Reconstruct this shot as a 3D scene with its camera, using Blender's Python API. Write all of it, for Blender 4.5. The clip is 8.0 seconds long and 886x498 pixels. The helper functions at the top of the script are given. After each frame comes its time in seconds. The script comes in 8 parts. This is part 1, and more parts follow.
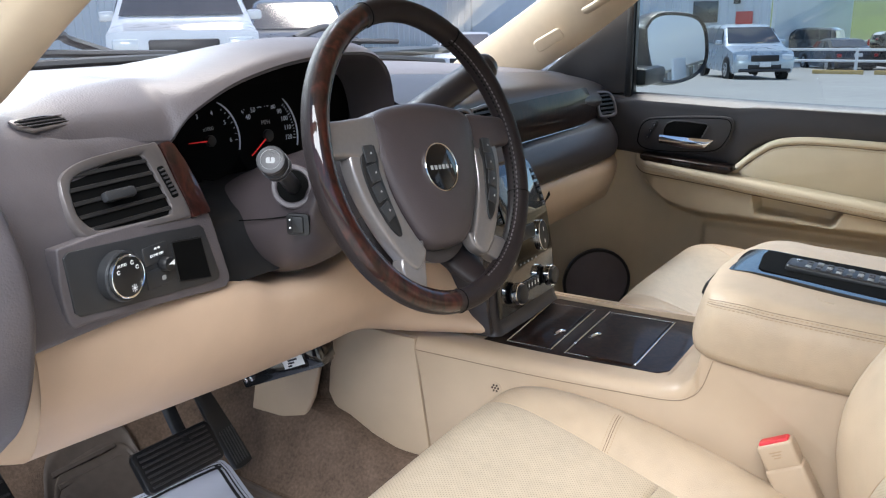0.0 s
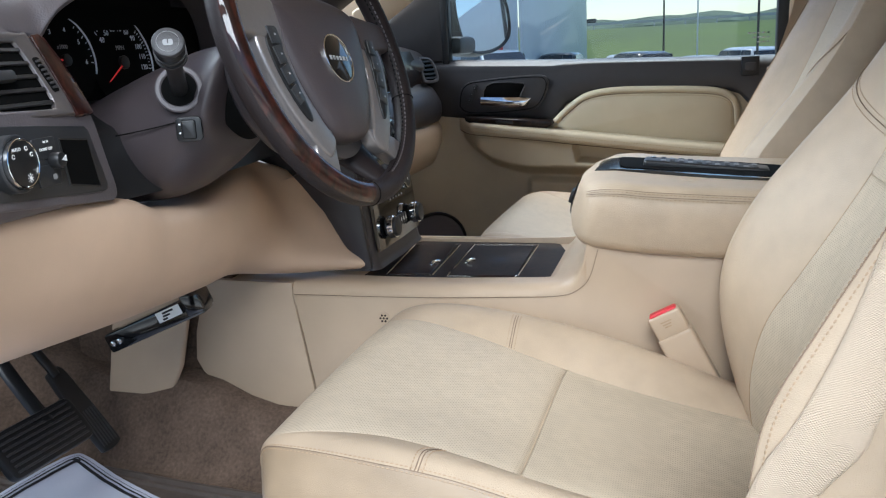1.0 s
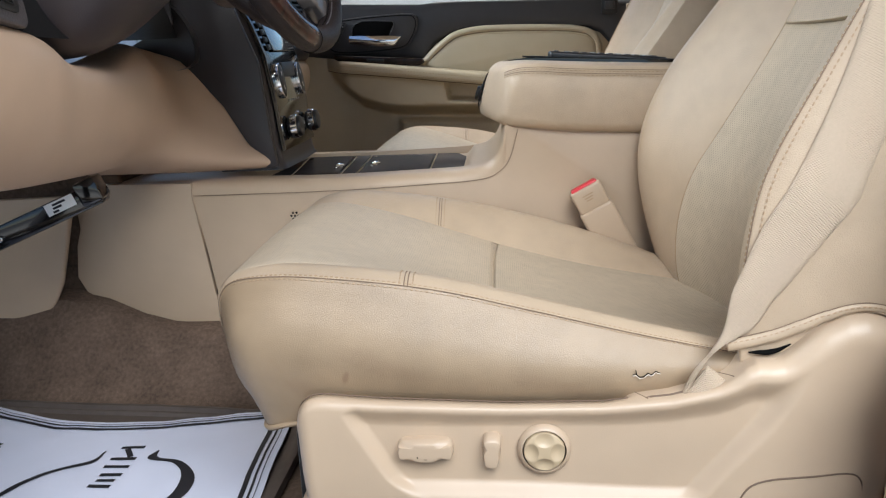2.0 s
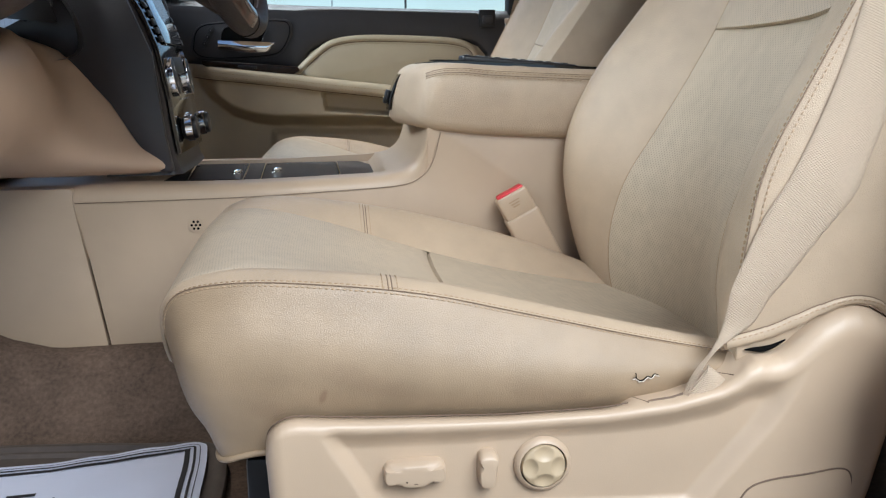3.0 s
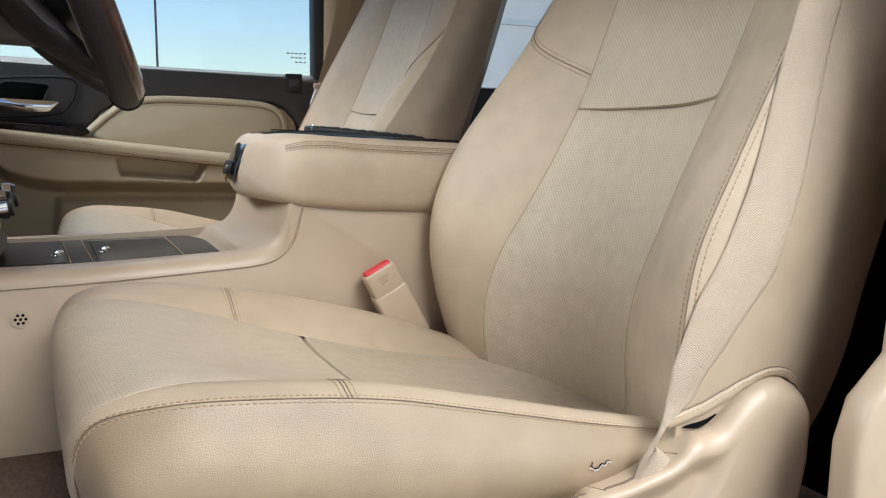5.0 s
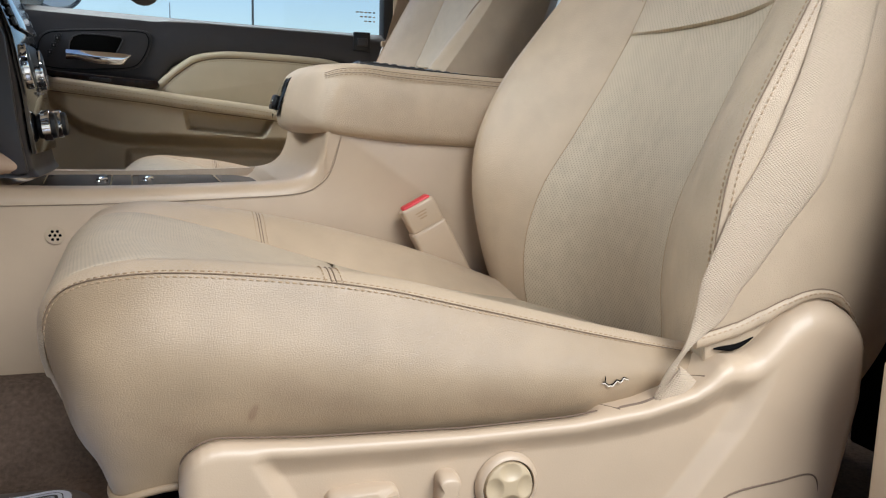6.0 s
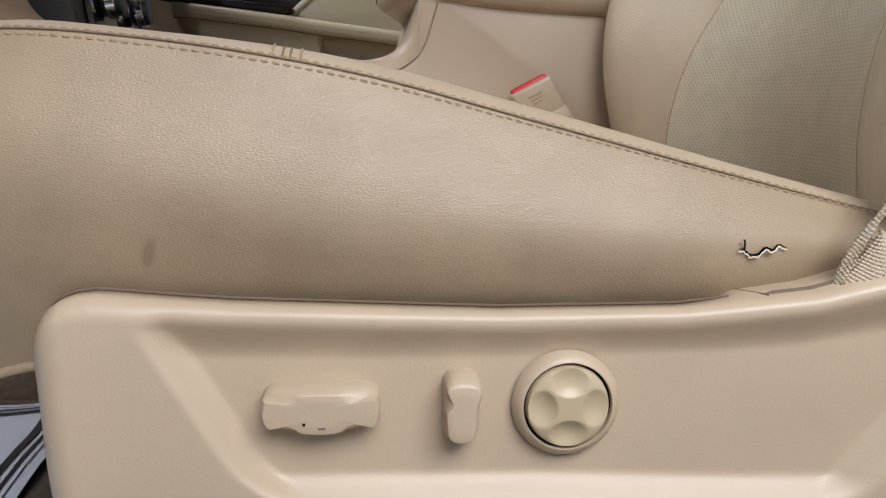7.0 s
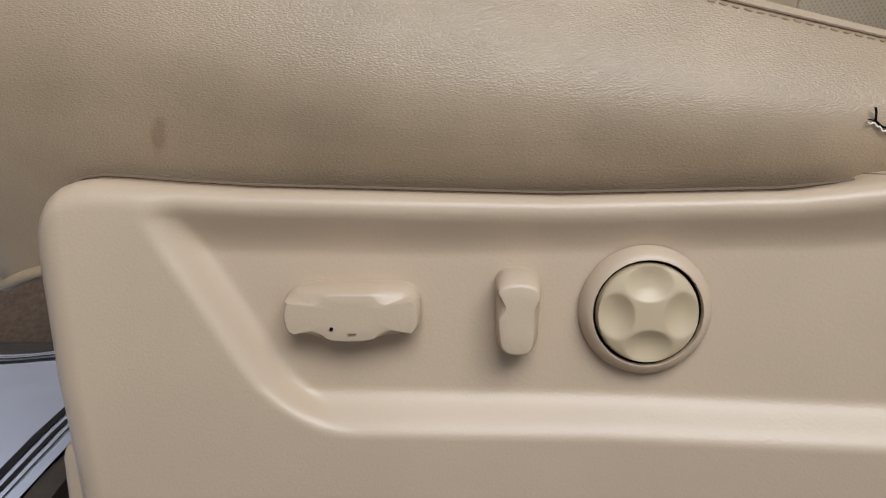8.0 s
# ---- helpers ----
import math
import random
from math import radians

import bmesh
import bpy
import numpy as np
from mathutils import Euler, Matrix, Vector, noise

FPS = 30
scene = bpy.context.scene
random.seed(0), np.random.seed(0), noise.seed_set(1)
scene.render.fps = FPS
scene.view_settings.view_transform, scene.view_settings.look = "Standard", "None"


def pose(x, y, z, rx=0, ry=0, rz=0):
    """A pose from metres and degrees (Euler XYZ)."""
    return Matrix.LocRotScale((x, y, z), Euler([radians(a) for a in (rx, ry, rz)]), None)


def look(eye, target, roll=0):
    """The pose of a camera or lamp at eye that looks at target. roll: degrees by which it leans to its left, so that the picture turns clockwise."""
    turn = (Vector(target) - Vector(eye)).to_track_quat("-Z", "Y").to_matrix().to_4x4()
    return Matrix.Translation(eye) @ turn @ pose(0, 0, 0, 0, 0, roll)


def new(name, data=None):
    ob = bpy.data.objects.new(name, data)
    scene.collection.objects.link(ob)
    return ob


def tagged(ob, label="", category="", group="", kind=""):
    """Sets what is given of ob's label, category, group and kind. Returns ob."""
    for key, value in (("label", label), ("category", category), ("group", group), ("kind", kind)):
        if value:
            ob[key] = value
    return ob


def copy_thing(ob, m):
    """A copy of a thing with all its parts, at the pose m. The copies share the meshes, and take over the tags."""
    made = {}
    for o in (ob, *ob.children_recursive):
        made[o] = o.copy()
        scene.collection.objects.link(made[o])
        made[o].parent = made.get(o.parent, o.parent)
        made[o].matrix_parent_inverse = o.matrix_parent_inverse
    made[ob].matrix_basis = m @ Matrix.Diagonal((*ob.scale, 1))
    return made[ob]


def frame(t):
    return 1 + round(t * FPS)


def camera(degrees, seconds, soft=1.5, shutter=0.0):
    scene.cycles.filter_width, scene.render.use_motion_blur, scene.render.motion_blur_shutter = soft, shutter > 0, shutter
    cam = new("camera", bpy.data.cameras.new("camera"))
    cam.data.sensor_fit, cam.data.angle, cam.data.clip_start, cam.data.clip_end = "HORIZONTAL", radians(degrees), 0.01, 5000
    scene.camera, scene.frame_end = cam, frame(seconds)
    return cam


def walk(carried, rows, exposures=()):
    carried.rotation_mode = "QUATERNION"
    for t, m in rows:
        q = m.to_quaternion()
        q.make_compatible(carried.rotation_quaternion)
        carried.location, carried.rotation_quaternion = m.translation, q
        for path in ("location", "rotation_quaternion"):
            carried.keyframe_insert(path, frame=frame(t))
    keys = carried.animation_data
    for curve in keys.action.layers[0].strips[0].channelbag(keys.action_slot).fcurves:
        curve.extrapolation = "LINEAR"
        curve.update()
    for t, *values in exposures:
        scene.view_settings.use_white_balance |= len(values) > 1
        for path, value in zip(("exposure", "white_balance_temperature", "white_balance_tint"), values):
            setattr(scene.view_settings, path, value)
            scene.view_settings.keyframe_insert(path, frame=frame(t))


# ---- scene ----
cam = camera(56.4, 8.0, 1.2)
PATH = [
    (0, (0.839, -0.827, 0.762), (-0.195, 0.798, 0.224), -1.0),
    (0.5, (0.793, -0.894, 0.706), (-0.034, 0.86, 0.215), -2.4),
    (1, (0.709, -0.921, 0.597), (0.143, 0.938, 0.124), -3.1),
    (1.5, (0.615, -0.949, 0.485), (0.291, 0.967, 0.011), -2.8),
    (2, (0.557, -0.961, 0.419), (0.416, 0.977, -0.052), -2.3),
    (2.2, (0.537, -0.967, 0.403), (0.467, 0.975, -0.067), -1.7),
    (3.3, (0.383, -0.86, 0.387), (0.787, 1.058, -0.008), -0.3),
    (3.5, (0.357, -0.843, 0.393), (0.849, 1.059, 0.02), -0.2),
    (4, (0.311, -0.807, 0.414), (1.003, 1.04, 0.082), -0.1),
    (4.2, (0.298, -0.805, 0.413), (1.058, 1.019, 0.102), 0.2),
    (5.3, (0.291, -0.806, 0.404), (1.131, 0.985, 0.11), 0.6),
    (5.5, (0.302, -0.814, 0.39), (1.108, 0.992, 0.093), 0.9),
    (6, (0.366, -0.798, 0.327), (1.004, 1.072, 0.015), 1.4),
    (6.5, (0.454, -0.713, 0.258), (0.877, 1.212, -0.082), 1.5),
    (7, (0.502, -0.625, 0.202), (0.704, 1.332, -0.156), 0.6),
    (7.5, (0.517, -0.594, 0.171), (0.572, 1.37, -0.203), -0.2),
    (8, (0.53, -0.58, 0.154), (0.452, 1.379, -0.237), -1.4),
]
LIGHTING = [(0, 0.78, 6600, 12), (0.5, 0.7, 6300, 10), (1, 0.5, 6250, 10), (1.5, 0.4, 6450, 11), (2.0, 0.24, 6650, 12), (3.5, 0.2, 6450, 11), (4.2, 0.26, 6500, 11), (5.5, 0.28, 6850, 12), (6.5, 0.0, 6750, 12), (7.0, -0.13, 6750, 12), (7.5, -0.17, 6750, 12), (8, -0.32, 6700, 12)]
walk(cam, [(t, look(eye, target, roll)) for t, eye, target, roll in PATH], LIGHTING)

# ---- daylight: hazy bright sky, soft sun ----
world = bpy.data.worlds.new("sky")
scene.world = world
world.use_nodes = True
wn = world.node_tree
sky = wn.nodes.new("ShaderNodeTexSky")
sky.sky_type = "NISHITA"
sky.sun_disc = False
sky.sun_elevation = radians(66)
sky.sun_rotation = radians(-34)
sky.air_density, sky.dust_density, sky.ozone_density = 1.0, 0.4, 3.0
bg = wn.nodes["Background"]
wn.links.new(sky.outputs[0], bg.inputs[0])
bg.inputs[1].default_value = 0.135

# area lamps added metres outside the car, standing in for sky light on the cabin
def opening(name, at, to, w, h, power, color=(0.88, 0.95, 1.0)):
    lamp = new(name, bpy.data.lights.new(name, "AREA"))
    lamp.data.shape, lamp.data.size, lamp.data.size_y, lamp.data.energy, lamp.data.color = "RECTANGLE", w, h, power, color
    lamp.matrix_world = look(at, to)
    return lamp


opening("doorway_fill", (2.2, -4.7, 4.7), (0.4, 0.2, 0.35), 5.2, 3.0, 665)
opening("windscreen_fill", (-3.2, 0.4, 3.2), (0.3, 0.3, 0.55), 2.6, 2.0, 340, (0.82, 0.93, 1.0))
opening("passenger_window_fill", (0.7, 3.6, 3.4), (0.7, 0.9, 0.35), 2.6, 1.6, 95)

sun = new("sun", bpy.data.lights.new("sun", "SUN"))
sun.data.energy, sun.data.angle, sun.data.color = 1.7, radians(12), (1.0, 0.96, 0.9)
sun.matrix_world = look((-1.2, 1.8, 5.0), (0, 0, 0))

# ---- materials ----
def material(name, color, rough=0.5, metal=0.0, vary=0.12, grain=40.0, bump=0.0, bump_scale=400.0, coat=0.0,
             color2=None, stain=3.0, kind="noise", spec=0.5, sheen=0.0, squash=None, creases=0.0):
    """A surface with two scales of colour change, uneven gloss and a fine relief."""
    m = bpy.data.materials.new(name)
    m.use_nodes = True
    nt = m.node_tree
    p = nt.nodes["Principled BSDF"]
    p.inputs["Roughness"].default_value, p.inputs["Metallic"].default_value = rough, metal
    p.inputs["Specular IOR Level"].default_value = spec
    p.inputs["Coat Weight"].default_value = coat
    p.inputs["Coat Roughness"].default_value = 0.06
    p.inputs["Sheen Weight"].default_value = sheen
    geo = nt.nodes.new("ShaderNodeTexCoord")
    src = geo.outputs["Object"]
    n1, n2 = nt.nodes.new("ShaderNodeTexNoise"), nt.nodes.new("ShaderNodeTexNoise")
    n1.inputs["Scale"].default_value, n1.inputs["Detail"].default_value = grain, 6
    n2.inputs["Scale"].default_value, n2.inputs["Detail"].default_value = stain, 3
    nt.links.new(src, n1.inputs["Vector"])
    nt.links.new(src, n2.inputs["Vector"])
    add = nt.nodes.new("ShaderNodeMath")
    add.operation = "ADD"
    nt.links.new(n1.outputs[0], add.inputs[0])
    nt.links.new(n2.outputs[0], add.inputs[1])
    ramp = nt.nodes.new("ShaderNodeValToRGB")
    ramp.color_ramp.elements[0].position, ramp.color_ramp.elements[1].position = 0.7, 1.3
    half = nt.nodes.new("ShaderNodeMath")
    half.operation = "MULTIPLY"
    half.inputs[1].default_value = 0.5
    nt.links.new(add.outputs[0], half.inputs[0])
    ramp.color_ramp.elements[0].position, ramp.color_ramp.elements[1].position = 0.32, 0.68
    lo = color2 or tuple(c * (1 - vary) for c in color)
    hi = color if color2 else tuple(min(1, c * (1 + vary)) for c in color)
    ramp.color_ramp.elements[0].color, ramp.color_ramp.elements[1].color = (*lo, 1), (*hi, 1)
    nt.links.new(half.outputs[0], ramp.inputs[0])
    nt.links.new(ramp.outputs[0], p.inputs["Base Color"])
    rr = nt.nodes.new("ShaderNodeMapRange")
    rr.inputs[3].default_value, rr.inputs[4].default_value = max(0.02, rough * 0.85), min(1, rough * 1.15)
    nt.links.new(n2.outputs[0], rr.inputs[0])
    nt.links.new(rr.outputs[0], p.inputs["Roughness"])
    if squash:
        mp = nt.nodes.new("ShaderNodeMapping")
        mp.inputs["Scale"].default_value = squash
        nt.links.new(src, mp.inputs[0])
        src = mp.outputs[0]
    if bump:
        b = nt.nodes.new("ShaderNodeBump")
        b.inputs["Strength"].default_value = bump
        b.inputs["Distance"].default_value = 0.001
        if kind == "cell":
            t = nt.nodes.new("ShaderNodeTexVoronoi")
            t.feature = "SMOOTH_F1"
            t.inputs["Scale"].default_value = bump_scale
            nt.links.new(src, t.inputs["Vector"])
            nt.links.new(t.outputs["Distance"], b.inputs["Height"])
        elif kind == "hide":
            hide(nt, src, b, bump_scale, creases)
        else:
            t = nt.nodes.new("ShaderNodeTexNoise")
            t.inputs["Scale"].default_value, t.inputs["Detail"].default_value = bump_scale, 4
            nt.links.new(src, t.inputs["Vector"])
            nt.links.new(t.outputs[0], b.inputs["Height"])
        nt.links.new(b.outputs[0], p.inputs["Normal"])
    return m


def hide(nt, src, bump, scale, creases):
    """Leather relief: small plump cells of uneven depth, and long fine creases where it has been sat on."""
    def node(kind, **sets):
        n = nt.nodes.new(kind)
        for k, v in sets.items():
            n.inputs[k].default_value = v
        return n

    def maths(op, a, b):
        n = nt.nodes.new("ShaderNodeMath")
        n.operation = op
        for i, v in enumerate((a, b)):
            if isinstance(v, float):
                n.inputs[i].default_value = v
            else:
                nt.links.new(v, n.inputs[i])
        return n.outputs[0]
    wob = node("ShaderNodeTexNoise", Scale=scale * 0.45, Detail=2)
    nt.links.new(src, wob.inputs["Vector"])
    sc = nt.nodes.new("ShaderNodeVectorMath")
    sc.operation = "SCALE"
    sc.inputs["Scale"].default_value = 0.9 / scale
    nt.links.new(wob.outputs["Color"], sc.inputs[0])
    ad = nt.nodes.new("ShaderNodeVectorMath")
    nt.links.new(src, ad.inputs[0])
    nt.links.new(sc.outputs[0], ad.inputs[1])
    cell = node("ShaderNodeTexVoronoi", Scale=scale)
    cell.feature = "DISTANCE_TO_EDGE"
    nt.links.new(ad.outputs[0], cell.inputs["Vector"])
    plump = nt.nodes.new("ShaderNodeMapRange")
    plump.interpolation_type = "SMOOTHSTEP"
    plump.inputs[2].default_value = 0.32
    nt.links.new(cell.outputs["Distance"], plump.inputs[0])
    deep = node("ShaderNodeTexNoise", Scale=scale * 0.12, Detail=3)
    nt.links.new(src, deep.inputs["Vector"])
    h = maths("MULTIPLY", plump.outputs[0], maths("ADD", deep.outputs[0], 0.25))
    if creases:
        warp = node("ShaderNodeTexNoise", Scale=26, Detail=3)
        nt.links.new(src, warp.inputs["Vector"])
        ws = nt.nodes.new("ShaderNodeVectorMath")
        ws.operation = "SCALE"
        ws.inputs["Scale"].default_value = 0.035
        nt.links.new(warp.outputs["Color"], ws.inputs[0])
        wa = nt.nodes.new("ShaderNodeVectorMath")
        nt.links.new(src, wa.inputs[0])
        nt.links.new(ws.outputs[0], wa.inputs[1])
        crack = node("ShaderNodeTexVoronoi", Scale=46)
        crack.feature = "DISTANCE_TO_EDGE"
        nt.links.new(wa.outputs[0], crack.inputs["Vector"])
        cut = nt.nodes.new("ShaderNodeMapRange")
        cut.interpolation_type = "SMOOTHSTEP"
        cut.inputs[2].default_value = 0.05
        cut.inputs[3].default_value, cut.inputs[4].default_value = -1.0, 0.0
        nt.links.new(crack.outputs["Distance"], cut.inputs[0])
        where = node("ShaderNodeTexNoise", Scale=13, Detail=2)
        nt.links.new(src, where.inputs["Vector"])
        mask = nt.nodes.new("ShaderNodeMapRange")
        mask.inputs[1].default_value, mask.inputs[2].default_value = 0.50, 0.66
        mask.inputs[4].default_value = creases
        nt.links.new(where.outputs[0], mask.inputs[0])
        h = maths("ADD", h, maths("MULTIPLY", cut.outputs[0], mask.outputs[0]))
    nt.links.new(h, bump.inputs["Height"])


def burl(name, dark, red, gloss=0.12, coat=0.9):
    """Polished burl veneer under clear lacquer."""
    m = bpy.data.materials.new(name)
    m.use_nodes = True
    nt = m.node_tree
    p = nt.nodes["Principled BSDF"]
    geo = nt.nodes.new("ShaderNodeTexCoord")
    mp = nt.nodes.new("ShaderNodeMapping")
    mp.inputs["Scale"].default_value = (1.0, 1.0, 0.55)
    n1, n2 = nt.nodes.new("ShaderNodeTexNoise"), nt.nodes.new("ShaderNodeTexNoise")
    n1.inputs["Scale"].default_value, n1.inputs["Detail"].default_value, n1.inputs["Distortion"].default_value = 38, 8, 2.2
    n2.inputs["Scale"].default_value, n2.inputs["Detail"].default_value = 260, 3
    nt.links.new(geo.outputs["Object"], mp.inputs[0])
    nt.links.new(mp.outputs[0], n1.inputs["Vector"])
    nt.links.new(mp.outputs[0], n2.inputs["Vector"])
    mix = nt.nodes.new("ShaderNodeMath")
    mix.operation = "MULTIPLY_ADD"
    mix.inputs[1].default_value = 0.25
    nt.links.new(n2.outputs[0], mix.inputs[0])
    nt.links.new(n1.outputs[0], mix.inputs[2])
    r = nt.nodes.new("ShaderNodeValToRGB")
    e = r.color_ramp.elements
    e[0].position, e[0].color = 0.45, (*dark, 1)
    e[1].position, e[1].color = 0.8, (*red, 1)
    k = e.new(0.62)
    k.color = (*(0.6 * a + 0.4 * b for a, b in zip(dark, red)), 1)
    nt.links.new(mix.outputs[0], r.inputs[0])
    nt.links.new(r.outputs[0], p.inputs["Base Color"])
    p.inputs["Roughness"].default_value = 0.5
    p.inputs["Coat Weight"].default_value, p.inputs["Coat Roughness"].default_value = coat, gloss * 0.4
    p.inputs["Specular IOR Level"].default_value = 0.12
    return m


def perforated(name, color, vary=0.1):
    """Leather with rows of punched pinholes and a fine pebble grain."""
    m = material(name, color, 0.55, vary=vary, grain=60, stain=7)
    nt = m.node_tree
    p = nt.nodes["Principled BSDF"]
    ramp = p.inputs["Base Color"].links[0].from_node
    tc = nt.nodes.new("ShaderNodeTexCoord")
    vo = nt.nodes.new("ShaderNodeTexVoronoi")
    vo.voronoi_dimensions = "2D"
    vo.inputs["Scale"].default_value, vo.inputs["Randomness"].default_value = 265, 0.0
    rot = nt.nodes.new("ShaderNodeMapping")
    rot.inputs["Rotation"].default_value = (0, 0, radians(45))
    nt.links.new(tc.outputs["UV"], rot.inputs[0])
    nt.links.new(rot.outputs[0], vo.inputs["Vector"])
    st = nt.nodes.new("ShaderNodeMapRange")
    st.inputs[1].default_value, st.inputs[2].default_value = 0.14, 0.26
    st.inputs[3].default_value, st.inputs[4].default_value = 0.62, 1.0
    nt.links.new(vo.outputs["Distance"], st.inputs[0])
    mul = nt.nodes.new("ShaderNodeMixRGB")
    mul.blend_type = "MULTIPLY"
    mul.inputs[0].default_value = 1.0
    nt.links.new(ramp.outputs[0], mul.inputs[1])
    nt.links.new(st.outputs[0], mul.inputs[2])
    nt.links.new(mul.outputs[0], p.inputs["Base Color"])
    b = nt.nodes.new("ShaderNodeBump")
    b.inputs["Strength"].default_value, b.inputs["Distance"].default_value = 0.35, 0.0005
    nt.links.new(st.outputs[0], b.inputs["Height"])
    nt.links.new(b.outputs[0], p.inputs["Normal"])
    return m


def glass(name, tint=(1, 1, 1), rough=0.0):
    m = bpy.data.materials.new(name)
    m.use_nodes = True
    nt = m.node_tree
    nt.nodes.remove(nt.nodes["Principled BSDF"])
    tr, gl, mx = nt.nodes.new("ShaderNodeBsdfTransparent"), nt.nodes.new("ShaderNodeBsdfGlossy"), nt.nodes.new("ShaderNodeMixShader")
    lw = nt.nodes.new("ShaderNodeLayerWeight")
    lw.inputs[0].default_value = 0.5
    pw, fr = nt.nodes.new("ShaderNodeMath"), nt.nodes.new("ShaderNodeMath")
    pw.operation, fr.operation = "POWER", "MULTIPLY_ADD"
    pw.inputs[1].default_value, fr.inputs[1].default_value, fr.inputs[2].default_value = 5.0, 0.9, 0.05
    nt.links.new(lw.outputs["Facing"], pw.inputs[0])
    nt.links.new(pw.outputs[0], fr.inputs[0])
    tr.inputs[0].default_value, gl.inputs["Roughness"].default_value = (*tint, 1), rough
    nt.links.new(fr.outputs[0], mx.inputs[0])
    nt.links.new(tr.outputs[0], mx.inputs[1])
    nt.links.new(gl.outputs[0], mx.inputs[2])
    nt.links.new(mx.outputs[0], nt.nodes["Material Output"].inputs[0])
    return m


def glow(name, color, strength):
    m = bpy.data.materials.new(name)
    m.use_nodes = True
    p = m.node_tree.nodes["Principled BSDF"]
    p.inputs["Base Color"].default_value = (*color, 1)
    p.inputs["Emission Color"].default_value = (*color, 1)
    p.inputs["Emission Strength"].default_value = strength
    return m


TAN = (0.475, 0.36, 0.25)
LEATHER = material("tan_leather", TAN, 0.42, vary=0.10, grain=30, stain=6, bump=0.30, bump_scale=560, kind="hide", creases=0.5)
# darker leather copy: browning from use plus the skirt's shade, in one colour
LEATHER_SKIRT = material("tan_leather_browned_shaded", (0.325, 0.233, 0.148), 0.39, vary=0.16, grain=25, stain=7, bump=0.20, bump_scale=520, kind="hide", squash=(1.0, 1.0, 2.3), creases=0.2)
LEATHER_PERF = perforated("tan_perforated_leather", (0.53, 0.43, 0.315))
LEATHER_WORN = perforated("tan_perforated_leather_soiled", (0.515, 0.42, 0.305), 0.12)
LEATHER_SOIL = material("tan_leather_soiled", (0.475, 0.372, 0.26), 0.45, vary=0.2, grain=25, stain=9, bump=0.4, bump_scale=480, kind="hide", creases=2.0)
THREAD = material("tan_thread", (0.40, 0.28, 0.175), 0.8, vary=0.15, grain=300)
# brown for thin lines that paint the shadow in seams and joints
SEAM = material("seam_shade", (0.20, 0.138, 0.092), 0.85, vary=0.15, grain=200)
TANPLAST = material("tan_plastic", (0.485, 0.363, 0.254), 0.38, vary=0.05, grain=20, stain=5, bump=0.12, bump_scale=900)
TANDASH = material("tan_dash_plastic", (0.575, 0.405, 0.285), 0.40, vary=0.05, grain=20, stain=5, bump=0.14, bump_scale=800)
TANDOOR = material("tan_door_vinyl", (0.53, 0.445, 0.312), 0.45, vary=0.06, grain=20, bump=0.15, bump_scale=700, kind="cell")
TANGROOVE = material("dark_joint", (0.15, 0.10, 0.068), 0.8, vary=0.1)
DASH = material("brown_dash_vinyl", (0.108, 0.094, 0.100), 0.47, vary=0.12, grain=30, stain=4, bump=0.3, bump_scale=500, kind="cell", spec=0.5)
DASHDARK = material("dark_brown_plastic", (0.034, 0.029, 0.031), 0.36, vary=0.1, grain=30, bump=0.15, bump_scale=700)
GREYDOOR = material("charcoal_door_vinyl", (0.042, 0.039, 0.041), 0.45, vary=0.12, grain=30, bump=0.25, bump_scale=600, kind="cell")
BLACK = material("black_plastic", (0.012, 0.012, 0.013), 0.4, vary=0.15)
GLOSSBLACK = material("gloss_black_plastic", (0.006, 0.006, 0.007), 0.12, vary=0.1, coat=0.6)
# near black for dials and joints, and for shade painted on flat hollows
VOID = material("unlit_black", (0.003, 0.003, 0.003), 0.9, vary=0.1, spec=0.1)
VENTFRAME = material("bronze_grey_vent_paint", (0.156, 0.140, 0.138), 0.34, metal=0.5, vary=0.06, grain=200)
BRONZE = material("bronze_grey_paint", (0.25, 0.228, 0.224), 0.30, metal=0.55, vary=0.06, grain=200)
CHROME = material("chrome", (0.86, 0.87, 0.88), 0.08, metal=1.0, vary=0.02)
DULLCHROME = material("dull_chrome", (0.5, 0.5, 0.5), 0.25, metal=1.0, vary=0.04)
WOOD = burl("dark_burl_wood", (0.005, 0.0025, 0.002), (0.024, 0.010, 0.006), coat=0.4)
REDWOOD = burl("red_burl_wood", (0.005, 0.0016, 0.0014), (0.040, 0.009, 0.006), 0.08)
WHEELLEATHER = material("brown_wheel_leather", (0.018, 0.013, 0.013), 0.5, vary=0.15, grain=60, bump=0.3, bump_scale=900, kind="cell", spec=0.2)
HUBVINYL = material("brown_hub_vinyl", (0.052, 0.041, 0.044), 0.45, vary=0.08, grain=40, bump=0.25, bump_scale=900, kind="cell")
CARPET = material("taupe_carpet", (0.118, 0.080, 0.058), 0.95, vary=0.45, grain=180, stain=14, bump=1.0, bump_scale=700, spec=0.15)
RUBBER = material("brown_rubber", (0.080, 0.061, 0.050), 0.6, vary=0.2, grain=60, bump=0.2, bump_scale=500)
PAPER = material("white_paper", (0.58, 0.60, 0.70), 0.6, vary=0.03, grain=8, stain=12, bump=0.1, bump_scale=60)
INK = material("black_ink", (0.012, 0.012, 0.016), 0.6, vary=0.1)
WEB = material("tan_webbing", (0.58, 0.45, 0.325), 0.6, vary=0.05, grain=400)
RED = material("red_plastic", (0.62, 0.03, 0.04), 0.4, vary=0.05)
WHITEMARK = material("white_marking", (0.8, 0.8, 0.8), 0.5, vary=0.02)
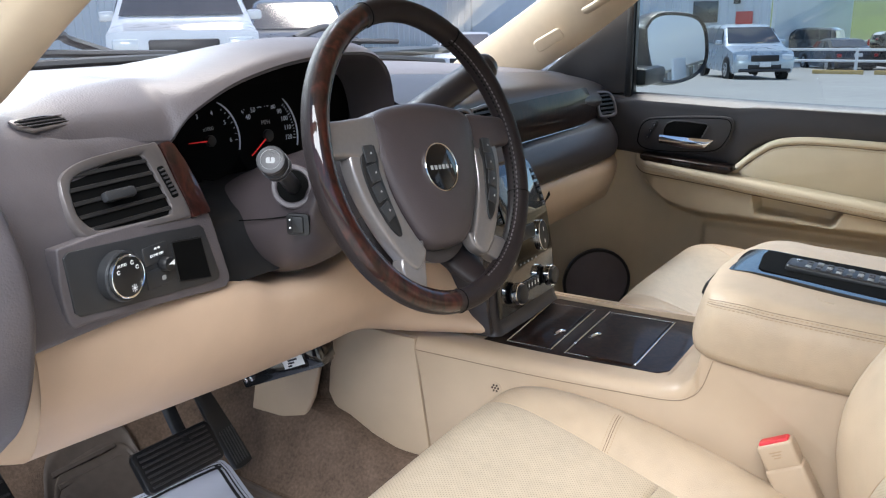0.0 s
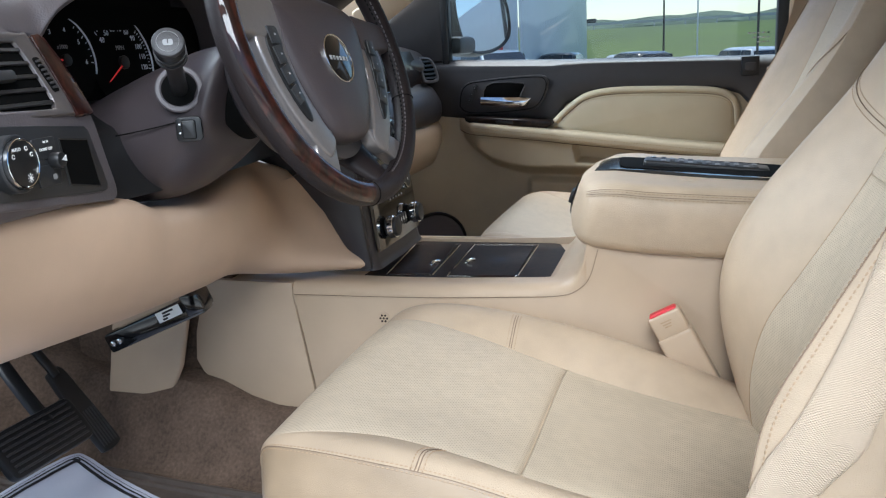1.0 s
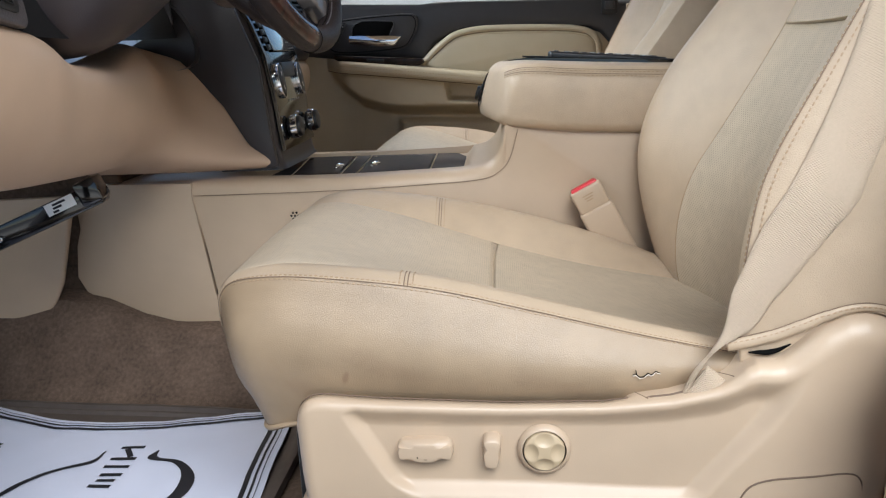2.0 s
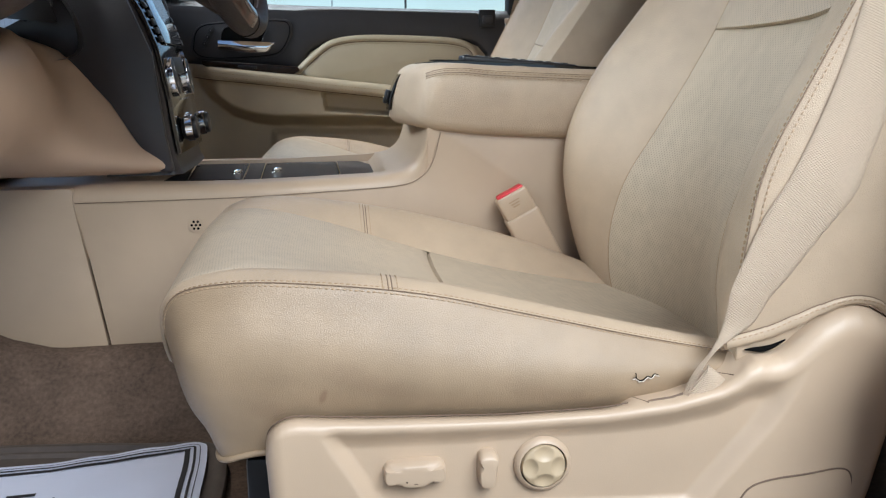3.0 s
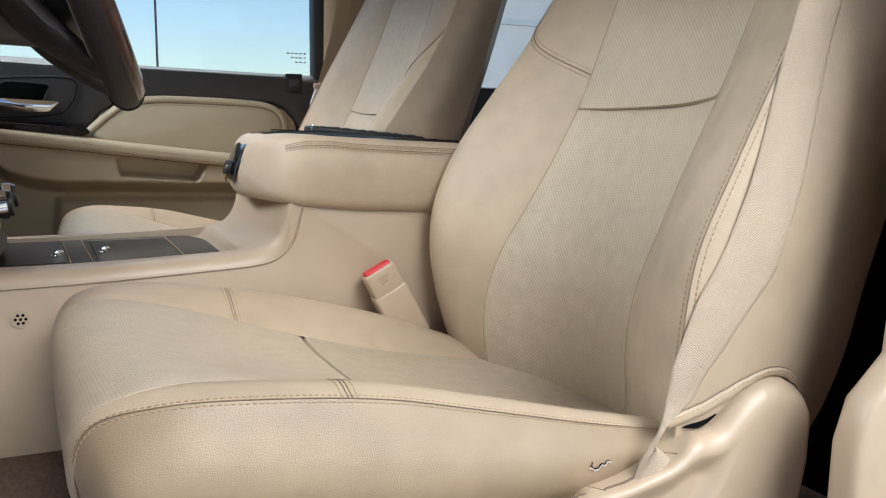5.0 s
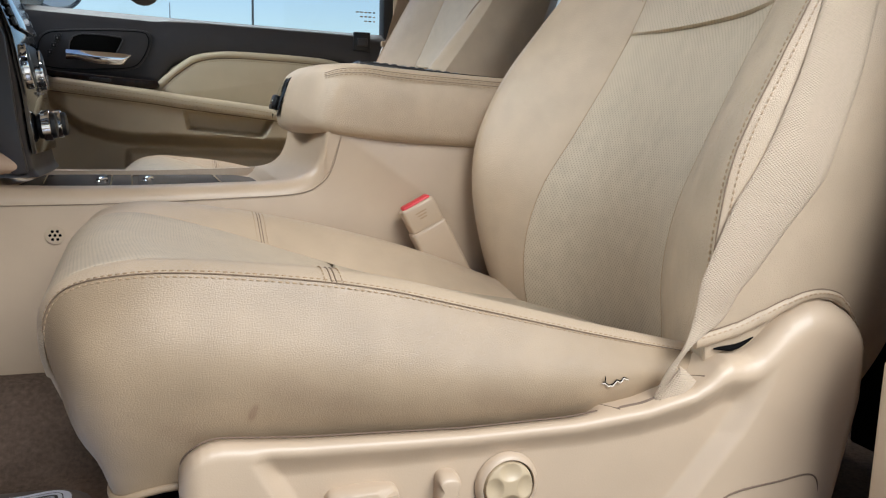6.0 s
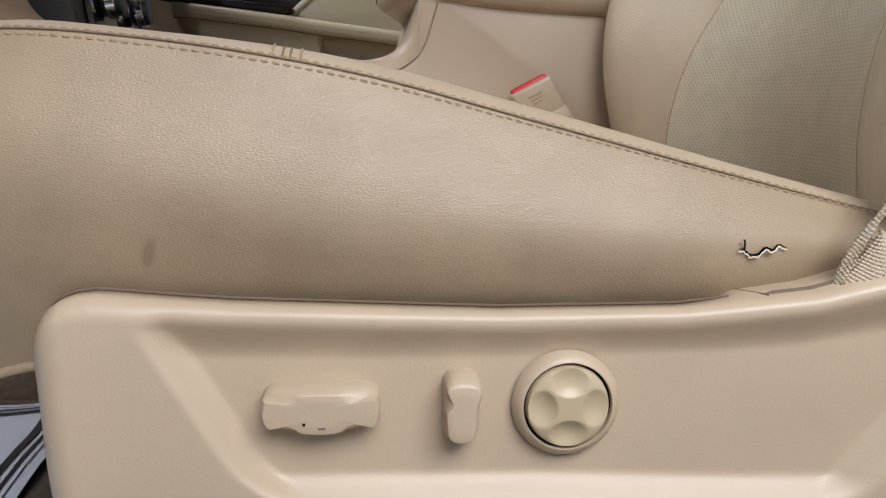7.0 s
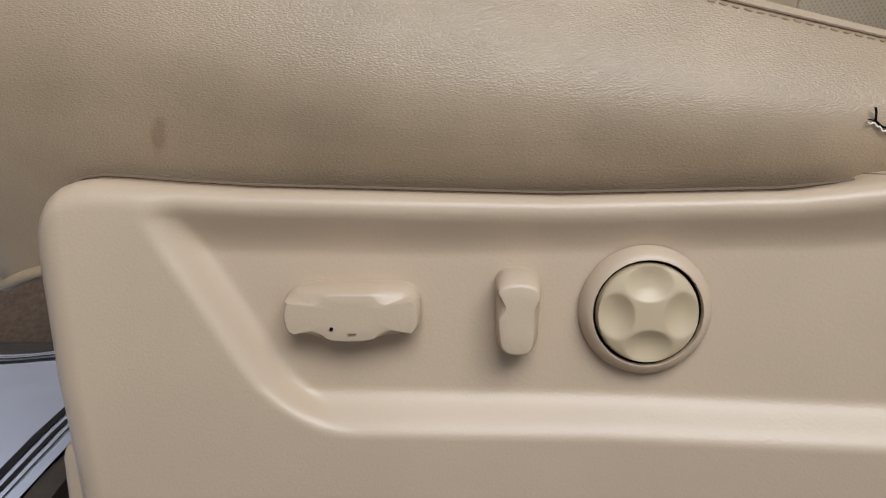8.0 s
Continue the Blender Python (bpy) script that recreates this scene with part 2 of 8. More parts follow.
DIMMARK = material("grey_marking", (0.30, 0.30, 0.30), 0.5, vary=0.02)
CHARCOAL = material("charcoal_switch_plate", (0.030, 0.031, 0.034), 0.42, vary=0.1, bump=0.1, bump_scale=900)
GAUGEMARK = glow("backlit_marking", (0.55, 0.6, 0.7), 0.02)
NEEDLE = glow("red_needle", (0.8, 0.03, 0.03), 0.18)
CLEAR = glass("clear_glass", (0.97, 0.985, 0.975))
SIDEGLASS = glass("blue_green_side_glass", (0.76, 0.86, 0.87))
PRIVACY = glass("tinted_glass", (0.80, 0.84, 0.82))
MIRROR = material("mirror_silver", (0.92, 0.93, 0.94), 0.01, metal=1.0, vary=0.0)
HEADLINER = material("tan_headliner", (0.55, 0.42, 0.29), 0.9, vary=0.06, grain=200, bump=0.2, bump_scale=900)
PILLARTAN = material("tan_pillar_plastic", (0.60, 0.47, 0.33), 0.5, vary=0.05, bump=0.12, bump_scale=900)


def spotted(m, spots, tint):
    """Small uneven stains in a surface, at places in metres: (place, size along each axis, strength)."""
    nt = m.node_tree
    p = nt.nodes["Principled BSDF"]
    tc = nt.nodes.new("ShaderNodeTexCoord")
    rag = nt.nodes.new("ShaderNodeTexNoise")
    rag.inputs["Scale"].default_value, rag.inputs["Detail"].default_value = 160, 4
    nt.links.new(tc.outputs["Object"], rag.inputs["Vector"])
    for place_, size, strength in spots:
        mp = nt.nodes.new("ShaderNodeMapping")
        mp.vector_type = "TEXTURE"
        mp.inputs["Location"].default_value, mp.inputs["Scale"].default_value = place_, size
        mp.inputs["Rotation"].default_value = (0, radians(20), 0)
        nt.links.new(tc.outputs["Object"], mp.inputs[0])
        ln = nt.nodes.new("ShaderNodeVectorMath")
        ln.operation = "LENGTH"
        nt.links.new(mp.outputs[0], ln.inputs[0])
        ad = nt.nodes.new("ShaderNodeMath")
        ad.operation = "ADD"
        nt.links.new(ln.outputs["Value"], ad.inputs[0])
        nt.links.new(rag.outputs[0], ad.inputs[1])
        mr = nt.nodes.new("ShaderNodeMapRange")
        mr.inputs[1].default_value, mr.inputs[2].default_value = 1.0, 1.6
        mr.inputs[3].default_value, mr.inputs[4].default_value = strength, 0.0
        nt.links.new(ad.outputs[0], mr.inputs[0])
        mx = nt.nodes.new("ShaderNodeMixRGB")
        mx.inputs[2].default_value = (*tint, 1)
        nt.links.new(mr.outputs[0], mx.inputs[0])
        nt.links.new(p.inputs["Base Color"].links[0].from_socket, mx.inputs[1])
        nt.links.new(mx.outputs[0], p.inputs["Base Color"])


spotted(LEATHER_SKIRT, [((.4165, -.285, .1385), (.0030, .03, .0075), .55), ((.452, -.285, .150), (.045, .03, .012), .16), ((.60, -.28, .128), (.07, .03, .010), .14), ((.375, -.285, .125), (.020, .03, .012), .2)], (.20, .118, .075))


def webbing(m):
    """Woven ribs across the strap."""
    nt = m.node_tree
    p = nt.nodes["Principled BSDF"]
    tc = nt.nodes.new("ShaderNodeTexCoord")
    mp = nt.nodes.new("ShaderNodeMapping")
    mp.inputs["Rotation"].default_value, mp.inputs["Scale"].default_value = (0, 0, radians(38)), (1.7, 2.3, 1.0)
    v = nt.nodes.new("ShaderNodeTexVoronoi")
    v.voronoi_dimensions = "2D"
    v.inputs["Scale"].default_value, v.inputs["Randomness"].default_value = 290, 0.15
    nt.links.new(tc.outputs["UV"], mp.inputs[0])
    nt.links.new(mp.outputs[0], v.inputs["Vector"])
    ad = nt.nodes.new("ShaderNodeMath")
    ad.operation = "MULTIPLY"
    ad.inputs[1].default_value = -1.0
    nt.links.new(v.outputs["Distance"], ad.inputs[0])
    b = nt.nodes.new("ShaderNodeBump")
    b.inputs["Strength"].default_value, b.inputs["Distance"].default_value = 1.0, 0.0014
    nt.links.new(ad.outputs[0], b.inputs["Height"])
    nt.links.new(b.outputs[0], p.inputs["Normal"])


webbing(WEB)

# ---- shape helpers ----
def mesh_of(name, bm, mat, sharp=40, smooth=True):
    me = bpy.data.meshes.new(name)
    bmesh.ops.recalc_face_normals(bm, faces=bm.faces)
    for f in bm.faces:
        f.smooth = smooth
    bm.to_mesh(me)
    bm.free()
    if smooth:
        me.set_sharp_from_angle(angle=radians(sharp))
    for x in mat if isinstance(mat, (list, tuple)) else [mat]:
        me.materials.append(x)
    return me


def thing(name, label, category, group="", kind="", at=(0, 0, 0)):
    ob = new(name)
    ob.empty_display_size = 0.05
    ob.location = at
    return tagged(ob, label, category, group, kind)


def part(name, bm, mat, parent=None, label="", sharp=40, smooth=True):
    return attach(new(name, mesh_of(name, bm, mat, sharp, smooth)), parent, label)


def attach(ob, parent, label=""):
    """Puts ob, whose mesh is in world places, under parent."""
    if parent:
        ob.parent = parent
        off, up = Vector(), parent
        while up:
            off += Vector(up.location)
            up = up.parent
        ob.location = -off
    return tagged(ob, label)


def spline(pts, n):
    """n points, evenly spread by control point, on a smooth curve through pts."""
    p = [Vector(v) for v in pts]
    p = [2 * p[0] - p[1]] + p + [2 * p[-1] - p[-2]]
    out = []
    for k in range(n):
        u = k / (n - 1) * (len(pts) - 1)
        i = min(int(u), len(pts) - 2)
        t = u - i
        a, b, c, d = p[i:i + 4]
        out.append(0.5 * (2 * b + (c - a) * t + (2 * a - 5 * b + 4 * c - d) * t * t + (3 * b - a - 3 * c + d) * t ** 3))
    return out


def along(pts, n):
    """n points evenly spread by length on a polyline."""
    p = [Vector(v) for v in pts]
    s = [0.0]
    for a, b in zip(p, p[1:]):
        s.append(s[-1] + (b - a).length)
    out = []
    for k in range(n):
        d = s[-1] * k / (n - 1)
        i = max(0, min(len(p) - 2, sum(x <= d for x in s) - 1))
        out.append(p[i].lerp(p[i + 1], (d - s[i]) / max(1e-9, s[i + 1] - s[i])))
    return out


def grid(rows, bm=None, ring=False, caps=False, mat=0, uv=False):
    """A sheet through rows of points; ring closes each row; uv lays a map in metres along it."""
    bm = bm or bmesh.new()
    vs = [[bm.verts.new(v) for v in r] for r in rows]
    n = len(rows[0])
    if uv:
        lay = bm.loops.layers.uv.new("metres")
        mid = n // 2
        at, v = {}, 0.0
        for i, r in enumerate(vs):
            if i:
                v += (r[mid].co - vs[i - 1][mid].co).length
            u = [0.0]
            for a, b in zip(r, r[1:]):
                u.append(u[-1] + (b.co - a.co).length)
            for k, x in enumerate(r):
                at[x] = (u[k] - u[mid], v)
    for a, b in zip(vs, vs[1:]):
        for i in range(n if ring else n - 1):
            j = (i + 1) % n
            f = bm.faces.new((a[i], a[j], b[j], b[i]))
            f.material_index = mat
            if uv:
                for lp in f.loops:
                    lp[lay].uv = at[lp.vert]
    if caps:
        for r in (vs[0], vs[-1]):
            bm.faces.new(r).material_index = mat
    return bm


def box(size, at=(0, 0, 0), bevel=0.0, seg=2, bm=None, turn=None):
    """A block with rounded edges."""
    own = bmesh.new()
    bmesh.ops.create_cube(own, size=1, matrix=Matrix.Diagonal((*size, 1)))
    if bevel:
        bmesh.ops.bevel(own, geom=own.edges[:], offset=bevel, segments=seg, profile=0.5, affect="EDGES")
    m = Matrix.Translation(at) @ (turn.to_matrix().to_4x4() if turn else Matrix())
    bmesh.ops.transform(own, matrix=m, verts=own.verts)
    return merge(bm, own)


def merge(bm, own):
    if bm is None:
        return own
    me = bpy.data.meshes.new("tmp")
    own.to_mesh(me)
    own.free()
    bm.from_mesh(me)
    bpy.data.meshes.remove(me)
    return bm


def prism(outline, depth, bevel=0.0, seg=2, m=None, bm=None):
    """An outline (x, y) extruded from z = 0 to depth, its edges rounded, laid by the matrix m."""
    own = bmesh.new()
    f = own.faces.new([own.verts.new((x, y, 0)) for x, y in outline])
    r = bmesh.ops.extrude_face_region(own, geom=[f])
    bmesh.ops.translate(own, vec=(0, 0, depth), verts=[v for v in r["geom"] if isinstance(v, bmesh.types.BMVert)])
    bmesh.ops.recalc_face_normals(own, faces=own.faces)
    if bevel:
        es = [e for e in own.edges if len(e.link_faces) == 2 and e.calc_face_angle(0) > radians(50)]
        bmesh.ops.bevel(own, geom=es, offset=bevel, segments=seg, profile=0.5, affect="EDGES", clamp_overlap=True)
    if m is not None:
        bmesh.ops.transform(own, matrix=m, verts=own.verts)
    return merge(bm, own)


def rounded(w, h, r, n=5):
    """Outline of a rounded rectangle about the origin."""
    out = []
    for cx, cy, a in ((w / 2 - r, h / 2 - r, 0), (-w / 2 + r, h / 2 - r, 90), (-w / 2 + r, -h / 2 + r, 180), (w / 2 - r, -h / 2 + r, 270)):
        out += [(cx + r * math.cos(radians(a + 90 * k / n)), cy + r * math.sin(radians(a + 90 * k / n))) for k in range(n + 1)]
    return out


def tube(pts, rad, seg=10, bm=None, closed=False, flat=1.0, up=None):
    """A round bar along pts; rad may be a list; flat squeezes it along up."""
    p = [Vector(v) for v in pts]
    n = len(p)
    rows, side = [], None
    for i in range(n):
        d = (p[(i + 1) % n] - p[i - 1]) if closed else (p[min(i + 1, n - 1)] - p[max(i - 1, 0)])
        d.normalize()
        ref = Vector(up) if up else (side.cross(d) if side is not None else (Vector((0, 0, 1)) if abs(d.z) < 0.9 else Vector((1, 0, 0))))
        if side is not None and not up:
            ref = last
        s = d.cross(ref).normalized()
        u = s.cross(d).normalized()
        side, last = s, u
        r = rad[i] if isinstance(rad, (list, tuple)) else rad
        rows.append([p[i] + r * (math.cos(a) * s + flat * math.sin(a) * u) for a in (2 * math.pi * k / seg for k in range(seg))])
    if closed:
        rows.append(rows[0])
        own = grid(rows, ring=True)
        bmesh.ops.remove_doubles(own, verts=own.verts, dist=1e-6)
    else:
        own = grid(rows, ring=True, caps=True)
    return merge(bm, own)


def disc(radius, depth, m, bevel=0.0, seg=32, bm=None):
    """A round plate along z of m, from 0 to depth."""
    pts = [(radius * math.cos(2 * math.pi * k / seg), radius * math.sin(2 * math.pi * k / seg)) for k in range(seg)]
    return prism(pts, depth, bevel, 2, m, bm)


def ring(r0, r1, depth, m, seg=40, bm=None, a0=0, a1=360):
    """A flat ring with depth along z of m, whole or an arc of it."""
    full = abs(a1 - a0) >= 360
    rows = []
    for k in range(seg + (0 if full else 1)):
        a = radians(a0 + (a1 - a0) * k / seg)
        c, s = math.cos(a), math.sin(a)
        e = min(depth, r1 - r0) * 0.25
        rows.append([m @ Vector(v) for v in ((r0 * c, r0 * s, 0), (r0 * c, r0 * s, depth - e), ((r0 + e) * c, (r0 + e) * s, depth),
                                             ((r1 - e) * c, (r1 - e) * s, depth), (r1 * c, r1 * s, depth - e), (r1 * c, r1 * s, 0))])
    if full:
        rows.append(rows[0])
    own = grid(rows, ring=True, caps=not full)
    if full:
        bmesh.ops.remove_doubles(own, verts=own.verts, dist=1e-7)
    return merge(bm, own)


def frame_of(at, normal, up=(0, 0, 1)):
    """A matrix at a place: z along normal, y nearest to up."""
    z = Vector(normal).normalized()
    x = Vector(up).cross(z).normalized()
    y = z.cross(x)
    return Matrix.Translation(at) @ Matrix((x, y, z)).transposed().to_4x4()


def lettering(text, size, m, mat, parent, name="marking", label="", depth=0.0003, spacing=1.0):
    """Raised letters in the built-in font, centred at m."""
    c = bpy.data.curves.new("letters", "FONT")
    c.body, c.size, c.align_x, c.align_y, c.extrude, c.resolution_u = text, size, "CENTER", "CENTER", depth, 2
    c.space_character = spacing
    tmp = new("letters", c)
    me = bpy.data.meshes.new_from_object(tmp.evaluated_get(bpy.context.evaluated_depsgraph_get()))
    bpy.data.objects.remove(tmp)
    bpy.data.curves.remove(c)
    me.transform(m)
    me.materials.clear()
    me.materials.append(mat)
    me.name = name
    return attach(new(name, me), parent, label)


def table(x, pairs):
    return float(np.interp(x, [p[0] for p in pairs], [p[1] for p in pairs]))


def smoothstep(a, b, x):
    t = max(0.0, min(1.0, (x - a) / (b - a)))
    return t * t * (3 - 2 * t)


def stitches(pts, mat, parent, step=0.005, size=0.0007, lift=(0, 0, 0), name="stitching", label=""):
    """A row of short raised threads along a line."""
    p = [Vector(v) + Vector(lift) for v in pts]
    total = sum((b - a).length for a, b in zip(p, p[1:]))
    q = along(p, max(4, int(total / step) * 2))
    bm = bmesh.new()
    for a, b in zip(q[0::2], q[1::2]):
        d = (b - a).normalized() * (step * 0.36)
        c = (a + b) / 2
        s = d.cross(Vector((0.3, 0.5, 0.8))).normalized() * size
        u = s.cross(d).normalized() * size
        e = [bm.verts.new(c + x) for x in (-d, s * 1.0 - d * .6, u - d * .6, -s - d * .6, -u - d * .6, s + d * .6, u + d * .6, -s + d * .6, -u + d * .6, d)]
        for i in range(4):
            j = (i + 1) % 4
            bm.faces.new((e[0], e[1 + j], e[1 + i]))
            bm.faces.new((e[1 + i], e[1 + j], e[5 + j], e[5 + i]))
            bm.faces.new((e[9], e[5 + i], e[5 + j]))
    return part(name, bm, mat, parent, label)


def place(ob, m):
    """Sets a part, built about the origin, at a pose in the world."""
    ob.matrix_local = Matrix.Translation(ob.location) @ m
    return ob

# ---- cabin shell ----
FLOOR_DROP = 0.074


def cabin_floor():
    rows = []
    for i in range(60):
        x = -0.78 + i * 0.055
        row = []
        for j in range(60):
            y = -0.42 + j * 1.735 / 59
            z = 0.002 * noise.noise((x * 9, y * 9, 0)) + 0.16 * smoothstep(0.30, -0.0, x + 0.62) * 1.3
            z += 0.05 * smoothstep(-0.36, -0.42, y) - FLOOR_DROP * smoothstep(0.235, 0.13, y) * smoothstep(-0.66, -0.40, x) + (0.013 + 0.055 * smoothstep(0.05, -0.12, x)) * smoothstep(0.12, 0.245, y) * smoothstep(0.50, 0.34, y)
            row.append((x, y, z))
        rows.append(row)
    top = grid(rows)
    return tagged(part("floor", top, CARPET), "taupe loop-pile carpet over the footwell floor", "carpet", kind="structure")


cabin_floor()
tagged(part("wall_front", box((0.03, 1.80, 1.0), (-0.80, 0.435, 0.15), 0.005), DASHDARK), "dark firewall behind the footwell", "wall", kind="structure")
# unseen panel added to close the rear, where glass would let light in
tagged(part("rear_closing_panel", box((0.03, 1.80, 1.3), (2.55, 0.435, 0.40), 0.005), DASHDARK), "unseen dark panel added to close the rear of the cabin", "wall", kind="structure")

# roof, bowed a little
rows = [[(0.02 + 2.6 * i / 20, -0.44 + 1.75 * j / 12, 1.02 + 0.03 * math.sin(math.pi * j / 12)) for j in range(13)] for i in range(21)]
bm = grid(rows)
grid([[Vector(v) + Vector((0, 0, 0.03)) for v in r] for r in rows], bm)
tagged(part("ceiling", bm, HEADLINER), "tan cloth headliner", "headliner", kind="structure")

# door sill under the driver's opening
tagged(part("trim", prism([(0.0, 0.0), (0.09, 0.0), (0.09, 0.05), (0.0, 0.07)], 2.4, 0.01, 2,
                          Matrix.Translation((-0.45, -0.52, -0.02)) @ Matrix(((0, 0, 1), (1, 0, 0), (0, 1, 0))).to_4x4()), TANPLAST),
       "tan plastic door sill cover", "sill trim", kind="structure")


# ---- passenger door ----
SILL = [(-0.2, 0.566), (0.08, 0.560), (0.40, 0.548), (0.83, 0.537), (0.97, 0.535)]
DARKLOW = [(-0.2, 0.42), (0.06, 0.413), (0.36, 0.390), (0.375, 0.415), (0.392, 0.441), (0.43, 0.462), (0.48, 0.474), (0.80, 0.466), (0.83, 0.455), (0.86, 0.42), (0.875, 0.34), (0.97, 0.34)]
ARMLOW = [(0.10, 0.385), (0.115, 0.345), (0.14, 0.318), (0.194, 0.276), (0.25, 0.257), (0.30, 0.250), (0.45, 0.246), (0.97, 0.235)]
ARMTOP = [(0.0, 0.41), (0.14, 0.392), (0.36, 0.368), (0.40, 0.362), (0.79, 0.318), (0.97, 0.30)]


def door_y(x, z):
    """Depth of the tan lower skin."""
    lo, hi = table(x, ARMLOW), table(x, ARMTOP)
    arm = smoothstep(lo - 0.006, lo + 0.03, z) * (1 - smoothstep(hi - 0.006, hi + 0.006, z)) * smoothstep(0.095, 0.17, x)
    y = 1.318 - 0.066 * arm - 0.012 * arm * smoothstep(hi - 0.035, hi - 0.012, z)
    y -= 0.022 * smoothstep(0.283, 0.300, x + 0.08 * (0.22 - z)) * (1 - smoothstep(0.222, 0.240, z + 0.03 * (x - 0.4)))
    pocket = smoothstep(0.415, 0.425, x - 0.35 * (0.33 - z) * 0.6) * (1 - smoothstep(0.622, 0.634, x + 0.5 * (0.33 - z))) * smoothstep(0.283, 0.296, z + 0.09 * (x - 0.42)) * (1 - smoothstep(0.338, 0.346, z + 0.09 * (x - 0.42)))
    y += 0.05 * pocket * arm
    y -= 0.14 * smoothstep(0.16, -0.16, x) * smoothstep(0.46, 0.1, z) ** 0.7
    return y


def passenger_door():
    d = thing("door_1", "closed passenger door with charcoal upper trim, tan padding and a wood strip", "car door", kind="structure")
    rows = []
    for i in range(260):
        x = -0.16 + 1.12 * i / 259
        hi = table(x, DARKLOW) + 0.004
        rows.append([(x, door_y(x, z), z) for z in (0.0 + hi * j / 149 for j in range(150))])
    part("lower_panel", grid(rows), TANDOOR, d, "tan moulded door panel with a scooped pull pocket", sharp=60)
    rows = []
    for i in range(90):
        x = -0.17 + 1.14 * i / 89
        lo, hi = table(x, DARKLOW) - 0.012, table(x, SILL)
        col = []
        for j in range(24):
            f = j / 23
            z = lo + (hi - lo) * f
            y = 1.308 - 0.006 * math.sin(math.pi * min(1, f * 1.2)) + 0.03 * smoothstep(0.86, 1.0, f) ** 2 + 0.012 * smoothstep(0.12, 0.0, f)
            col.append((x, y, z))
        col.append((x, 1.375, hi + 0.001))
        rows.append(col)
    part("upper_panel", grid(rows), GREYDOOR, d, "charcoal vinyl upper panel")
    # padded insert
    tip = [(.354, .390), (.381, .416), (.406, .437), (.437, .458), (.474, .469), (.53, .4745), (.62, .4735), (.70, .4705), (.765, .4655), (.806, .453), (.828, .428), (.834, .39), (.833, .34), (.815, .310), (.70, .306), (.55, .318), (.44, .328), (.385, .332), (.348, .344), (.342, .368)]
    ol = [Vector((v.x, v.z)) for v in spline([(x, 0, z) for x, z in tip + tip[:1]], 120)][:-1]

    def inset(dist):
        """The insert's outline, drawn in by a distance."""
        out = []
        for k, p in enumerate(ol):
            t = (ol[(k + 2) % len(ol)] - ol[k - 2]).normalized()
            out.append(p + Vector((t.y, -t.x)) * dist)
        return out
    mid = Vector((.62, .405))
    rows = [[(p.x, y, p.y) for p in inset(dist)] for dist, y in ((0, 1.316), (0, 1.300), (.003, 1.291), (.008, 1.2865), (.014, 1.2870), (.0172, 1.2902), (.0205, 1.2885), (.028, 1.2855))]
    for f, y in ((.8, 1.2835), (.45, 1.280), (.0, 1.279)):
        rows.append([(mid.x + (p.x - mid.x) * f, y, mid.y + (p.y - mid.y) * f) for p in inset(.028)])
    pad = part("padding", grid(rows, ring=True), TANDOOR, d, "stitched tan padded insert", sharp=70)
    part("seam", tube([(p.x, 1.2897, p.y) for p in inset(.0172)][4:88], .0007, 6), TANGROOVE, pad)
    for dist, y in ((.0125, 1.2862), (.0225, 1.2872)):
        stitches([(p.x, y, p.y) for p in inset(dist)][4:88], THREAD, pad, 0.006, 0.0007)
    # padded arm rest: a ledge with a rolled, stitched edge
    rows, thread, under = [], ([], []), []
    for x in np.linspace(0.098, 0.90, 90):
        n = smoothstep(0.092, 0.155, x) ** 0.6
        zt, y0 = table(x, ARMTOP) + 0.004, 1.318 - 0.0825 * n
        rows.append([(x, y, z) for y, z in ((1.312, zt + 0.004), (1.300 - 0.3 * (1.30 - y0) * n, zt + 0.004), (min(1.31, y0 + 0.012), zt + 0.003), (y0 + 0.004, zt - 0.001), (y0 + 0.0006, zt - 0.007), (y0, zt - 0.016), (y0 + 0.0016, zt - 0.024), (y0 + 0.007, zt - 0.0285), (y0 + 0.014, zt - 0.030))])
        thread[0].append((x, y0 - 0.0007, zt - 0.011))
        thread[1].append((x, y0 - 0.0004, zt - 0.020))
        under.append((x, y0 + 0.006, zt - 0.0292))
    arm = part("arm_rest", grid(rows), TANDOOR, d, "stitched tan arm rest ledge", sharp=70)
    for line in thread:
        stitches(line[4:], THREAD, arm, 0.008, 0.0007)
    part("seam", tube(under, 0.0010, 6), TANGROOVE, arm)
    # wood strip on the arm rest's nose
    ol = [(0.128, 0.413), (0.36, 0.396), (0.366, 0.386), (0.35, 0.378), (0.20, 0.388), (0.145, 0.394), (0.130, 0.402)]
    m = Matrix(((1, 0, 0, 0), (0, 0, 1, 1.248), (0, 1, 0, 0), (0, 0, 0, 1)))
    part("wood_strip", prism(ol, 0.05, 0.003, 2, m), WOOD, d, "glossy dark wood strip")
    m2 = Matrix(((1, 0, 0, 0), (0, 0, 1, 1.2465), (0, 1, 0, 0), (0, 0, 0, 1)))
    part("window_switch", prism([(0.215, 0.401), (0.262, 0.398), (0.262, 0.390), (0.215, 0.393)], 0.01, 0.002, 2, m2), BLACK, d, "black window switch")
    # handle bezel, lever, buttons
    bz = [(0.099, 0.436), (0.106, 0.477), (0.125, 0.499), (0.165, 0.506), (0.252, 0.512), (0.329, 0.513), (0.347, 0.502), (0.348, 0.48), (0.334, 0.447), (0.312, 0.425), (0.259, 0.417), (0.164, 0.413), (0.116, 0.419)]
    bzs = [(v.x, v.z) for v in spline([(x, 0, z) for x, z in bz + bz[:1]], 50)][:-1]
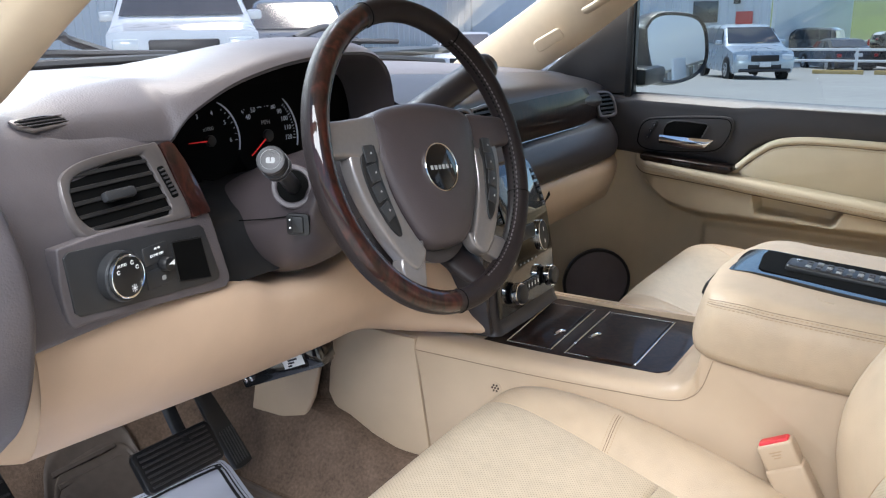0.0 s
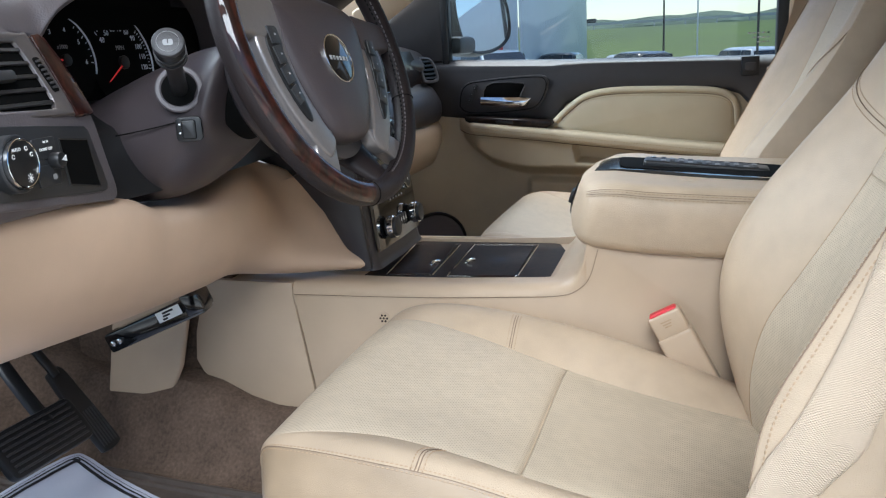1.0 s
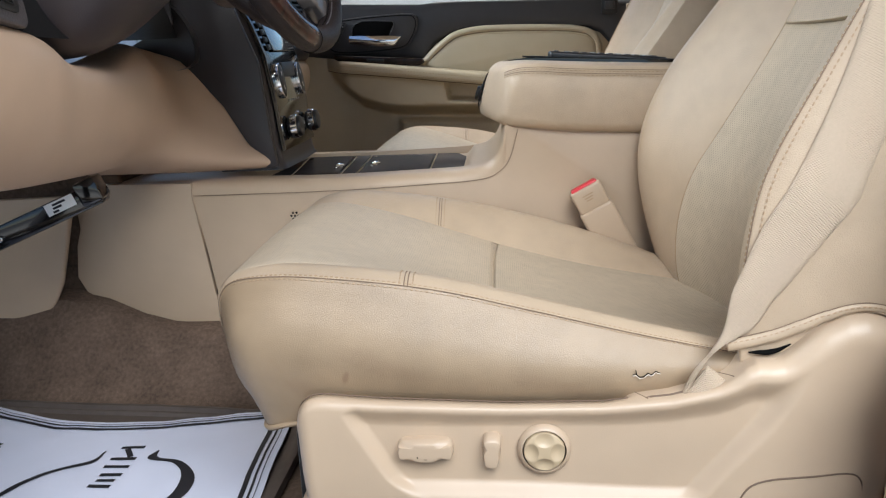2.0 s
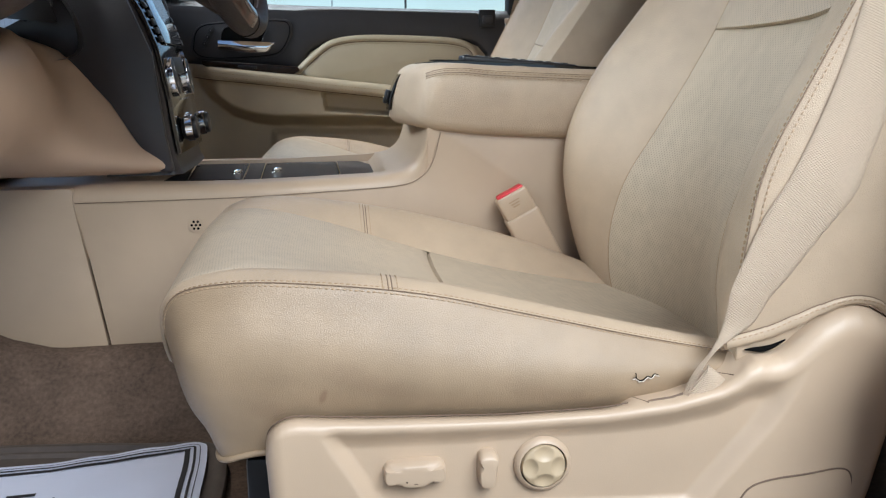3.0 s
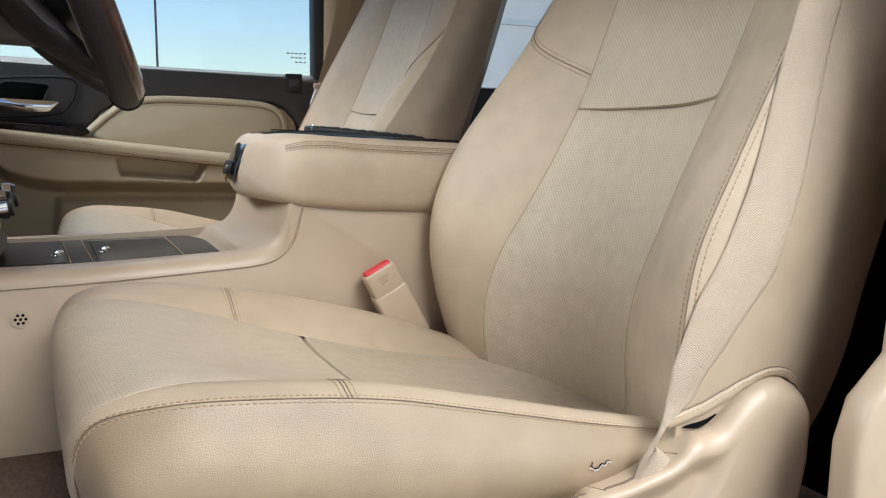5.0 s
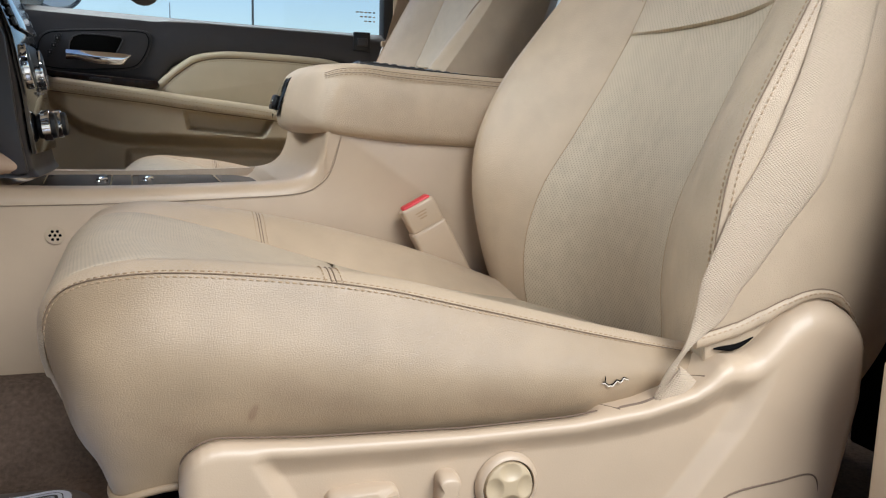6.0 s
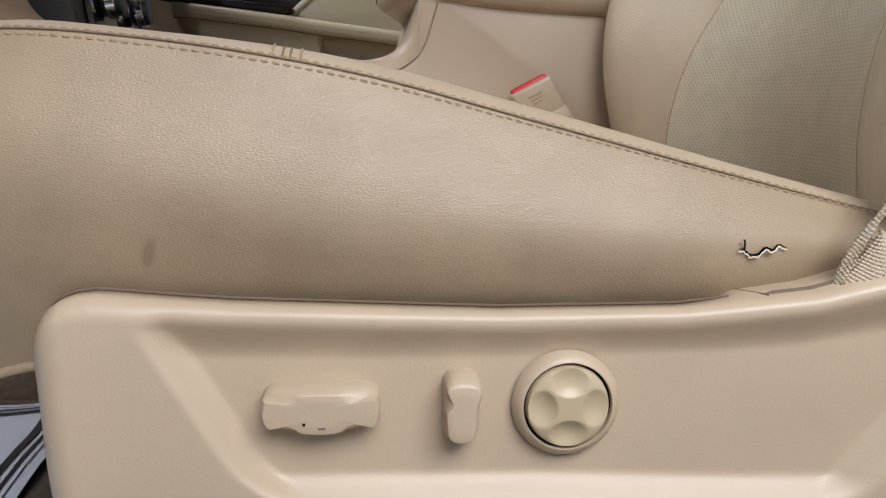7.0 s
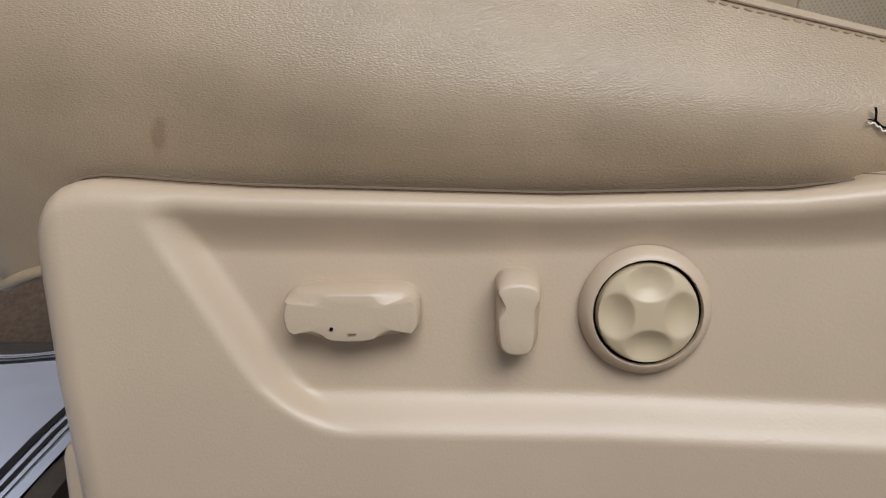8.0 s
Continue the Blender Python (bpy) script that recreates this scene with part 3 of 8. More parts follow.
    my = lambda y: Matrix(((1, 0, 0, 0), (0, 0, 1, y), (0, 1, 0, 0), (0, 0, 0, 1)))
    h = part("handle_bezel", prism(bzs, 0.02, 0.002, 2, my(1.2975)), GREYDOOR, d, "charcoal handle surround")
    cen = [sum(c) / len(c) for c in zip(*bzs)]
    grv = bmesh.new()
    tube([(cen[0] + (x - cen[0]) * 0.955, 1.2972, cen[1] + (z - cen[1]) * 0.90) for x, z in bzs], 0.0012, 6, grv, closed=True)
    part("groove", grv, VOID, h)
    cup = [(.170, .446), (.174, .478), (.182, .491), (.200, .498), (.240, .4975), (.283, .494), (.287, .487), (.268, .448), (.22, .442)]
    # nothing is cut out here: a black plate paints the hollow's shade
    part("recess", prism(cup, 0.004, 0.002, 2, my(1.2945)), VOID, h, "flat black plate painted as the shaded hollow behind the lever")
    part("recess_rim", tube([(x, 1.2948, z) for x, z in cup], .0016, 8, closed=True), GREYDOOR, h)
    rows = []
    for k in range(25):
        u = k / 24
        x, zt = .166 + .138 * u, .4610 - .005 * u
        zb = .4395 - .0085 * smoothstep(.05, .55, u) + .020 * smoothstep(.82, 1.0, u) ** 2
        y = 1.2925 - .011 * math.sin(math.pi * (.12 + .76 * u))
        ring_pts = [(x, y - .0035 * math.sin(math.pi * q / 8), zb + (zt - zb) * q / 8) for q in range(9)]
        rows.append(ring_pts + [(x, y + .004, zt - .001), (x, y + .004, zb + .001)])
    part("lever", grid(rows, ring=True, caps=True), CHROME, h, "broad chrome door lever", 50)
    well = [(.1235, .444), (.128, .441), (.1345, .446), (.158, .490), (.1585, .496), (.153, .498), (.1475, .494)]
    part("switch_plate", prism(well, .003, .001, 1, my(1.2955)), CHARCOAL, h, "slanted plate with three buttons")
    for k in range(3):
        c = (0.1325 + 0.0085 * k, 1.2945, 0.4535 + 0.0160 * k)
        part("lock_button", box((0.0115, 0.006, 0.0125), c, 0.003), BLACK, h)
        part("lock_mark", box((0.0026, 0.001, 0.0035), (c[0], 1.2910, c[2]), 0.0004), DIMMARK, h)
    # strap catch near the pillar
    c = thing("belt_latch", "small black plastic catch on top of the door panel", "latch")
    part("body", box((0.042, 0.016, 0.046), (0.852, 1.305, 0.514), 0.002), BLACK, c)
    part("button", box((0.026, 0.012, 0.020), (0.852, 1.297, 0.512), 0.003), GREYDOOR, c)
    # window frame: rear upright, front upright
    part("window_frame", box((0.045, 0.05, 0.56), (0.935, 1.345, 0.79), 0.006), BLACK, d, "black window channel")
    part("window_frame", box((0.020, 0.045, 0.30), (0.062, 1.345, 0.69), 0.005), BLACK, d, "black window channel")
    tri = [(0.072, 0.56), (0.072, 0.80), (0.0, 0.76), (-0.20, 0.60), (-0.20, 0.56)]
    part("mirror_patch", prism(tri, 0.02, 0.004, 2, my(1.325)), GREYDOOR, d, "charcoal triangle cover at the mirror")
    pane = part("pane", grid([[(x, 1.352 + 0.02 * (z - 0.5), z) for z in (0.53, 0.75, 1.0)] for x in (0.06, 0.5, 0.93)]), SIDEGLASS, d, "blue-green tinted side glass")
    pane.visible_shadow = False
    # small print in the corner of the glass
    for k in range(3):
        for j in range(5 - k):
            w = 0.008 if j else 0.005
            part("glass_print", box((w, 0.0006, 0.0035), (0.895 - 0.011 * j, 1.3505, 0.592 - 0.011 * k), 0.0003), BLACK if j == 0 and k == 0 else DULLCHROME, d)


passenger_door()


# ---- rear passenger door ----
def rear_door():
    d = thing("door_2", "closed rear door with black sill and tinted window", "car door", kind="structure")
    part("panel", box((1.30, 0.05, 0.52), (1.68, 1.345, 0.26), 0.01), GREYDOOR, d)
    part("pane", grid([[(x, 1.355 + 0.02 * (z - 0.5), z) for z in (0.515, 0.75, 1.0)] for x in (1.05, 1.7, 2.3)]), PRIVACY, d, "lightly tinted glass").visible_shadow = False
    part("window_frame", box((0.04, 0.05, 0.5), (1.06, 1.345, 0.76), 0.006), BLACK, d)


rear_door()
# unseen door, added to block sky light from the rear cabin
d4 = thing("door_4", "unseen closed rear door behind the driver, dark, added to keep light out", "car door", kind="structure")
part("panel", box((1.45, .04, .75), (1.85, -.47, .17), .01), GREYDOOR, d4)
part("window_frame", box((1.45, .04, .05), (1.85, -.45, .99), .01), BLACK, d4)
part("pane", grid([[(x, -.46 - .02 * (z - .5), z) for z in (.54, .75, .97)] for x in (1.15, 1.8, 2.5)]), PRIVACY, d4, "lightly tinted glass").visible_shadow = False


# ---- pillars ----
def strip(name, pts, w, mat, label, depth=0.03, wy=(0, 1, 0), parent=None, kind="structure"):
    """A padded pillar cover along pts."""
    rows = []
    p = spline(pts, 24)
    for i, c in enumerate(p):
        d = (p[min(i + 1, 23)] - p[max(i - 1, 0)]).normalized()
        s = Vector(wy)
        s = (s - d * s.dot(d)).normalized()
        u = s.cross(d).normalized()
        ww = w[0] + (w[1] - w[0]) * i / 23
        rows.append([c + s * ww * a + u * depth * b for a, b in ((-0.5, -0.5), (-0.5, 0.2), (-0.36, 0.46), (-0.12, 0.58), (0.12, 0.58), (0.36, 0.46), (0.5, 0.2), (0.5, -0.5))])
    ob = part(name, grid(rows, ring=True, caps=True), mat, parent)
    return tagged(ob, label, "pillar trim", kind=kind)


strip("trim", [(-0.40, 1.285, 0.58), (-0.22, 1.265, 0.68), (-0.02, 1.235, 0.80), (0.22, 1.19, 0.97)], (0.15, 0.16), PILLARTAN, "tan plastic windscreen pillar cover with a grab handle", 0.05, (0.5, 0.3, -0.6))
strip("trim", [(-0.12, -0.385, 0.625), (0.05, -0.40, 0.705), (0.20, -0.41, 0.785), (0.45, -0.41, 0.92)], (0.052, 0.056), PILLARTAN, "tan plastic windscreen pillar cover beside the open door", 0.03, (0.2, 0.9, -0.3))
strip("trim", [(-0.12, -0.43, 0.665), (0.05, -0.445, 0.745), (0.20, -0.455, 0.825), (0.45, -0.455, 0.96)], (0.06, 0.06), BLACK, "black rubber door seal along the pillar", 0.03, (0.2, 0.9, -0.3))
strip("trim", [(0.985, 1.33, 0.0), (0.985, 1.33, 0.40), (0.99, 1.31, 0.75), (1.0, 1.25, 1.03)], (0.10, 0.10), HEADLINER, "tan plastic centre pillar cover behind the passenger door", 0.05, (1, 0, 0))
strip("trim", [(1.13, -0.44, -0.05), (1.12, -0.43, 0.30), (1.13, -0.42, 0.65), (1.15, -0.38, 1.03)], (0.10, 0.12), PILLARTAN, "tan plastic centre pillar cover behind the driver's seat", 0.05, (1, 0, 0))

# windscreen
bm = grid([[(-0.52 + 0.60 * f, y, 0.665 + 0.40 * f - 0.03 * ((y - 0.435) / 0.8) ** 2) for y in np.linspace(-0.36, 1.25, 12)] for f in (0, 0.33, 0.66, 1)])
win = tagged(part("window_1", bm, CLEAR), "clear sloping windscreen", "windscreen", kind="structure")
win.visible_shadow = False

# ---- front seats ----
def sheet(cols, n, cuts, mats, name, parent, groove=0.0004, dense=5, labels=None):
    """Upholstery: cols are lines of control points that run along the seat; cuts lists the columns that are seams.
    Each panel between seams becomes one mesh with its edges rolled under."""
    lines = [spline(c, n) for c in cols]
    obs = []
    for k in range(len(cuts) - 1):
        a, b = cuts[k], cuts[k + 1]
        m = (b - a) * dense + 1
        rows = []
        for i in range(n):
            ctl = [lines[j][i] for j in range(a, b + 1)]
            row = spline(ctl, m) if len(ctl) > 2 else [ctl[0].lerp(ctl[1], q / (m - 1)) for q in range(m)]
            rows.append(row)
        # roll the seam edges down into the joint
        out = []
        for i, row in enumerate(rows):
            nrm = []
            d = rows[min(i + 1, n - 1)][m // 2] - rows[max(i - 1, 0)][m // 2]
            w = row[-1] - row[0]
            nn = d.cross(w).normalized()
            if nn.z < -0.2 or (abs(nn.z) <= 0.2 and nn.x > 0.2):
                nn = -nn
            if abs(nn.y) > max(abs(nn.x), abs(nn.z)) and nn.y * row[m // 2].y < 0:
                nn = -nn
            new_row = []
            if a > 0:
                e = (row[1] - row[0]).normalized()
                new_row += [row[0] - nn * groove * 1.6, row[0] - nn * groove * 0.5 + e * 0.0006, row[0] + e * 0.0014]
            else:
                new_row += [row[0]]
            new_row += row[1:-1]
            if b < len(cols) - 1:
                e = (row[-2] - row[-1]).normalized()
                new_row += [row[-1] + e * 0.0014, row[-1] - nn * groove * 0.5 + e * 0.0006, row[-1] - nn * groove * 1.6]
            else:
                new_row += [row[-1]]
            out.append(new_row)
        obs.append((out, lines))
    return obs, lines


# profiles that run from the front lip to the rear of the cushion
NEAR_EDGE = [(.336, -.190, .082), (.328, -.226, .079), (.333, -.250, .0765), (.364, -.262, .0860), (.44, -.263, .0900), (.51, -.262, .088), (.59, -.262, .087), (.68, -.262, .097), (.785, -.258, .122)]
NEAR_BULGE = [(.318, -.200, .086), (.309, -.250, .125), (.318, -.276, .165), (.355, -.286, .172), (.43, -.289, .160), (.51, -.289, .149), (.59, -.287, .141), (.68, -.280, .136), (.785, -.263, .136)]
NEAR_SEAM = [(.318, -.192, .080), (.292, -.226, .168), (.301, -.243, .2120), (.348, -.2635, .2275), (.42, -.269, .2246), (.50, -.266, .2125), (.58, -.264, .1925), (.68, -.263, .1670), (.785, -.256, .142)]
NEAR_CROWN = [(.316, -.187, .080), (.288, -.219, .168), (.298, -.234, .2140), (.349, -.246, .2325), (.42, -.240, .2290), (.50, -.238, .2180), (.58, -.236, .1980), (.68, -.236, .1715), (.80, -.232, .142)]
NEAR_INNER_SEAM = [(.315, -.184, .080), (.287, -.215, .168), (.297, -.229, .2145), (.349, -.236, .2328), (.42, -.204, .2175), (.50, -.184, .191), (.58, -.178, .166), (.68, -.172, .142), (.83, -.165, .112)]
NEAR_MIDDLE = [(.310, -.07, .080), (.283, -.080, .160), (.288, -.080, .210), (.335, -.078, .226), (.42, -.075, .204), (.50, -.075, .177), (.58, -.075, .150), (.68, -.072, .126), (.86, -.07, .100)]
FAR_MIDDLE = [(.308, .06, .080), (.278, .065, .160), (.284, .065, .208), (.335, .065, .222), (.42, .065, .200), (.50, .065, .172), (.58, .065, .146), (.68, .065, .122), (.86, .06, .096)]
FAR_INNER_SEAM = [(.310, .13, .080), (.279, .142, .160), (.286, .148, .207), (.335, .150, .219), (.42, .152, .199), (.50, .152, .172), (.58, .150, .147), (.68, .148, .122), (.85, .14, .092)]
FAR_CROWN = [(.318, .175, .080), (.286, .190, .160), (.294, .200, .209), (.342, .206, .2255), (.42, .208, .218), (.50, .208, .203), (.58, .208, .184), (.68, .206, .156), (.82, .20, .104)]
FAR_SEAM = [(.330, .21, .080), (.304, .234, .150), (.313, .245, .187), (.36, .250, .196), (.42, .252, .196), (.50, .252, .184), (.58, .252, .166), (.68, .250, .138), (.82, .245, .095)]
FAR_EDGE = [(.352, .22, .080), (.345, .245, .09), (.355, .254, .10), (.37, .257, .10), (.42, .258, .10), (.50, .258, .09), (.58, .258, .085), (.68, .258, .08), (.82, .25, .07)]
CUSHION = [NEAR_EDGE, NEAR_BULGE, NEAR_SEAM, NEAR_CROWN, NEAR_INNER_SEAM, NEAR_MIDDLE, FAR_MIDDLE, FAR_INNER_SEAM, FAR_CROWN, FAR_SEAM, FAR_EDGE]
CUSHION_CUTS = [0, 2, 4, 7, 10]

BACK_Z = (.07, .13, .19, .25, .31, .38, .45, .53, .62, .72, .82)
# each line: its place across the seat and its depth at those heights
REAR_NEAR = (-.252, (.945, .968, .992, 1.010, 1.030, 1.052, 1.074, 1.10, 1.13, 1.16, 1.185))
SIDE_NEAR = ((-.280, -.277, -.284, -.292, -.297, -.299, -.299, -.299, -.299, -.299, -.299), (.860, .855, .860, .868, .880, .908, .942, .982, 1.022, 1.063, 1.10))
STITCHED_NEAR = (-.279, (.775, .762, .758, .762, .774, .808, .844, .886, .935, .984, 1.028))
CROWN_NEAR = (-.221, (.790, .776, .771, .776, .792, .825, .861, .902, .950, .997, 1.040))
SEAM_NEAR = (-.150, (.818, .808, .802, .812, .838, .872, .908, .944, .982, 1.018, 1.052))
MIDDLE_NEAR = (-.080, (.830, .822, .820, .828, .850, .884, .918, .952, .988, 1.022, 1.055))
MIDDLE_FAR = (.030, (.826, .820, .820, .830, .852, .886, .920, .954, .990, 1.022, 1.055))
SEAM_FAR = ((.132, .132, .131, .119, .108, .103, .105, .106, .105, .10, .09), (.800, .790, .792, .806, .838, .878, .916, .948, .982, 1.016, 1.052))
CROWN_FAR = (.215, (.795, .775, .760, .753, .762, .795, .846, .908, .962, 1.005, 1.045))
STITCHED_FAR = (.250, (.812, .792, .782, .778, .788, .820, .868, .922, .970, 1.010, 1.050))
SIDE_FAR = (.262, (.870, .865, .870, .880, .890, .915, .945, .985, 1.022, 1.06, 1.095))
REAR_FAR = (.240, (.930, .925, .935, .955, .972, .990, 1.012, 1.04, 1.07, 1.105, 1.135))
BACK = [REAR_NEAR, SIDE_NEAR, STITCHED_NEAR, CROWN_NEAR, SEAM_NEAR, MIDDLE_NEAR, MIDDLE_FAR, SEAM_FAR, CROWN_FAR, STITCHED_FAR, SIDE_FAR, REAR_FAR]
BACK_CUTS = [0, 2, 4, 7, 9, 11]


def back_cols():
    cols = []
    for y, xs in BACK:
        col = []
        for k, (z, x) in enumerate(zip(BACK_Z, xs)):
            pinch = 1 - 0.12 * smoothstep(0.55, 0.85, z) - 0.10 * smoothstep(0.16, 0.05, z)
            col.append((x, (y[k] if isinstance(y, tuple) else y) * pinch, z))
        cols.append(col)
    return cols


def seat(name, label, mirror=False, shift=0.0, detail=True):
    s = thing(name, label, "car seat", "front seats", at=(0.6 + shift, 0.87 if mirror else 0.0, 0.0))

    def put(rows):
        if mirror:
            return [[Vector((v[0] + shift, 0.87 - v[1], v[2])) for v in r] for r in rows]
        return rows

    # cushion
    obs, L = sheet(CUSHION, 56, CUSHION_CUTS, None, "cushion", s)
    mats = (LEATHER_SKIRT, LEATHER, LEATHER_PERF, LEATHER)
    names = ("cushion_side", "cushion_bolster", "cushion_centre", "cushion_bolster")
    labs = ("smooth tan leather skirt, browned by use and darkened for its shade", "smooth tan leather bolster, creased", "perforated tan leather centre, greyed by wear", "smooth tan leather bolster")
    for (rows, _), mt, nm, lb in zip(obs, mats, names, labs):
        if nm == "cushion_centre":
            # a cross seam parts the front of the centre from its rear
            ctr = len(rows[0]) // 2
            k0 = min(range(len(rows)), key=lambda i: abs(rows[i][ctr].x - 0.555) + (0 if i > 18 else 9))
            front, back = rows[:k0 + 1], rows[k0:]
            dip = Vector((0, 0, -0.005))
            n = len(rows[0])
            bend = lambda r, d: [v + Vector((d * math.sin(math.pi * j / (n - 1)), 0, 0)) for j, v in enumerate(r)]
            front = front[:-1] + [bend([v + Vector((-0.002, 0, -0.0005)) for v in front[-1]], -0.006), bend([v + Vector((0, 0, -0.003)) + dip for v in front[-1]], -0.006)]
            back = [bend([v + dip for v in back[0]], -0.006), bend([v + Vector((0.003, 0, -0.001)) for v in back[0]], -0.006)] + back[1:]
            part(nm, grid(put(front), uv=True), LEATHER_PERF, s, "perforated tan leather front section", 60)
            part(nm, grid(put(back), uv=True), LEATHER_WORN, s, "soiled perforated leather rear section", 60)
        else:
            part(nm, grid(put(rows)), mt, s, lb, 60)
    # underside and frame
    base = box((0.44, 0.42, 0.06), (0.60, -0.01, 0.055), 0.015)
    if mirror:
        base = box((0.44, 0.42, 0.06), (0.60 + shift, 0.88, 0.055), 0.015)
    part("seat_base", base, DASHDARK, s, "dark seat frame")
    for yy in (-0.18, 0.18):
        part("seat_rail", box((0.55, 0.05, 0.12), (0.62 + shift, yy + (0.87 if mirror else 0), -0.008), 0.005), BLACK, s, "black seat rail")
    # stitching of the cushion
    if detail:
        S = L[2]
        for other, f, lift in ((L[1], 0.040, (0, -0.0004, 0.0002)), (L[3], 0.13, (0, -0.0002, 0.0004))):
            pts = [v.lerp(q, f) + Vector(lift) for v, q in zip(S[4:], other[4:])]
            stitches(put([pts])[0], THREAD, s, 0.0046, 0.0006)
        part("seam", tube(put([[v + Vector((0, -.0003, .0002)) for v in S[4:]]])[0], .00045, 6), SEAM, s)
    # back rest
    cols = back_cols()
    obs, B = sheet(cols, 64, BACK_CUTS, None, "back", s)
    names = ("back_side", "back_bolster", "back_centre", "back_bolster", "back_side")
    mats = (LEATHER, LEATHER_SOIL if not mirror else LEATHER, LEATHER_WORN if not mirror else LEATHER_PERF, LEATHER, LEATHER)
    for (rows, _), mt, nm in zip(obs, mats, names):
        if nm == "back_centre":
            ctr = len(rows[0]) // 2
            k0 = min(range(len(rows)), key=lambda i: abs(rows[i][ctr].z - 0.430))
            n = len(rows[0])
            lower, upper = rows[:k0], rows[k0 + 2:]

            def bow(dx, dz):
                out = []
                for j, (v, q) in enumerate(zip(rows[k0], rows[k0 + 1])):
                    u = (dz + 0.004 * (2 * j / (n - 1) - 1) ** 2 + 0.012 * (1 - j / (n - 1)) ** 3) / (q.z - v.z)
                    out.append(v + (q - v) * u + Vector((dx * math.sin(math.pi * (j + .4) / (n - .2)), 0, 0)))
                return out
            lower = lower[:-2] + [bow(0.0, -0.010), bow(0.001, -0.003), bow(0.006, 0.0)]
            upper = [bow(0.006, 0.0004), bow(-0.002, 0.003), bow(-0.003, 0.012)] + upper[1:]
            part(nm, grid(put(lower), uv=True), mt, s, "soiled perforated leather back panel" if not mirror else "perforated leather back panel", 60)
            part(nm, grid(put(upper), uv=True), LEATHER_PERF, s, "perforated leather shoulder panel", 60)
        else:
            part(nm, grid(put(rows)), mt, s, "", 60)
    core = [[B[j][i] + Vector((0.007, 0, 0)) for j in range(2, len(B) - 2)] for i in range(len(B[0]))]
    part("back_padding", grid(put(core)), LEATHER_SOIL, s, "padding under the seams", 60)
    core = [[L[j][i] - Vector((0, 0, 0.007)) for j in range(2, len(L) - 2)] for i in range(6, len(L[0]))]
    part("cushion_padding", grid(put(core)), LEATHER_SOIL, s, "padding under the seams", 60)
    for k in (4, 7):
        part("seam", tube(put([[v + Vector((0.0001, 0, 0)) for v in B[k]]])[0], 0.0004 if k == 4 else 0.0006, 6), THREAD, s)
    # rear shell
    R0, R1 = B[0], B[-1]
    rows = [[a, a.lerp(b, 0.1) + Vector((0.03, 0, 0)), a.lerp(b, 0.5) + Vector((0.045, 0, 0)), a.lerp(b, 0.9) + Vector((0.03, 0, 0)), b] for a, b in zip(R0, R1)]
    part("back_shell", grid(put(rows)), TANPLAST, s, "tan plastic seat-back shell")
    top = [[B[j][-1] for j in range(len(B))], [B[j][-1].lerp(Vector((1.09, 0, 0.86)), 0.5) + Vector((0, 0, 0.02)) for j in range(len(B))], [Vector((1.09, 0, 0.87)) for j in range(len(B))]]
    part("back_top", grid(put(top)), LEATHER, s, "", 80)
    if detail:
        part("seam", tube(put([[v + Vector((-0.0006, -.0004, 0)) for v in B[2][12:]]])[0], 0.0006, 6), SEAM, s)
        for k, other, f in ((2, 3, .115), (2, 1, .068)):
            stitches(put([[v.lerp(q, f) + Vector((-.0010, -.0008, 0)) for v, q in zip(B[k][14:], B[other][14:])]])[0], THREAD, s, 0.0052, 0.0008)
        # short double seams across the bolsters
        def cross(a, b, t, m, off=0.006, sag=0.0):
            for o in (-off, off):
                mid = L[m][t]
                p = spline([L[a][t], mid, L[b][t]], 12)
                d = (L[m][t + 1] - L[m][t]).normalized()
                stitches(put([[v + d * o + Vector((0, 0, 0.0004)) for v in p]])[0], THREAD, s, 0.0046, 0.0006)
            for o in (-.0016, .0016):
                part("seam", tube(put([[v + d * o + Vector((0, 0, 0.0002)) for v in p]])[0], 0.0005, 6), SEAM, s)
        cross(2, 4, 32, 3)
        cross(7, 9, 32, 8)
        def crossb(a, b, m, t):
            p = []
            for k in range(14):
                i, f = divmod(t + 8 * k / 13, 1)
                rows = [spline([B[a][int(i) + q], B[m][int(i) + q], B[b][int(i) + q]], 14)[k] for q in (0, 1)]
                p.append(rows[0].lerp(rows[1], f))
            d = (B[m][t + 1] - B[m][t]).normalized()
            for o in (-0.006, 0.006):
                stitches(put([[v + d * o + Vector((-0.0014, 0, 0.0006)) for v in p]])[0], THREAD, s, 0.005, 0.0007)
            part("seam", tube(put([[v + Vector((-0.0008, 0, 0.0003)) for v in p]])[0], 0.0007, 6), SEAM, s)
        crossb(7, 9, 8, 40)
    return s, L, B


driver, CUSH_LINES, BACK_LINES = seat("car_seat", "tan perforated leather driver's seat, worn and soiled")
seat("car_seat", "tan perforated leather passenger seat beside the console", mirror=True, shift=0.005)


def side_y(x, z):
    """Depth of the back rest's near side at a place on it."""
    i = min(range(len(BACK_LINES[1])), key=lambda k: abs(BACK_LINES[1][k].z - z))
    p = spline([BACK_LINES[2][i], BACK_LINES[1][i], BACK_LINES[0][i]], 60)
    return min(p, key=lambda v: abs(v.x - x)).y


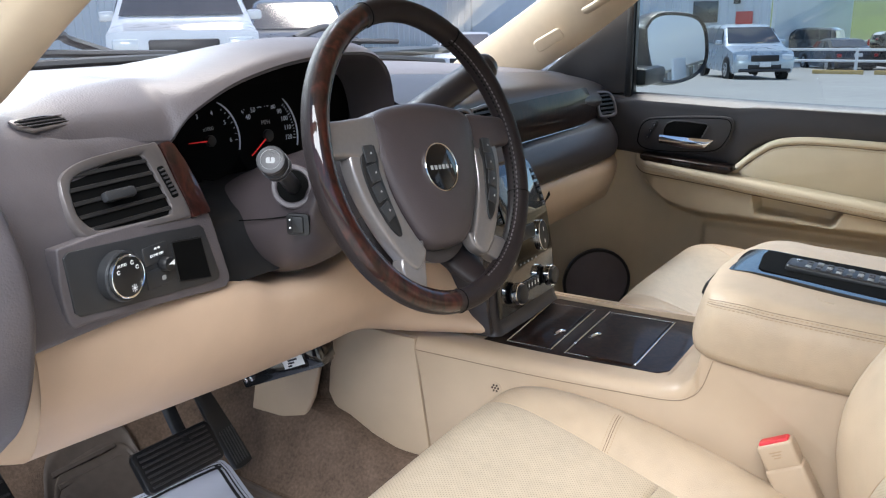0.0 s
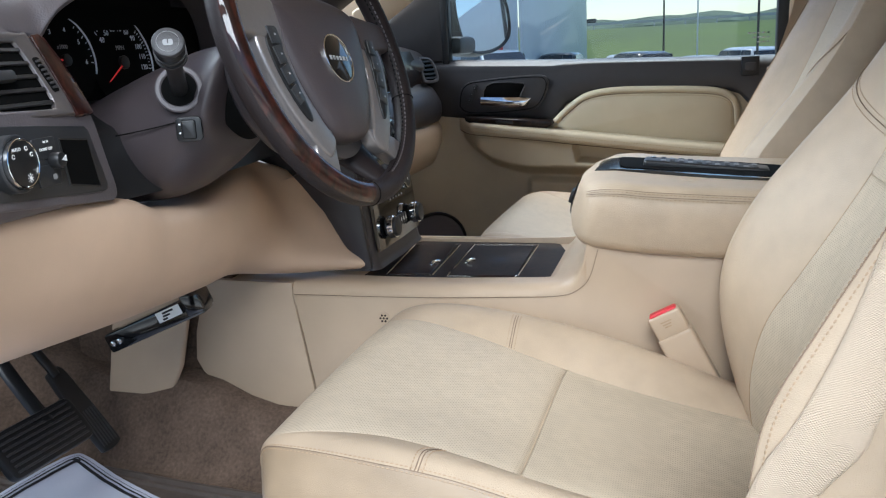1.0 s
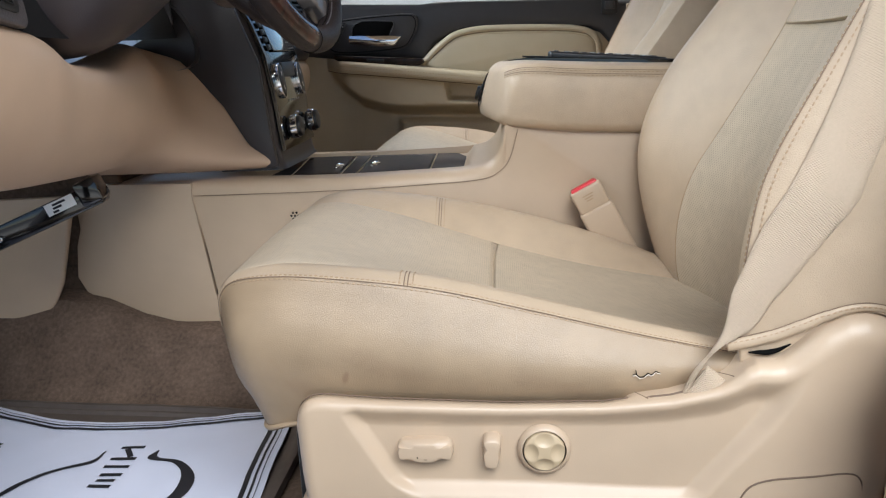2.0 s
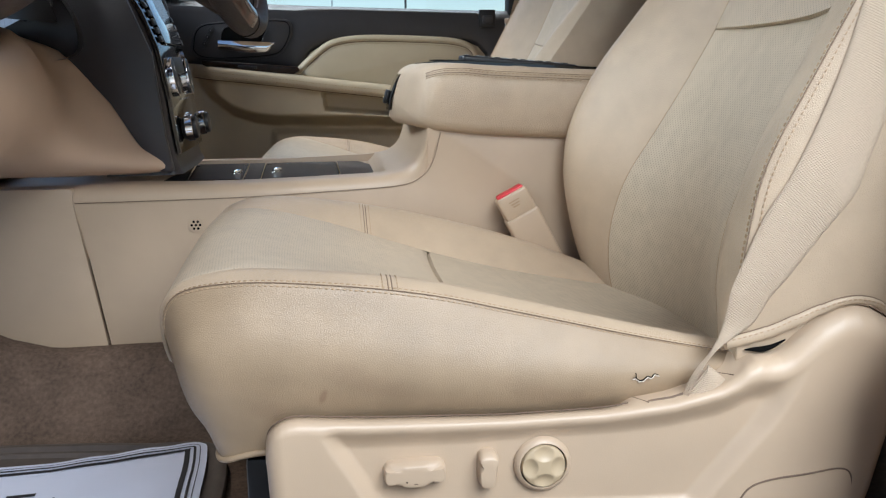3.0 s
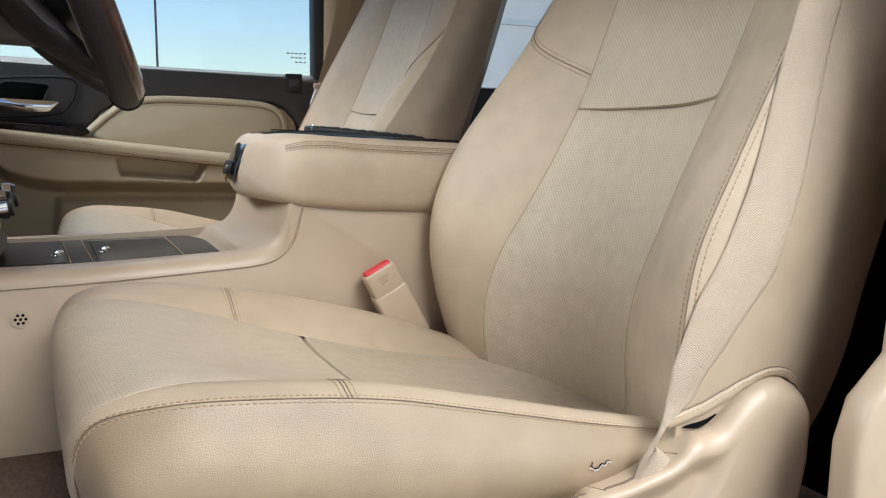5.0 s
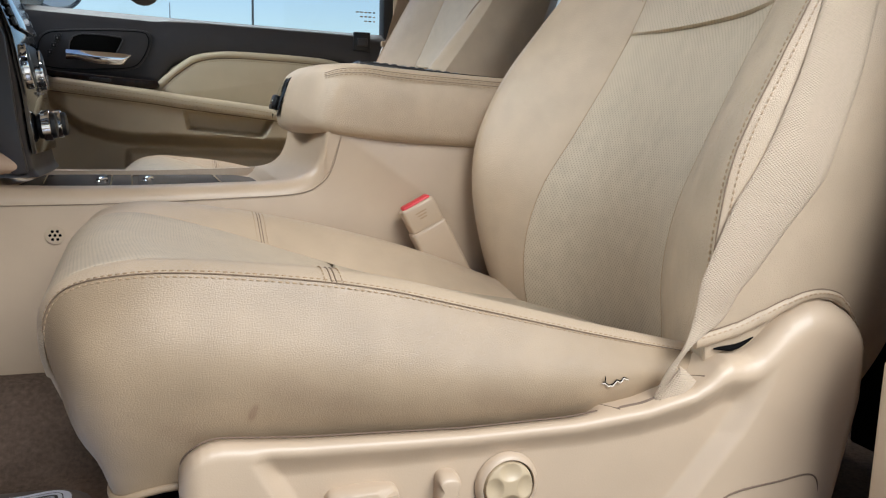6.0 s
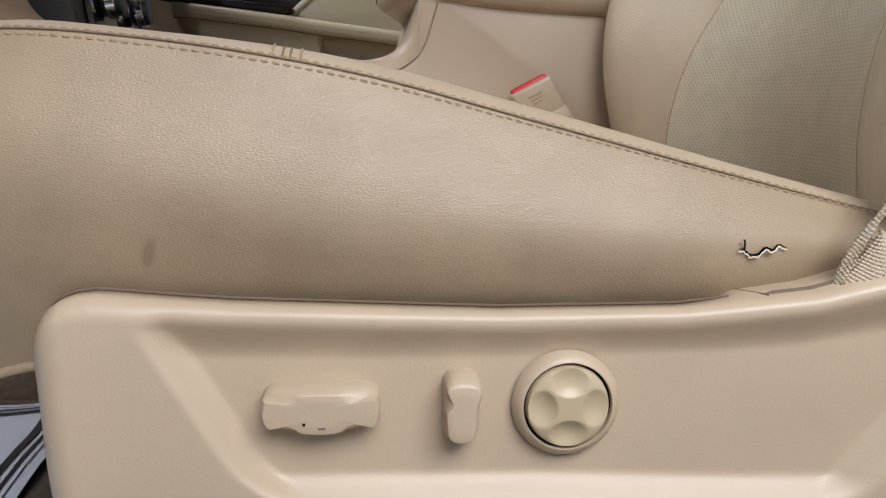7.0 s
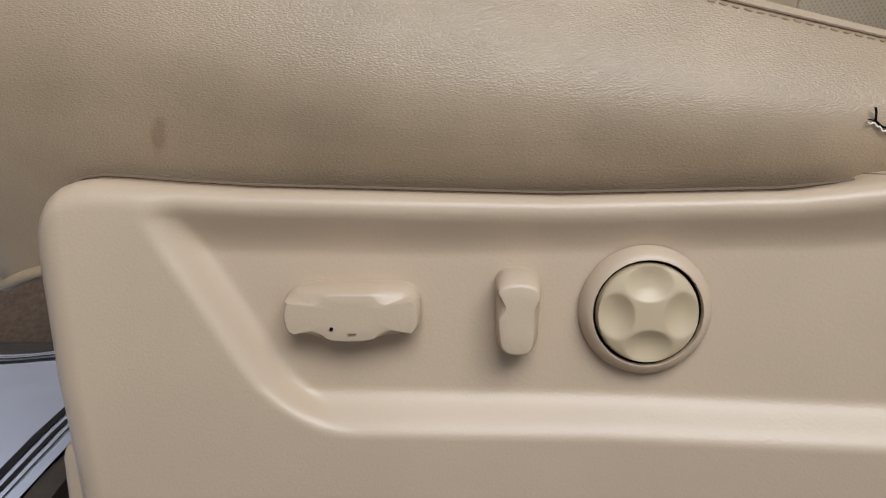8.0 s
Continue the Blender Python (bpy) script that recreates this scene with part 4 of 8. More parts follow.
def hem():
    line = spline([(.748, 0, .1625), (.762, 0, .1650), (.780, 0, .1695), (.798, 0, .1765), (.823, 0, .1885), (.842, 0, .1955), (.862, 0, .1965), (.884, 0, .1895), (.905, 0, .172), (.922, 0, .154), (.935, 0, .140)], 70)
    edge = [Vector((v.x, side_y(v.x, v.z) - .0012, v.z)) for v in line]
    wide = [.0034 - .0012 * smoothstep(.80, .85, v.x) for v in edge]
    part("hem", tube(edge, wide, 12, flat=1.6, up=(0, 0, 1)), LEATHER, driver, "rolled lower hem of the back's side")
    part("hem_crease", tube([v + Vector((0, -.0006, 1.6 * w + .0004)) for v, w in zip(edge, wide)], .0005, 6), SEAM, driver)
    stitches([v + Vector((0, -.0028, 1.6 * w - .0026)) for v, w in zip(edge, wide)], THREAD, driver, .0048, .0006)
    # black tube over the leather, painted as the shade under the hem
    low = [(.766, .1560), (.774, .1560), (.782, .1560), (.791, .1585), (.800, .1640)]
    low = spline([(x, side_y(x, z) - .0016, z) for x, z in low], 18)
    part("gap", tube(low, [.0006 + .0020 * math.sin(math.pi * k / 17) for k in range(18)], 10, flat=.9), VOID, driver, "black tube drawn as the shaded gap above the seat cover")


hem()


front_hem = [v + Vector((0, -.001, -.0005)) for v in CUSH_LINES[0][5:24]]
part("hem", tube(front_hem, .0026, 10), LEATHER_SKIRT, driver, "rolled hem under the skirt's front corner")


# ---- driver's seat side cover with switches ----
TRIM_TOP = [(.370, .095), (.3708, .1035), (.3725, .1095), (.3750, .1140), (.3785, .1180), (.3830, .1212), (.3885, .1232), (.395, .1239), (.404, .1234), (.424, .1214), (.45, .1193), (.56, .1143), (.64, .1145), (.70, .1205), (.740, .131), (.752, .138), (.762, .1465), (.771, .1510), (.782, .1512), (.792, .1535), (.800, .159), (.808, .1675), (.816, .1755), (.825, .1830), (.842, .1915), (.858, .1935), (.872, .1905), (.888, .1815), (.902, .1665), (.916, .146)]


def ramp(a, b, x):
    """From 0 at a to 1 at b, straight with short rounded ends."""
    t = max(0.0, min(1.0, (x - a) / (b - a)))
    return 0.35 * t + 0.65 * t * t * (3 - 2 * t)


def trim_skin(x, z):
    """Depth of the cover's outer face: a sunk field with straight sloping shoulders."""
    left = table(z, [(.02, .496), (.0285, .477), (.034, .467), (.040, .459), (.048, .4505), (.058, .4435), (.110, .4130)])
    right = table(z, [(.02, .735), (.052, .759), (.093, .789), (.141, .814)])
    low = table(x, [(.4, .0295), (.5, .0285), (.58, .0268), (.675, .0217), (.75, .019)])
    f = ramp(left, left + .0135, x) * ramp(right, right - .022, x) * ramp(low, low + .015, z)
    f *= ramp(.1170, .0940, z - .6 * max(0, table(x, TRIM_TOP) - .1165))
    return -.3000 + .0105 * f


def seat_cover():
    c = thing("seat_side_cover", "tan plastic cover with power-seat switches on the seat base", "seat trim", at=(0.64, -0.29, 0.0))
    rows = []
    nx, nz = 300, 104
    for i in range(nx):
        u = i / (nx - 1)
        xt = .370 + .030 * (u / .16) ** 2 if u < .16 else .400 + .516 * (u - .16) / .84
        u = (xt - .370) / .546
        zt = table(xt, TRIM_TOP)
        rad = .009 + .016 * smoothstep(.74, .83, xt)
        col = []
        lean = lambda z: table(z, [(-.02, .008), (.05, .002), (.10, .0)]) * (1 - u) + table(z, [(-.02, -.035), (.03, -.018), (.11, .0)]) * u
        dx = max(0.0, .015 - (xt - .370))
        back = .015 - math.sqrt(.015 ** 2 - dx ** 2) + .03 * smoothstep(.03, 0, .916 - xt) ** 2
        # a gutter behind the lip takes the leather; it fills up where the belt plate lies
        g = 1 - smoothstep(.645, .672, xt)
        for y, drop in ((-.235, .022), (-.262, .022), (-.274, .016), (-.281, .006), (-.2845, .0012)):
            col.append((xt + lean(zt), y + back, zt + .0008 - drop * g))
        for k in range(9):
            a = radians(90 * k / 8)
            z = zt - rad + rad * math.cos(a)
            col.append((xt + lean(zt), min(-.2862 + back, trim_skin(xt, z) + rad - rad * math.sin(a) + back) if k == 0 else trim_skin(xt, z) + rad - rad * math.sin(a) + back, z))
        for j in range(1, nz):
            z = zt - rad + (-.02 - zt + rad) * j / (nz - 1)
            col.append((xt + lean(z), trim_skin(xt, z) + back, z))
        rows.append(col)
    first = [(p[0] + .004, p[1] + .03, p[2]) for p in rows[0]]
    last = [(p[0] - .002, p[1] + .03, p[2]) for p in rows[-1]]
    part("cover", grid([first] + rows + [last]), TANPLAST, c, "", 60)
    my = lambda x, z, y: Matrix(((1, 0, 0, x), (0, 0, -1, y), (0, 1, 0, z), (0, 0, 0, 1)))

    def scooped(name, back, front, m, depth, parent, label):
        """A switch whose front outline is scooped for the fingers, lofted from its full base."""
        n = 96
        b, f = resample(back, n), resample(front, n)
        rows = []
        for t, h, sh in ((0, 0, 1.0), (0, .45, 1.0), (.10, .60, 1.0), (.45, .80, 1.0), (.80, .93, 1.0), (1, .985, .985), (1, 1.0, .93), (1, 1.0, .5), (1, 1.0, .02)):
            rows.append([m @ Vector(((p.x + (q.x - p.x) * t) * sh, (p.y + (q.y - p.y) * t) * sh, depth * h)) for p, q in zip(b, f)])
        return part(name, grid(rows, ring=True, caps=True), TANPLAST, parent, label, 35)

    def resample(pts, n):
        """n points round an outline, one for each direction from its middle."""
        q = spline([(x, y, 0) for x, y in pts + pts[:1]], 400)[:-1]
        out = []
        for k in range(n):
            a = 2 * math.pi * k / n
            d = Vector((math.cos(a), math.sin(a), 0))
            best = min(q, key=lambda v: (v.normalized() - d).length)
            out.append(best)
        return out
    sl_back = [(-.0258, 0), (-.0252, .0055), (-.0215, .0098), (-.012, .0112), (0, .0116), (.012, .0112), (.0215, .0098), (.0252, .0055), (.0258, 0), (.0250, -.006), (.021, -.0096), (.01, -.0108), (0, -.011), (-.01, -.0108), (-.021, -.0096), (-.0250, -.006)]
    sl_front = [(-.0248, 0), (-.0240, .0035), (-.0222, .0062), (-.0195, .0050), (-.0155, .0040), (-.0115, .0052), (-.0090, .0078), (-.004, .0082), (.004, .0082), (.0085, .0078), (.0108, .0052), (.0145, .0038), (.0185, .0048), (.0218, .0066), (.0240, .0035), (.0250, 0),
                (.0244, -.0055), (.0218, -.0086), (.0190, -.0076), (.0145, -.0068), (.0110, -.0084), (.0075, -.0106), (0, -.0112), (-.0078, -.0106), (-.0115, -.0084), (-.0155, -.0068), (-.0195, -.0074), (-.0222, -.0080), (-.0242, -.005)]
    half = lambda pts, kx, kz: [(x * kx, z * kz) for x, z in pts]
    sw = scooped("slide_switch", half(sl_back, .955, .86), half(sl_front, .955, .88), my(.4858, .0755, -.2885), .0135, c, "tan seat slide switch")
    part("scuff", disc(.0007, .0003, my(.4790, .0705, -.3022), 0, 8), VOID, sw, "small dark nick")
    part("scuff", prism(rounded(.003, .0006, .0002), .0003, 0, 1, my(.4862, .0685, -.3022)), TANGROOVE, sw)
    re_back = [(-.0082, 0), (-.0082, .008), (-.0078, .0128), (-.004, .0162), (.004, .0162), (.0088, .0128), (.0092, .008), (.0086, 0), (.0076, -.010), (.004, -.0160), (-.004, -.0160), (-.0078, -.0120)]
    re_front = [(-.0074, -.001), (-.0048, .0035), (-.0062, .0072), (-.0072, .0102), (-.0035, .0120), (.0035, .0120), (.0076, .0100), (.0082, .0068), (.0066, .0032), (.0060, -.001), (.0060, -.006), (.0052, -.0118), (.003, -.0145), (-.003, -.0145), (-.0062, -.0118), (-.0072, -.005)]
    scooped("recline_switch", half(re_back, .92, .92), half(re_front, .92, .92), my(.5445, .0740, -.2885), .0145, c, "tan backrest switch")
    # lumbar dial: a sloping collar, a thin gap, and a knob with four finger scoops
    m = my(.5905, .0728, -.2905) @ Matrix.Scale(.965, 4)
    rows = []
    for r, h in ((.0246, 0), (.0245, .0012), (.0238, .0030), (.0222, .0050), (.0208, .0060), (.0202, .0062), (.0199, .0056), (.0199, 0)):
        rows.append([m @ Vector((r * math.cos(2 * math.pi * k / 72), r * math.sin(2 * math.pi * k / 72), h)) for k in range(72)])
    dial = part("lumbar_ring", grid(rows, ring=True), TANPLAST, c, "raised tan collar", 60)
    rows = []
    for i in range(41):
        r = .0191 * max(i, .004) / 40
        row = []
        for k in range(96):
            a = 2 * math.pi * k / 96
            h = .0095 - .0030 * (r / .0191) ** 4
            for q in range(4):
                b = math.pi / 2 * q
                rad = r * math.cos(a - b) - .0118
                tan = r * math.sin(a - b)
                d = (rad / .0066) ** 2 + (tan / .0088) ** 2
                h -= .0028 * max(0.0, 1 - d) ** 1.1
            if i == 40:
                h = .001
            elif i == 39:
                h = min(h, .0052)
            row.append(m @ Vector((r * math.cos(a), r * math.sin(a), h)))
        rows.append(row)
    part("lumbar_dial", grid(rows, ring=True), material("yellowed_tan_plastic", (.49, .375, .24), .36, vary=.05), dial, "yellowed tan lumbar dial", 50)
    part("gap", ring(.0188, .0200, .0036, m, 56), VOID, dial)
    top = lambda x: table(x, TRIM_TOP)
    # thin dark tube along the lip paints the leather's contact shadow
    part("crease", tube([(x, -.2846 + .015 - math.sqrt(.015 ** 2 - max(0.0, .385 - x) ** 2), top(x) + .0006) for x in list(np.linspace(.3715, .40, 24)) + list(np.linspace(.405, .664, 40))], .0006, 6), TANGROOVE, c, "dark tube painted as the shadow where the leather meets the cover")
    # belt slot and the joint of the lower panel
    part("slot", tube([(x, -.2868, top(x) + .0003) for x in np.linspace(.679, .722, 12)], [.0004] + [.0013] * 10 + [.0004], 8), TANGROOVE, c, "belt slot")
    for x0, y0, x1, y1 in ((.664, -.262, .680, -.2895), (.741, -.262, .752, -.2895)):
        part("plate_joint", tube([(x0 + (x1 - x0) * k / 6, y0 + (y1 - y0) * k / 6, top(x0 + (x1 - x0) * k / 6) + .0006) for k in range(7)], .0005, 6), TANGROOVE, c)
    tube_pts = spline([(.756, -.2998, -.004), (.757, -.2998, .018), (.760, -.3004, .031), (.769, -.3004, .0418), (.787, -.3004, .0472), (.82, -.3004, .050), (.848, -.3002, .0526), (.859, -.2998, .0464), (.861, -.2990, .030), (.858, -.2985, .004)], 50)
    part("panel_joint", tube(tube_pts, .0008, 6), TANGROOVE, c)
    return c


seat_cover()


tagged(part("seat_track_cover", box((.020, .03, .092), (.3765, -.272, -.025), .007, 3), TANPLAST), "small tan cover over the end of the seat track", "seat trim")


# ---- wear on the seat: a tear in the skirt ----
def skirt(x, f):
    """A place on the cushion's side; f from its lower edge to the seam."""
    n = len(CUSH_LINES[0])
    i = min(range(12, n), key=lambda k: abs(CUSH_LINES[1][k].x - x))
    a, b, d = CUSH_LINES[0][i], CUSH_LINES[1][i], CUSH_LINES[2][i]
    p = spline([a, b, d], 21)
    return min(p, key=lambda v: abs(v.z - f))


def tear():
    t = thing("seat_tear", "short ragged tear in the tan leather skirt", "tear", at=(.68, -.277, .14))
    path = [(.668, .1385), (.6715, .1375), (.674, .1355), (.678, .1358), (.681, .1385), (.6845, .1375), (.688, .1395), (.692, .138)]
    q = spline([(x, skirt(x, z).y - .0012, z) for x, z in path], 30)
    part("slit", tube(q, [.0002 + .00035 * math.sin(math.pi * k / 29) for k in range(30)], 6), VOID, t, "dark slit")
    lip = [v + Vector((0, -.0003, -.0011 - .0004 * math.sin(k * 1.7))) for k, v in enumerate(q)]
    part("lip", tube(lip, .00035, 6), material("raw_leather_edge", (.75, .68, .58), .8), t, "pale frayed lip")
    up = spline([(.6715, skirt(.6715, .138).y - .001, .1375), (.6708, skirt(.671, .141).y - .001, .141), (.6704, skirt(.67, .142).y - .0008, .1425)], 10)
    part("slit", tube(up, .0004, 6), VOID, t)


tear()


# ---- seat belt ----
def belt():
    b = thing("seat_belt", "tan woven seat belt lying against the driver's seat", "seat belt", at=(.73, -.27, .12))
    left = [(.7085, -.2865, .1205), (.712, -.2875, .131), (.719, -.2885, .145), (.731, -.288, .160), (.744, -.288, .178), (.749, -.288, .209), (.756, -.288, .227), (.771, -.288, .265), (.789, -.2885, .297), (.802, -.289, .325), (.819, -.2885, .367), (.832, -.2875, .404), (.846, -.286, .451), (.860, -.283, .500), (.905, -.276, .62), (.955, -.268, .74), (.990, -.262, .83)]
    right = [(.7125, -.2900, .1205), (.7165, -.2910, .131), (.7250, -.2905, .147), (.738, -.2890, .163), (.768, -.2935, .180), (.781, -.2975, .203), (.793, -.3005, .219), (.816, -.3025, .255), (.838, -.3035, .288), (.845, -.3035, .311), (.861, -.3030, .363), (.872, -.3020, .410), (.884, -.3000, .452), (.898, -.297, .498), (.940, -.289, .62), (.988, -.280, .74), (1.02, -.272, .83)]
    rest = lambda pts, off: [(x, max(y, side_y(x, z) - off) if .17 < z < .6 else y, z) for x, y, z in pts]
    L, R = spline(rest(left, .0022), 110), spline(rest(right, .0050), 110)
    rows = [[a.lerp(c, k / 8) + Vector((0, -.003 * math.sin(math.pi * k / 8) + .0009 * math.sin(9 * k + .33 * i) * math.sin(math.pi * k / 8), 0)) for k in range(9)] for i, (a, c) in enumerate(zip(L, R))]
    part("webbing", grid(rows, uv=True), WEB, b, "tan ribbed webbing", 60).modifiers.new("thick", "SOLIDIFY").thickness = .0014
    # the strap twists and spreads into the slot
    A, C = spline([(.7090, -.2900, .1215), (.7140, -.2905, .1275), (.7200, -.2895, .136), (.7250, -.2880, .144)], 16), spline([(.7480, -.2880, .1330), (.7440, -.2890, .1360), (.7370, -.2890, .1425), (.7300, -.2880, .148)], 16)
    part("fold", grid([[p.lerp(q, k / 7) + Vector((0, -.0045 * math.sin(math.pi * k / 7), -.004 * math.sin(math.pi * k / 7) * (1 - i / 15))) for k in range(8)] for i, (p, q) in enumerate(zip(A, C))], uv=True), WEB, b, "folded webbing end", 70).modifiers.new("thick", "SOLIDIFY").thickness = .0015


belt()


def buckle():
    k = thing("belt_buckle", "tan seat belt buckle with a red release button", "buckle", at=(.72, .235, .10))
    ang = math.atan2(.023, .043)
    m = Matrix.Translation((.6765, .2335, .2195)) @ Matrix.Rotation(-ang, 4, "Y")
    def rb(w, d, h, z, bev):
        q = box((w, d, h), (0, 0, z - h / 2), bev, 3)
        bmesh.ops.transform(q, matrix=m, verts=q.verts)
        return q
    part("head", rb(.047, .024, .036, -.003, .004), TANPLAST, k, "tan buckle head")
    part("sleeve", rb(.051, .028, .10, -.036, .005), TANPLAST, k, "tan plastic sleeve")
    part("release_button", rb(.040, .017, .012, .0005, .003), RED, k, "red release button")
    for i in range(3):
        q = box((.016 - .003 * i, .0008, .0016), (-.001, -.0123, -.014 - .004 * i), .0003)
        bmesh.ops.transform(q, matrix=m, verts=q.verts)
        part("mark", q, THREAD, k)


buckle()

# ---- centre console ----
MXZ = lambda y: Matrix(((1, 0, 0, 0), (0, 0, 1, y), (0, 1, 0, 0), (0, 0, 0, 1)))


def console():
    c = thing("centre_console", "tan moulded centre console with wood-lidded bins", "car console", at=(0.4, 0.435, 0.0))
    # profile along the car, swept across with rounded shoulders
    prof = spline([(-.10, 0, .236), (.08, 0, .237), (.28, 0, .2345), (.44, 0, .2385), (.515, 0, .2425), (.545, 0, .255), (.560, 0, .280), (.568, 0, .32)], 60) + [Vector((x, 0, .335)) for x in (.60, .75, 1.02)]
    rows = []
    for p in prof:
        x, z = p.x, p.z
        row = []
        for y, dz in ((.268, -.10), (.262, -.022), (.263, -.014), (.267, -.006), (.275, -.0012), (.285, 0)):
            row.append((x, y, max(z + dz, 0.02)))
        sink = .0135 * smoothstep(.150, .166, x) * smoothstep(.512, .498, x)
        row += [(x, y, z - d * sink) for y, d in ((.308, 0), (.316, .05), (.319, 1), (.435, 1), (.588, 1), (.590, .05))]
        for y, dz in ((.592, 0), (.597, -.0012), (.603, -.006), (.607, -.014), (.608, -.022), (.602, -.10)):
            row.append((x, y, max(z + dz, 0.02)))
        rows.append(row)
    part("top_shell", grid(rows), TANPLAST, c, "", 50)
    # near side panels, front and rear, split by a joint
    def side(pts, y0, name, lab=""):
        b = prism(pts, .012, .0008, 2, MXZ(y0))
        part(name, b, TANPLAST, c, lab)
    side([(.089, .2135), (.30, .2155), (.45, .2215), (.528, .2265), (.556, .238), (.572, .258), (.584, .30), (.585, .31), (1.02, .31), (1.02, .008), (.30, .008), (.27, .002), (.24, .012), (.118, .008)], .2613, "side_panel")
    side([(.0865, .234), (.086, .212), (.1145, .0085), (.02, .016), (-.06, .038), (-.10, .066), (-.112, .09), (-.106, .14), (-.085, .205), (-.06, .236)], .2595, "kick_panel", "tan footwell side panel")
    far = [(.089, .235), (.60, .235), (.60, .33), (1.02, .33), (1.02, .008), (-.10, .008), (-.10, .2)]
    part("side_panel", prism(far, .012, .002, 2, MXZ(.598)), TANPLAST, c)
    part("front_core", box((.30, .32, .22), (-.10, .435, .12), .01), DASHDARK, c)
    # seam line along the top of the side panel
    part("joint", tube(spline([(.088, .2606, .2145), (.30, .2606, .2165), (.45, .2598, .2225), (.528, .2598, .2275), (.557, .2598, .239), (.573, .2598, .259), (.585, .2598, .30)], 50), .0005, 6), SEAM, c)
    # sensor grille: seven holes
    m = frame_of((.244, .2600, .180), (0, -1, 0))
    g = part("sensor_grille", disc(.0105, .0008, m, 0, 24), TANPLAST, c)
    for k in range(7):
        a = radians(60 * k)
        r = 0 if k == 6 else .0055
        part("hole", disc(.0018, .0012, m @ Matrix.Translation((r * math.cos(a), r * math.sin(a), 0)), 0, 10), VOID, g)
    # wood panel
    w = [(.19, .298), (.205, .555), (.22, .566), (.47, .568), (.492, .558), (.508, .51), (.516, .38), (.510, .335), (.494, .318), (.46, .306)]
    D = Vector((-.010, .027, -.0115))
    b = prism(w, .006, .0018, 2, Matrix.Translation(D + Vector((0, 0, .2335))))
    wood = part("wood_panel", b, WOOD, c, "glossy dark burl wood panel", 12)
    def lid(x0, x1, y0, y1, skew):
        o = [(x0, y0), (x1, y0 + .004), (x1 - skew, y1 + .004), (x0 - skew, y1)]
        return o
    for x0, x1 in ((.236, .308), (.345, .452)):
        o = lid(x0, x1, .318, .525, .012 if x0 < .3 else .004)
        part("bin_lid", prism(o, .004, .0012, 2, Matrix.Translation(D + Vector((0, 0, .2385)))), WOOD, wood, "hinged burl wood lid", 12)
    for a, b2 in (((.232, .316), (.214, .528)), ((.312, .318), (.303, .532)), ((.338, .316), (.331, .534)), ((.455, .328), (.452, .540))):
        part("chrome_line", tube([D + Vector((a[0], a[1], .2410)), D + Vector((b2[0], b2[1], .2410))], .0014, 6), CHROME, wood)
    for a, b2 in (((.232, .316), (.312, .318)), ((.338, .316), (.455, .328)), ((.331, .534), (.452, .540)), ((.214, .528), (.303, .532))):
        part("chrome_line", tube([D + Vector((a[0], a[1], .2405)), D + Vector((b2[0], b2[1], .2405))], .0010, 6), DULLCHROME, wood)
    for x, y in ((.286, .412), (.345, .428)):
        q = frame_of((x, y, .2300), (0, 0, 1), (.35, .94, 0))
        tab = part("pull_tab", prism(rounded(.009, .024, .004), .0035, .0012, 2, q), CHROME, wood, "curled chrome pull tab")
        part("tab_lip", tube([q @ Vector((.002, v, .003 + .002 * math.cos(v * 130))) for v in np.linspace(-.011, .011, 9)], .0034, 10), CHROME, tab)
    # sloping front of the bin under the arm rest
    return c


console()


def outline_of(pts, n=48):
    return [(v.x, v.y) for v in spline([(x, y, 0) for x, y in pts + pts[:1]], n + 1)][:-1]


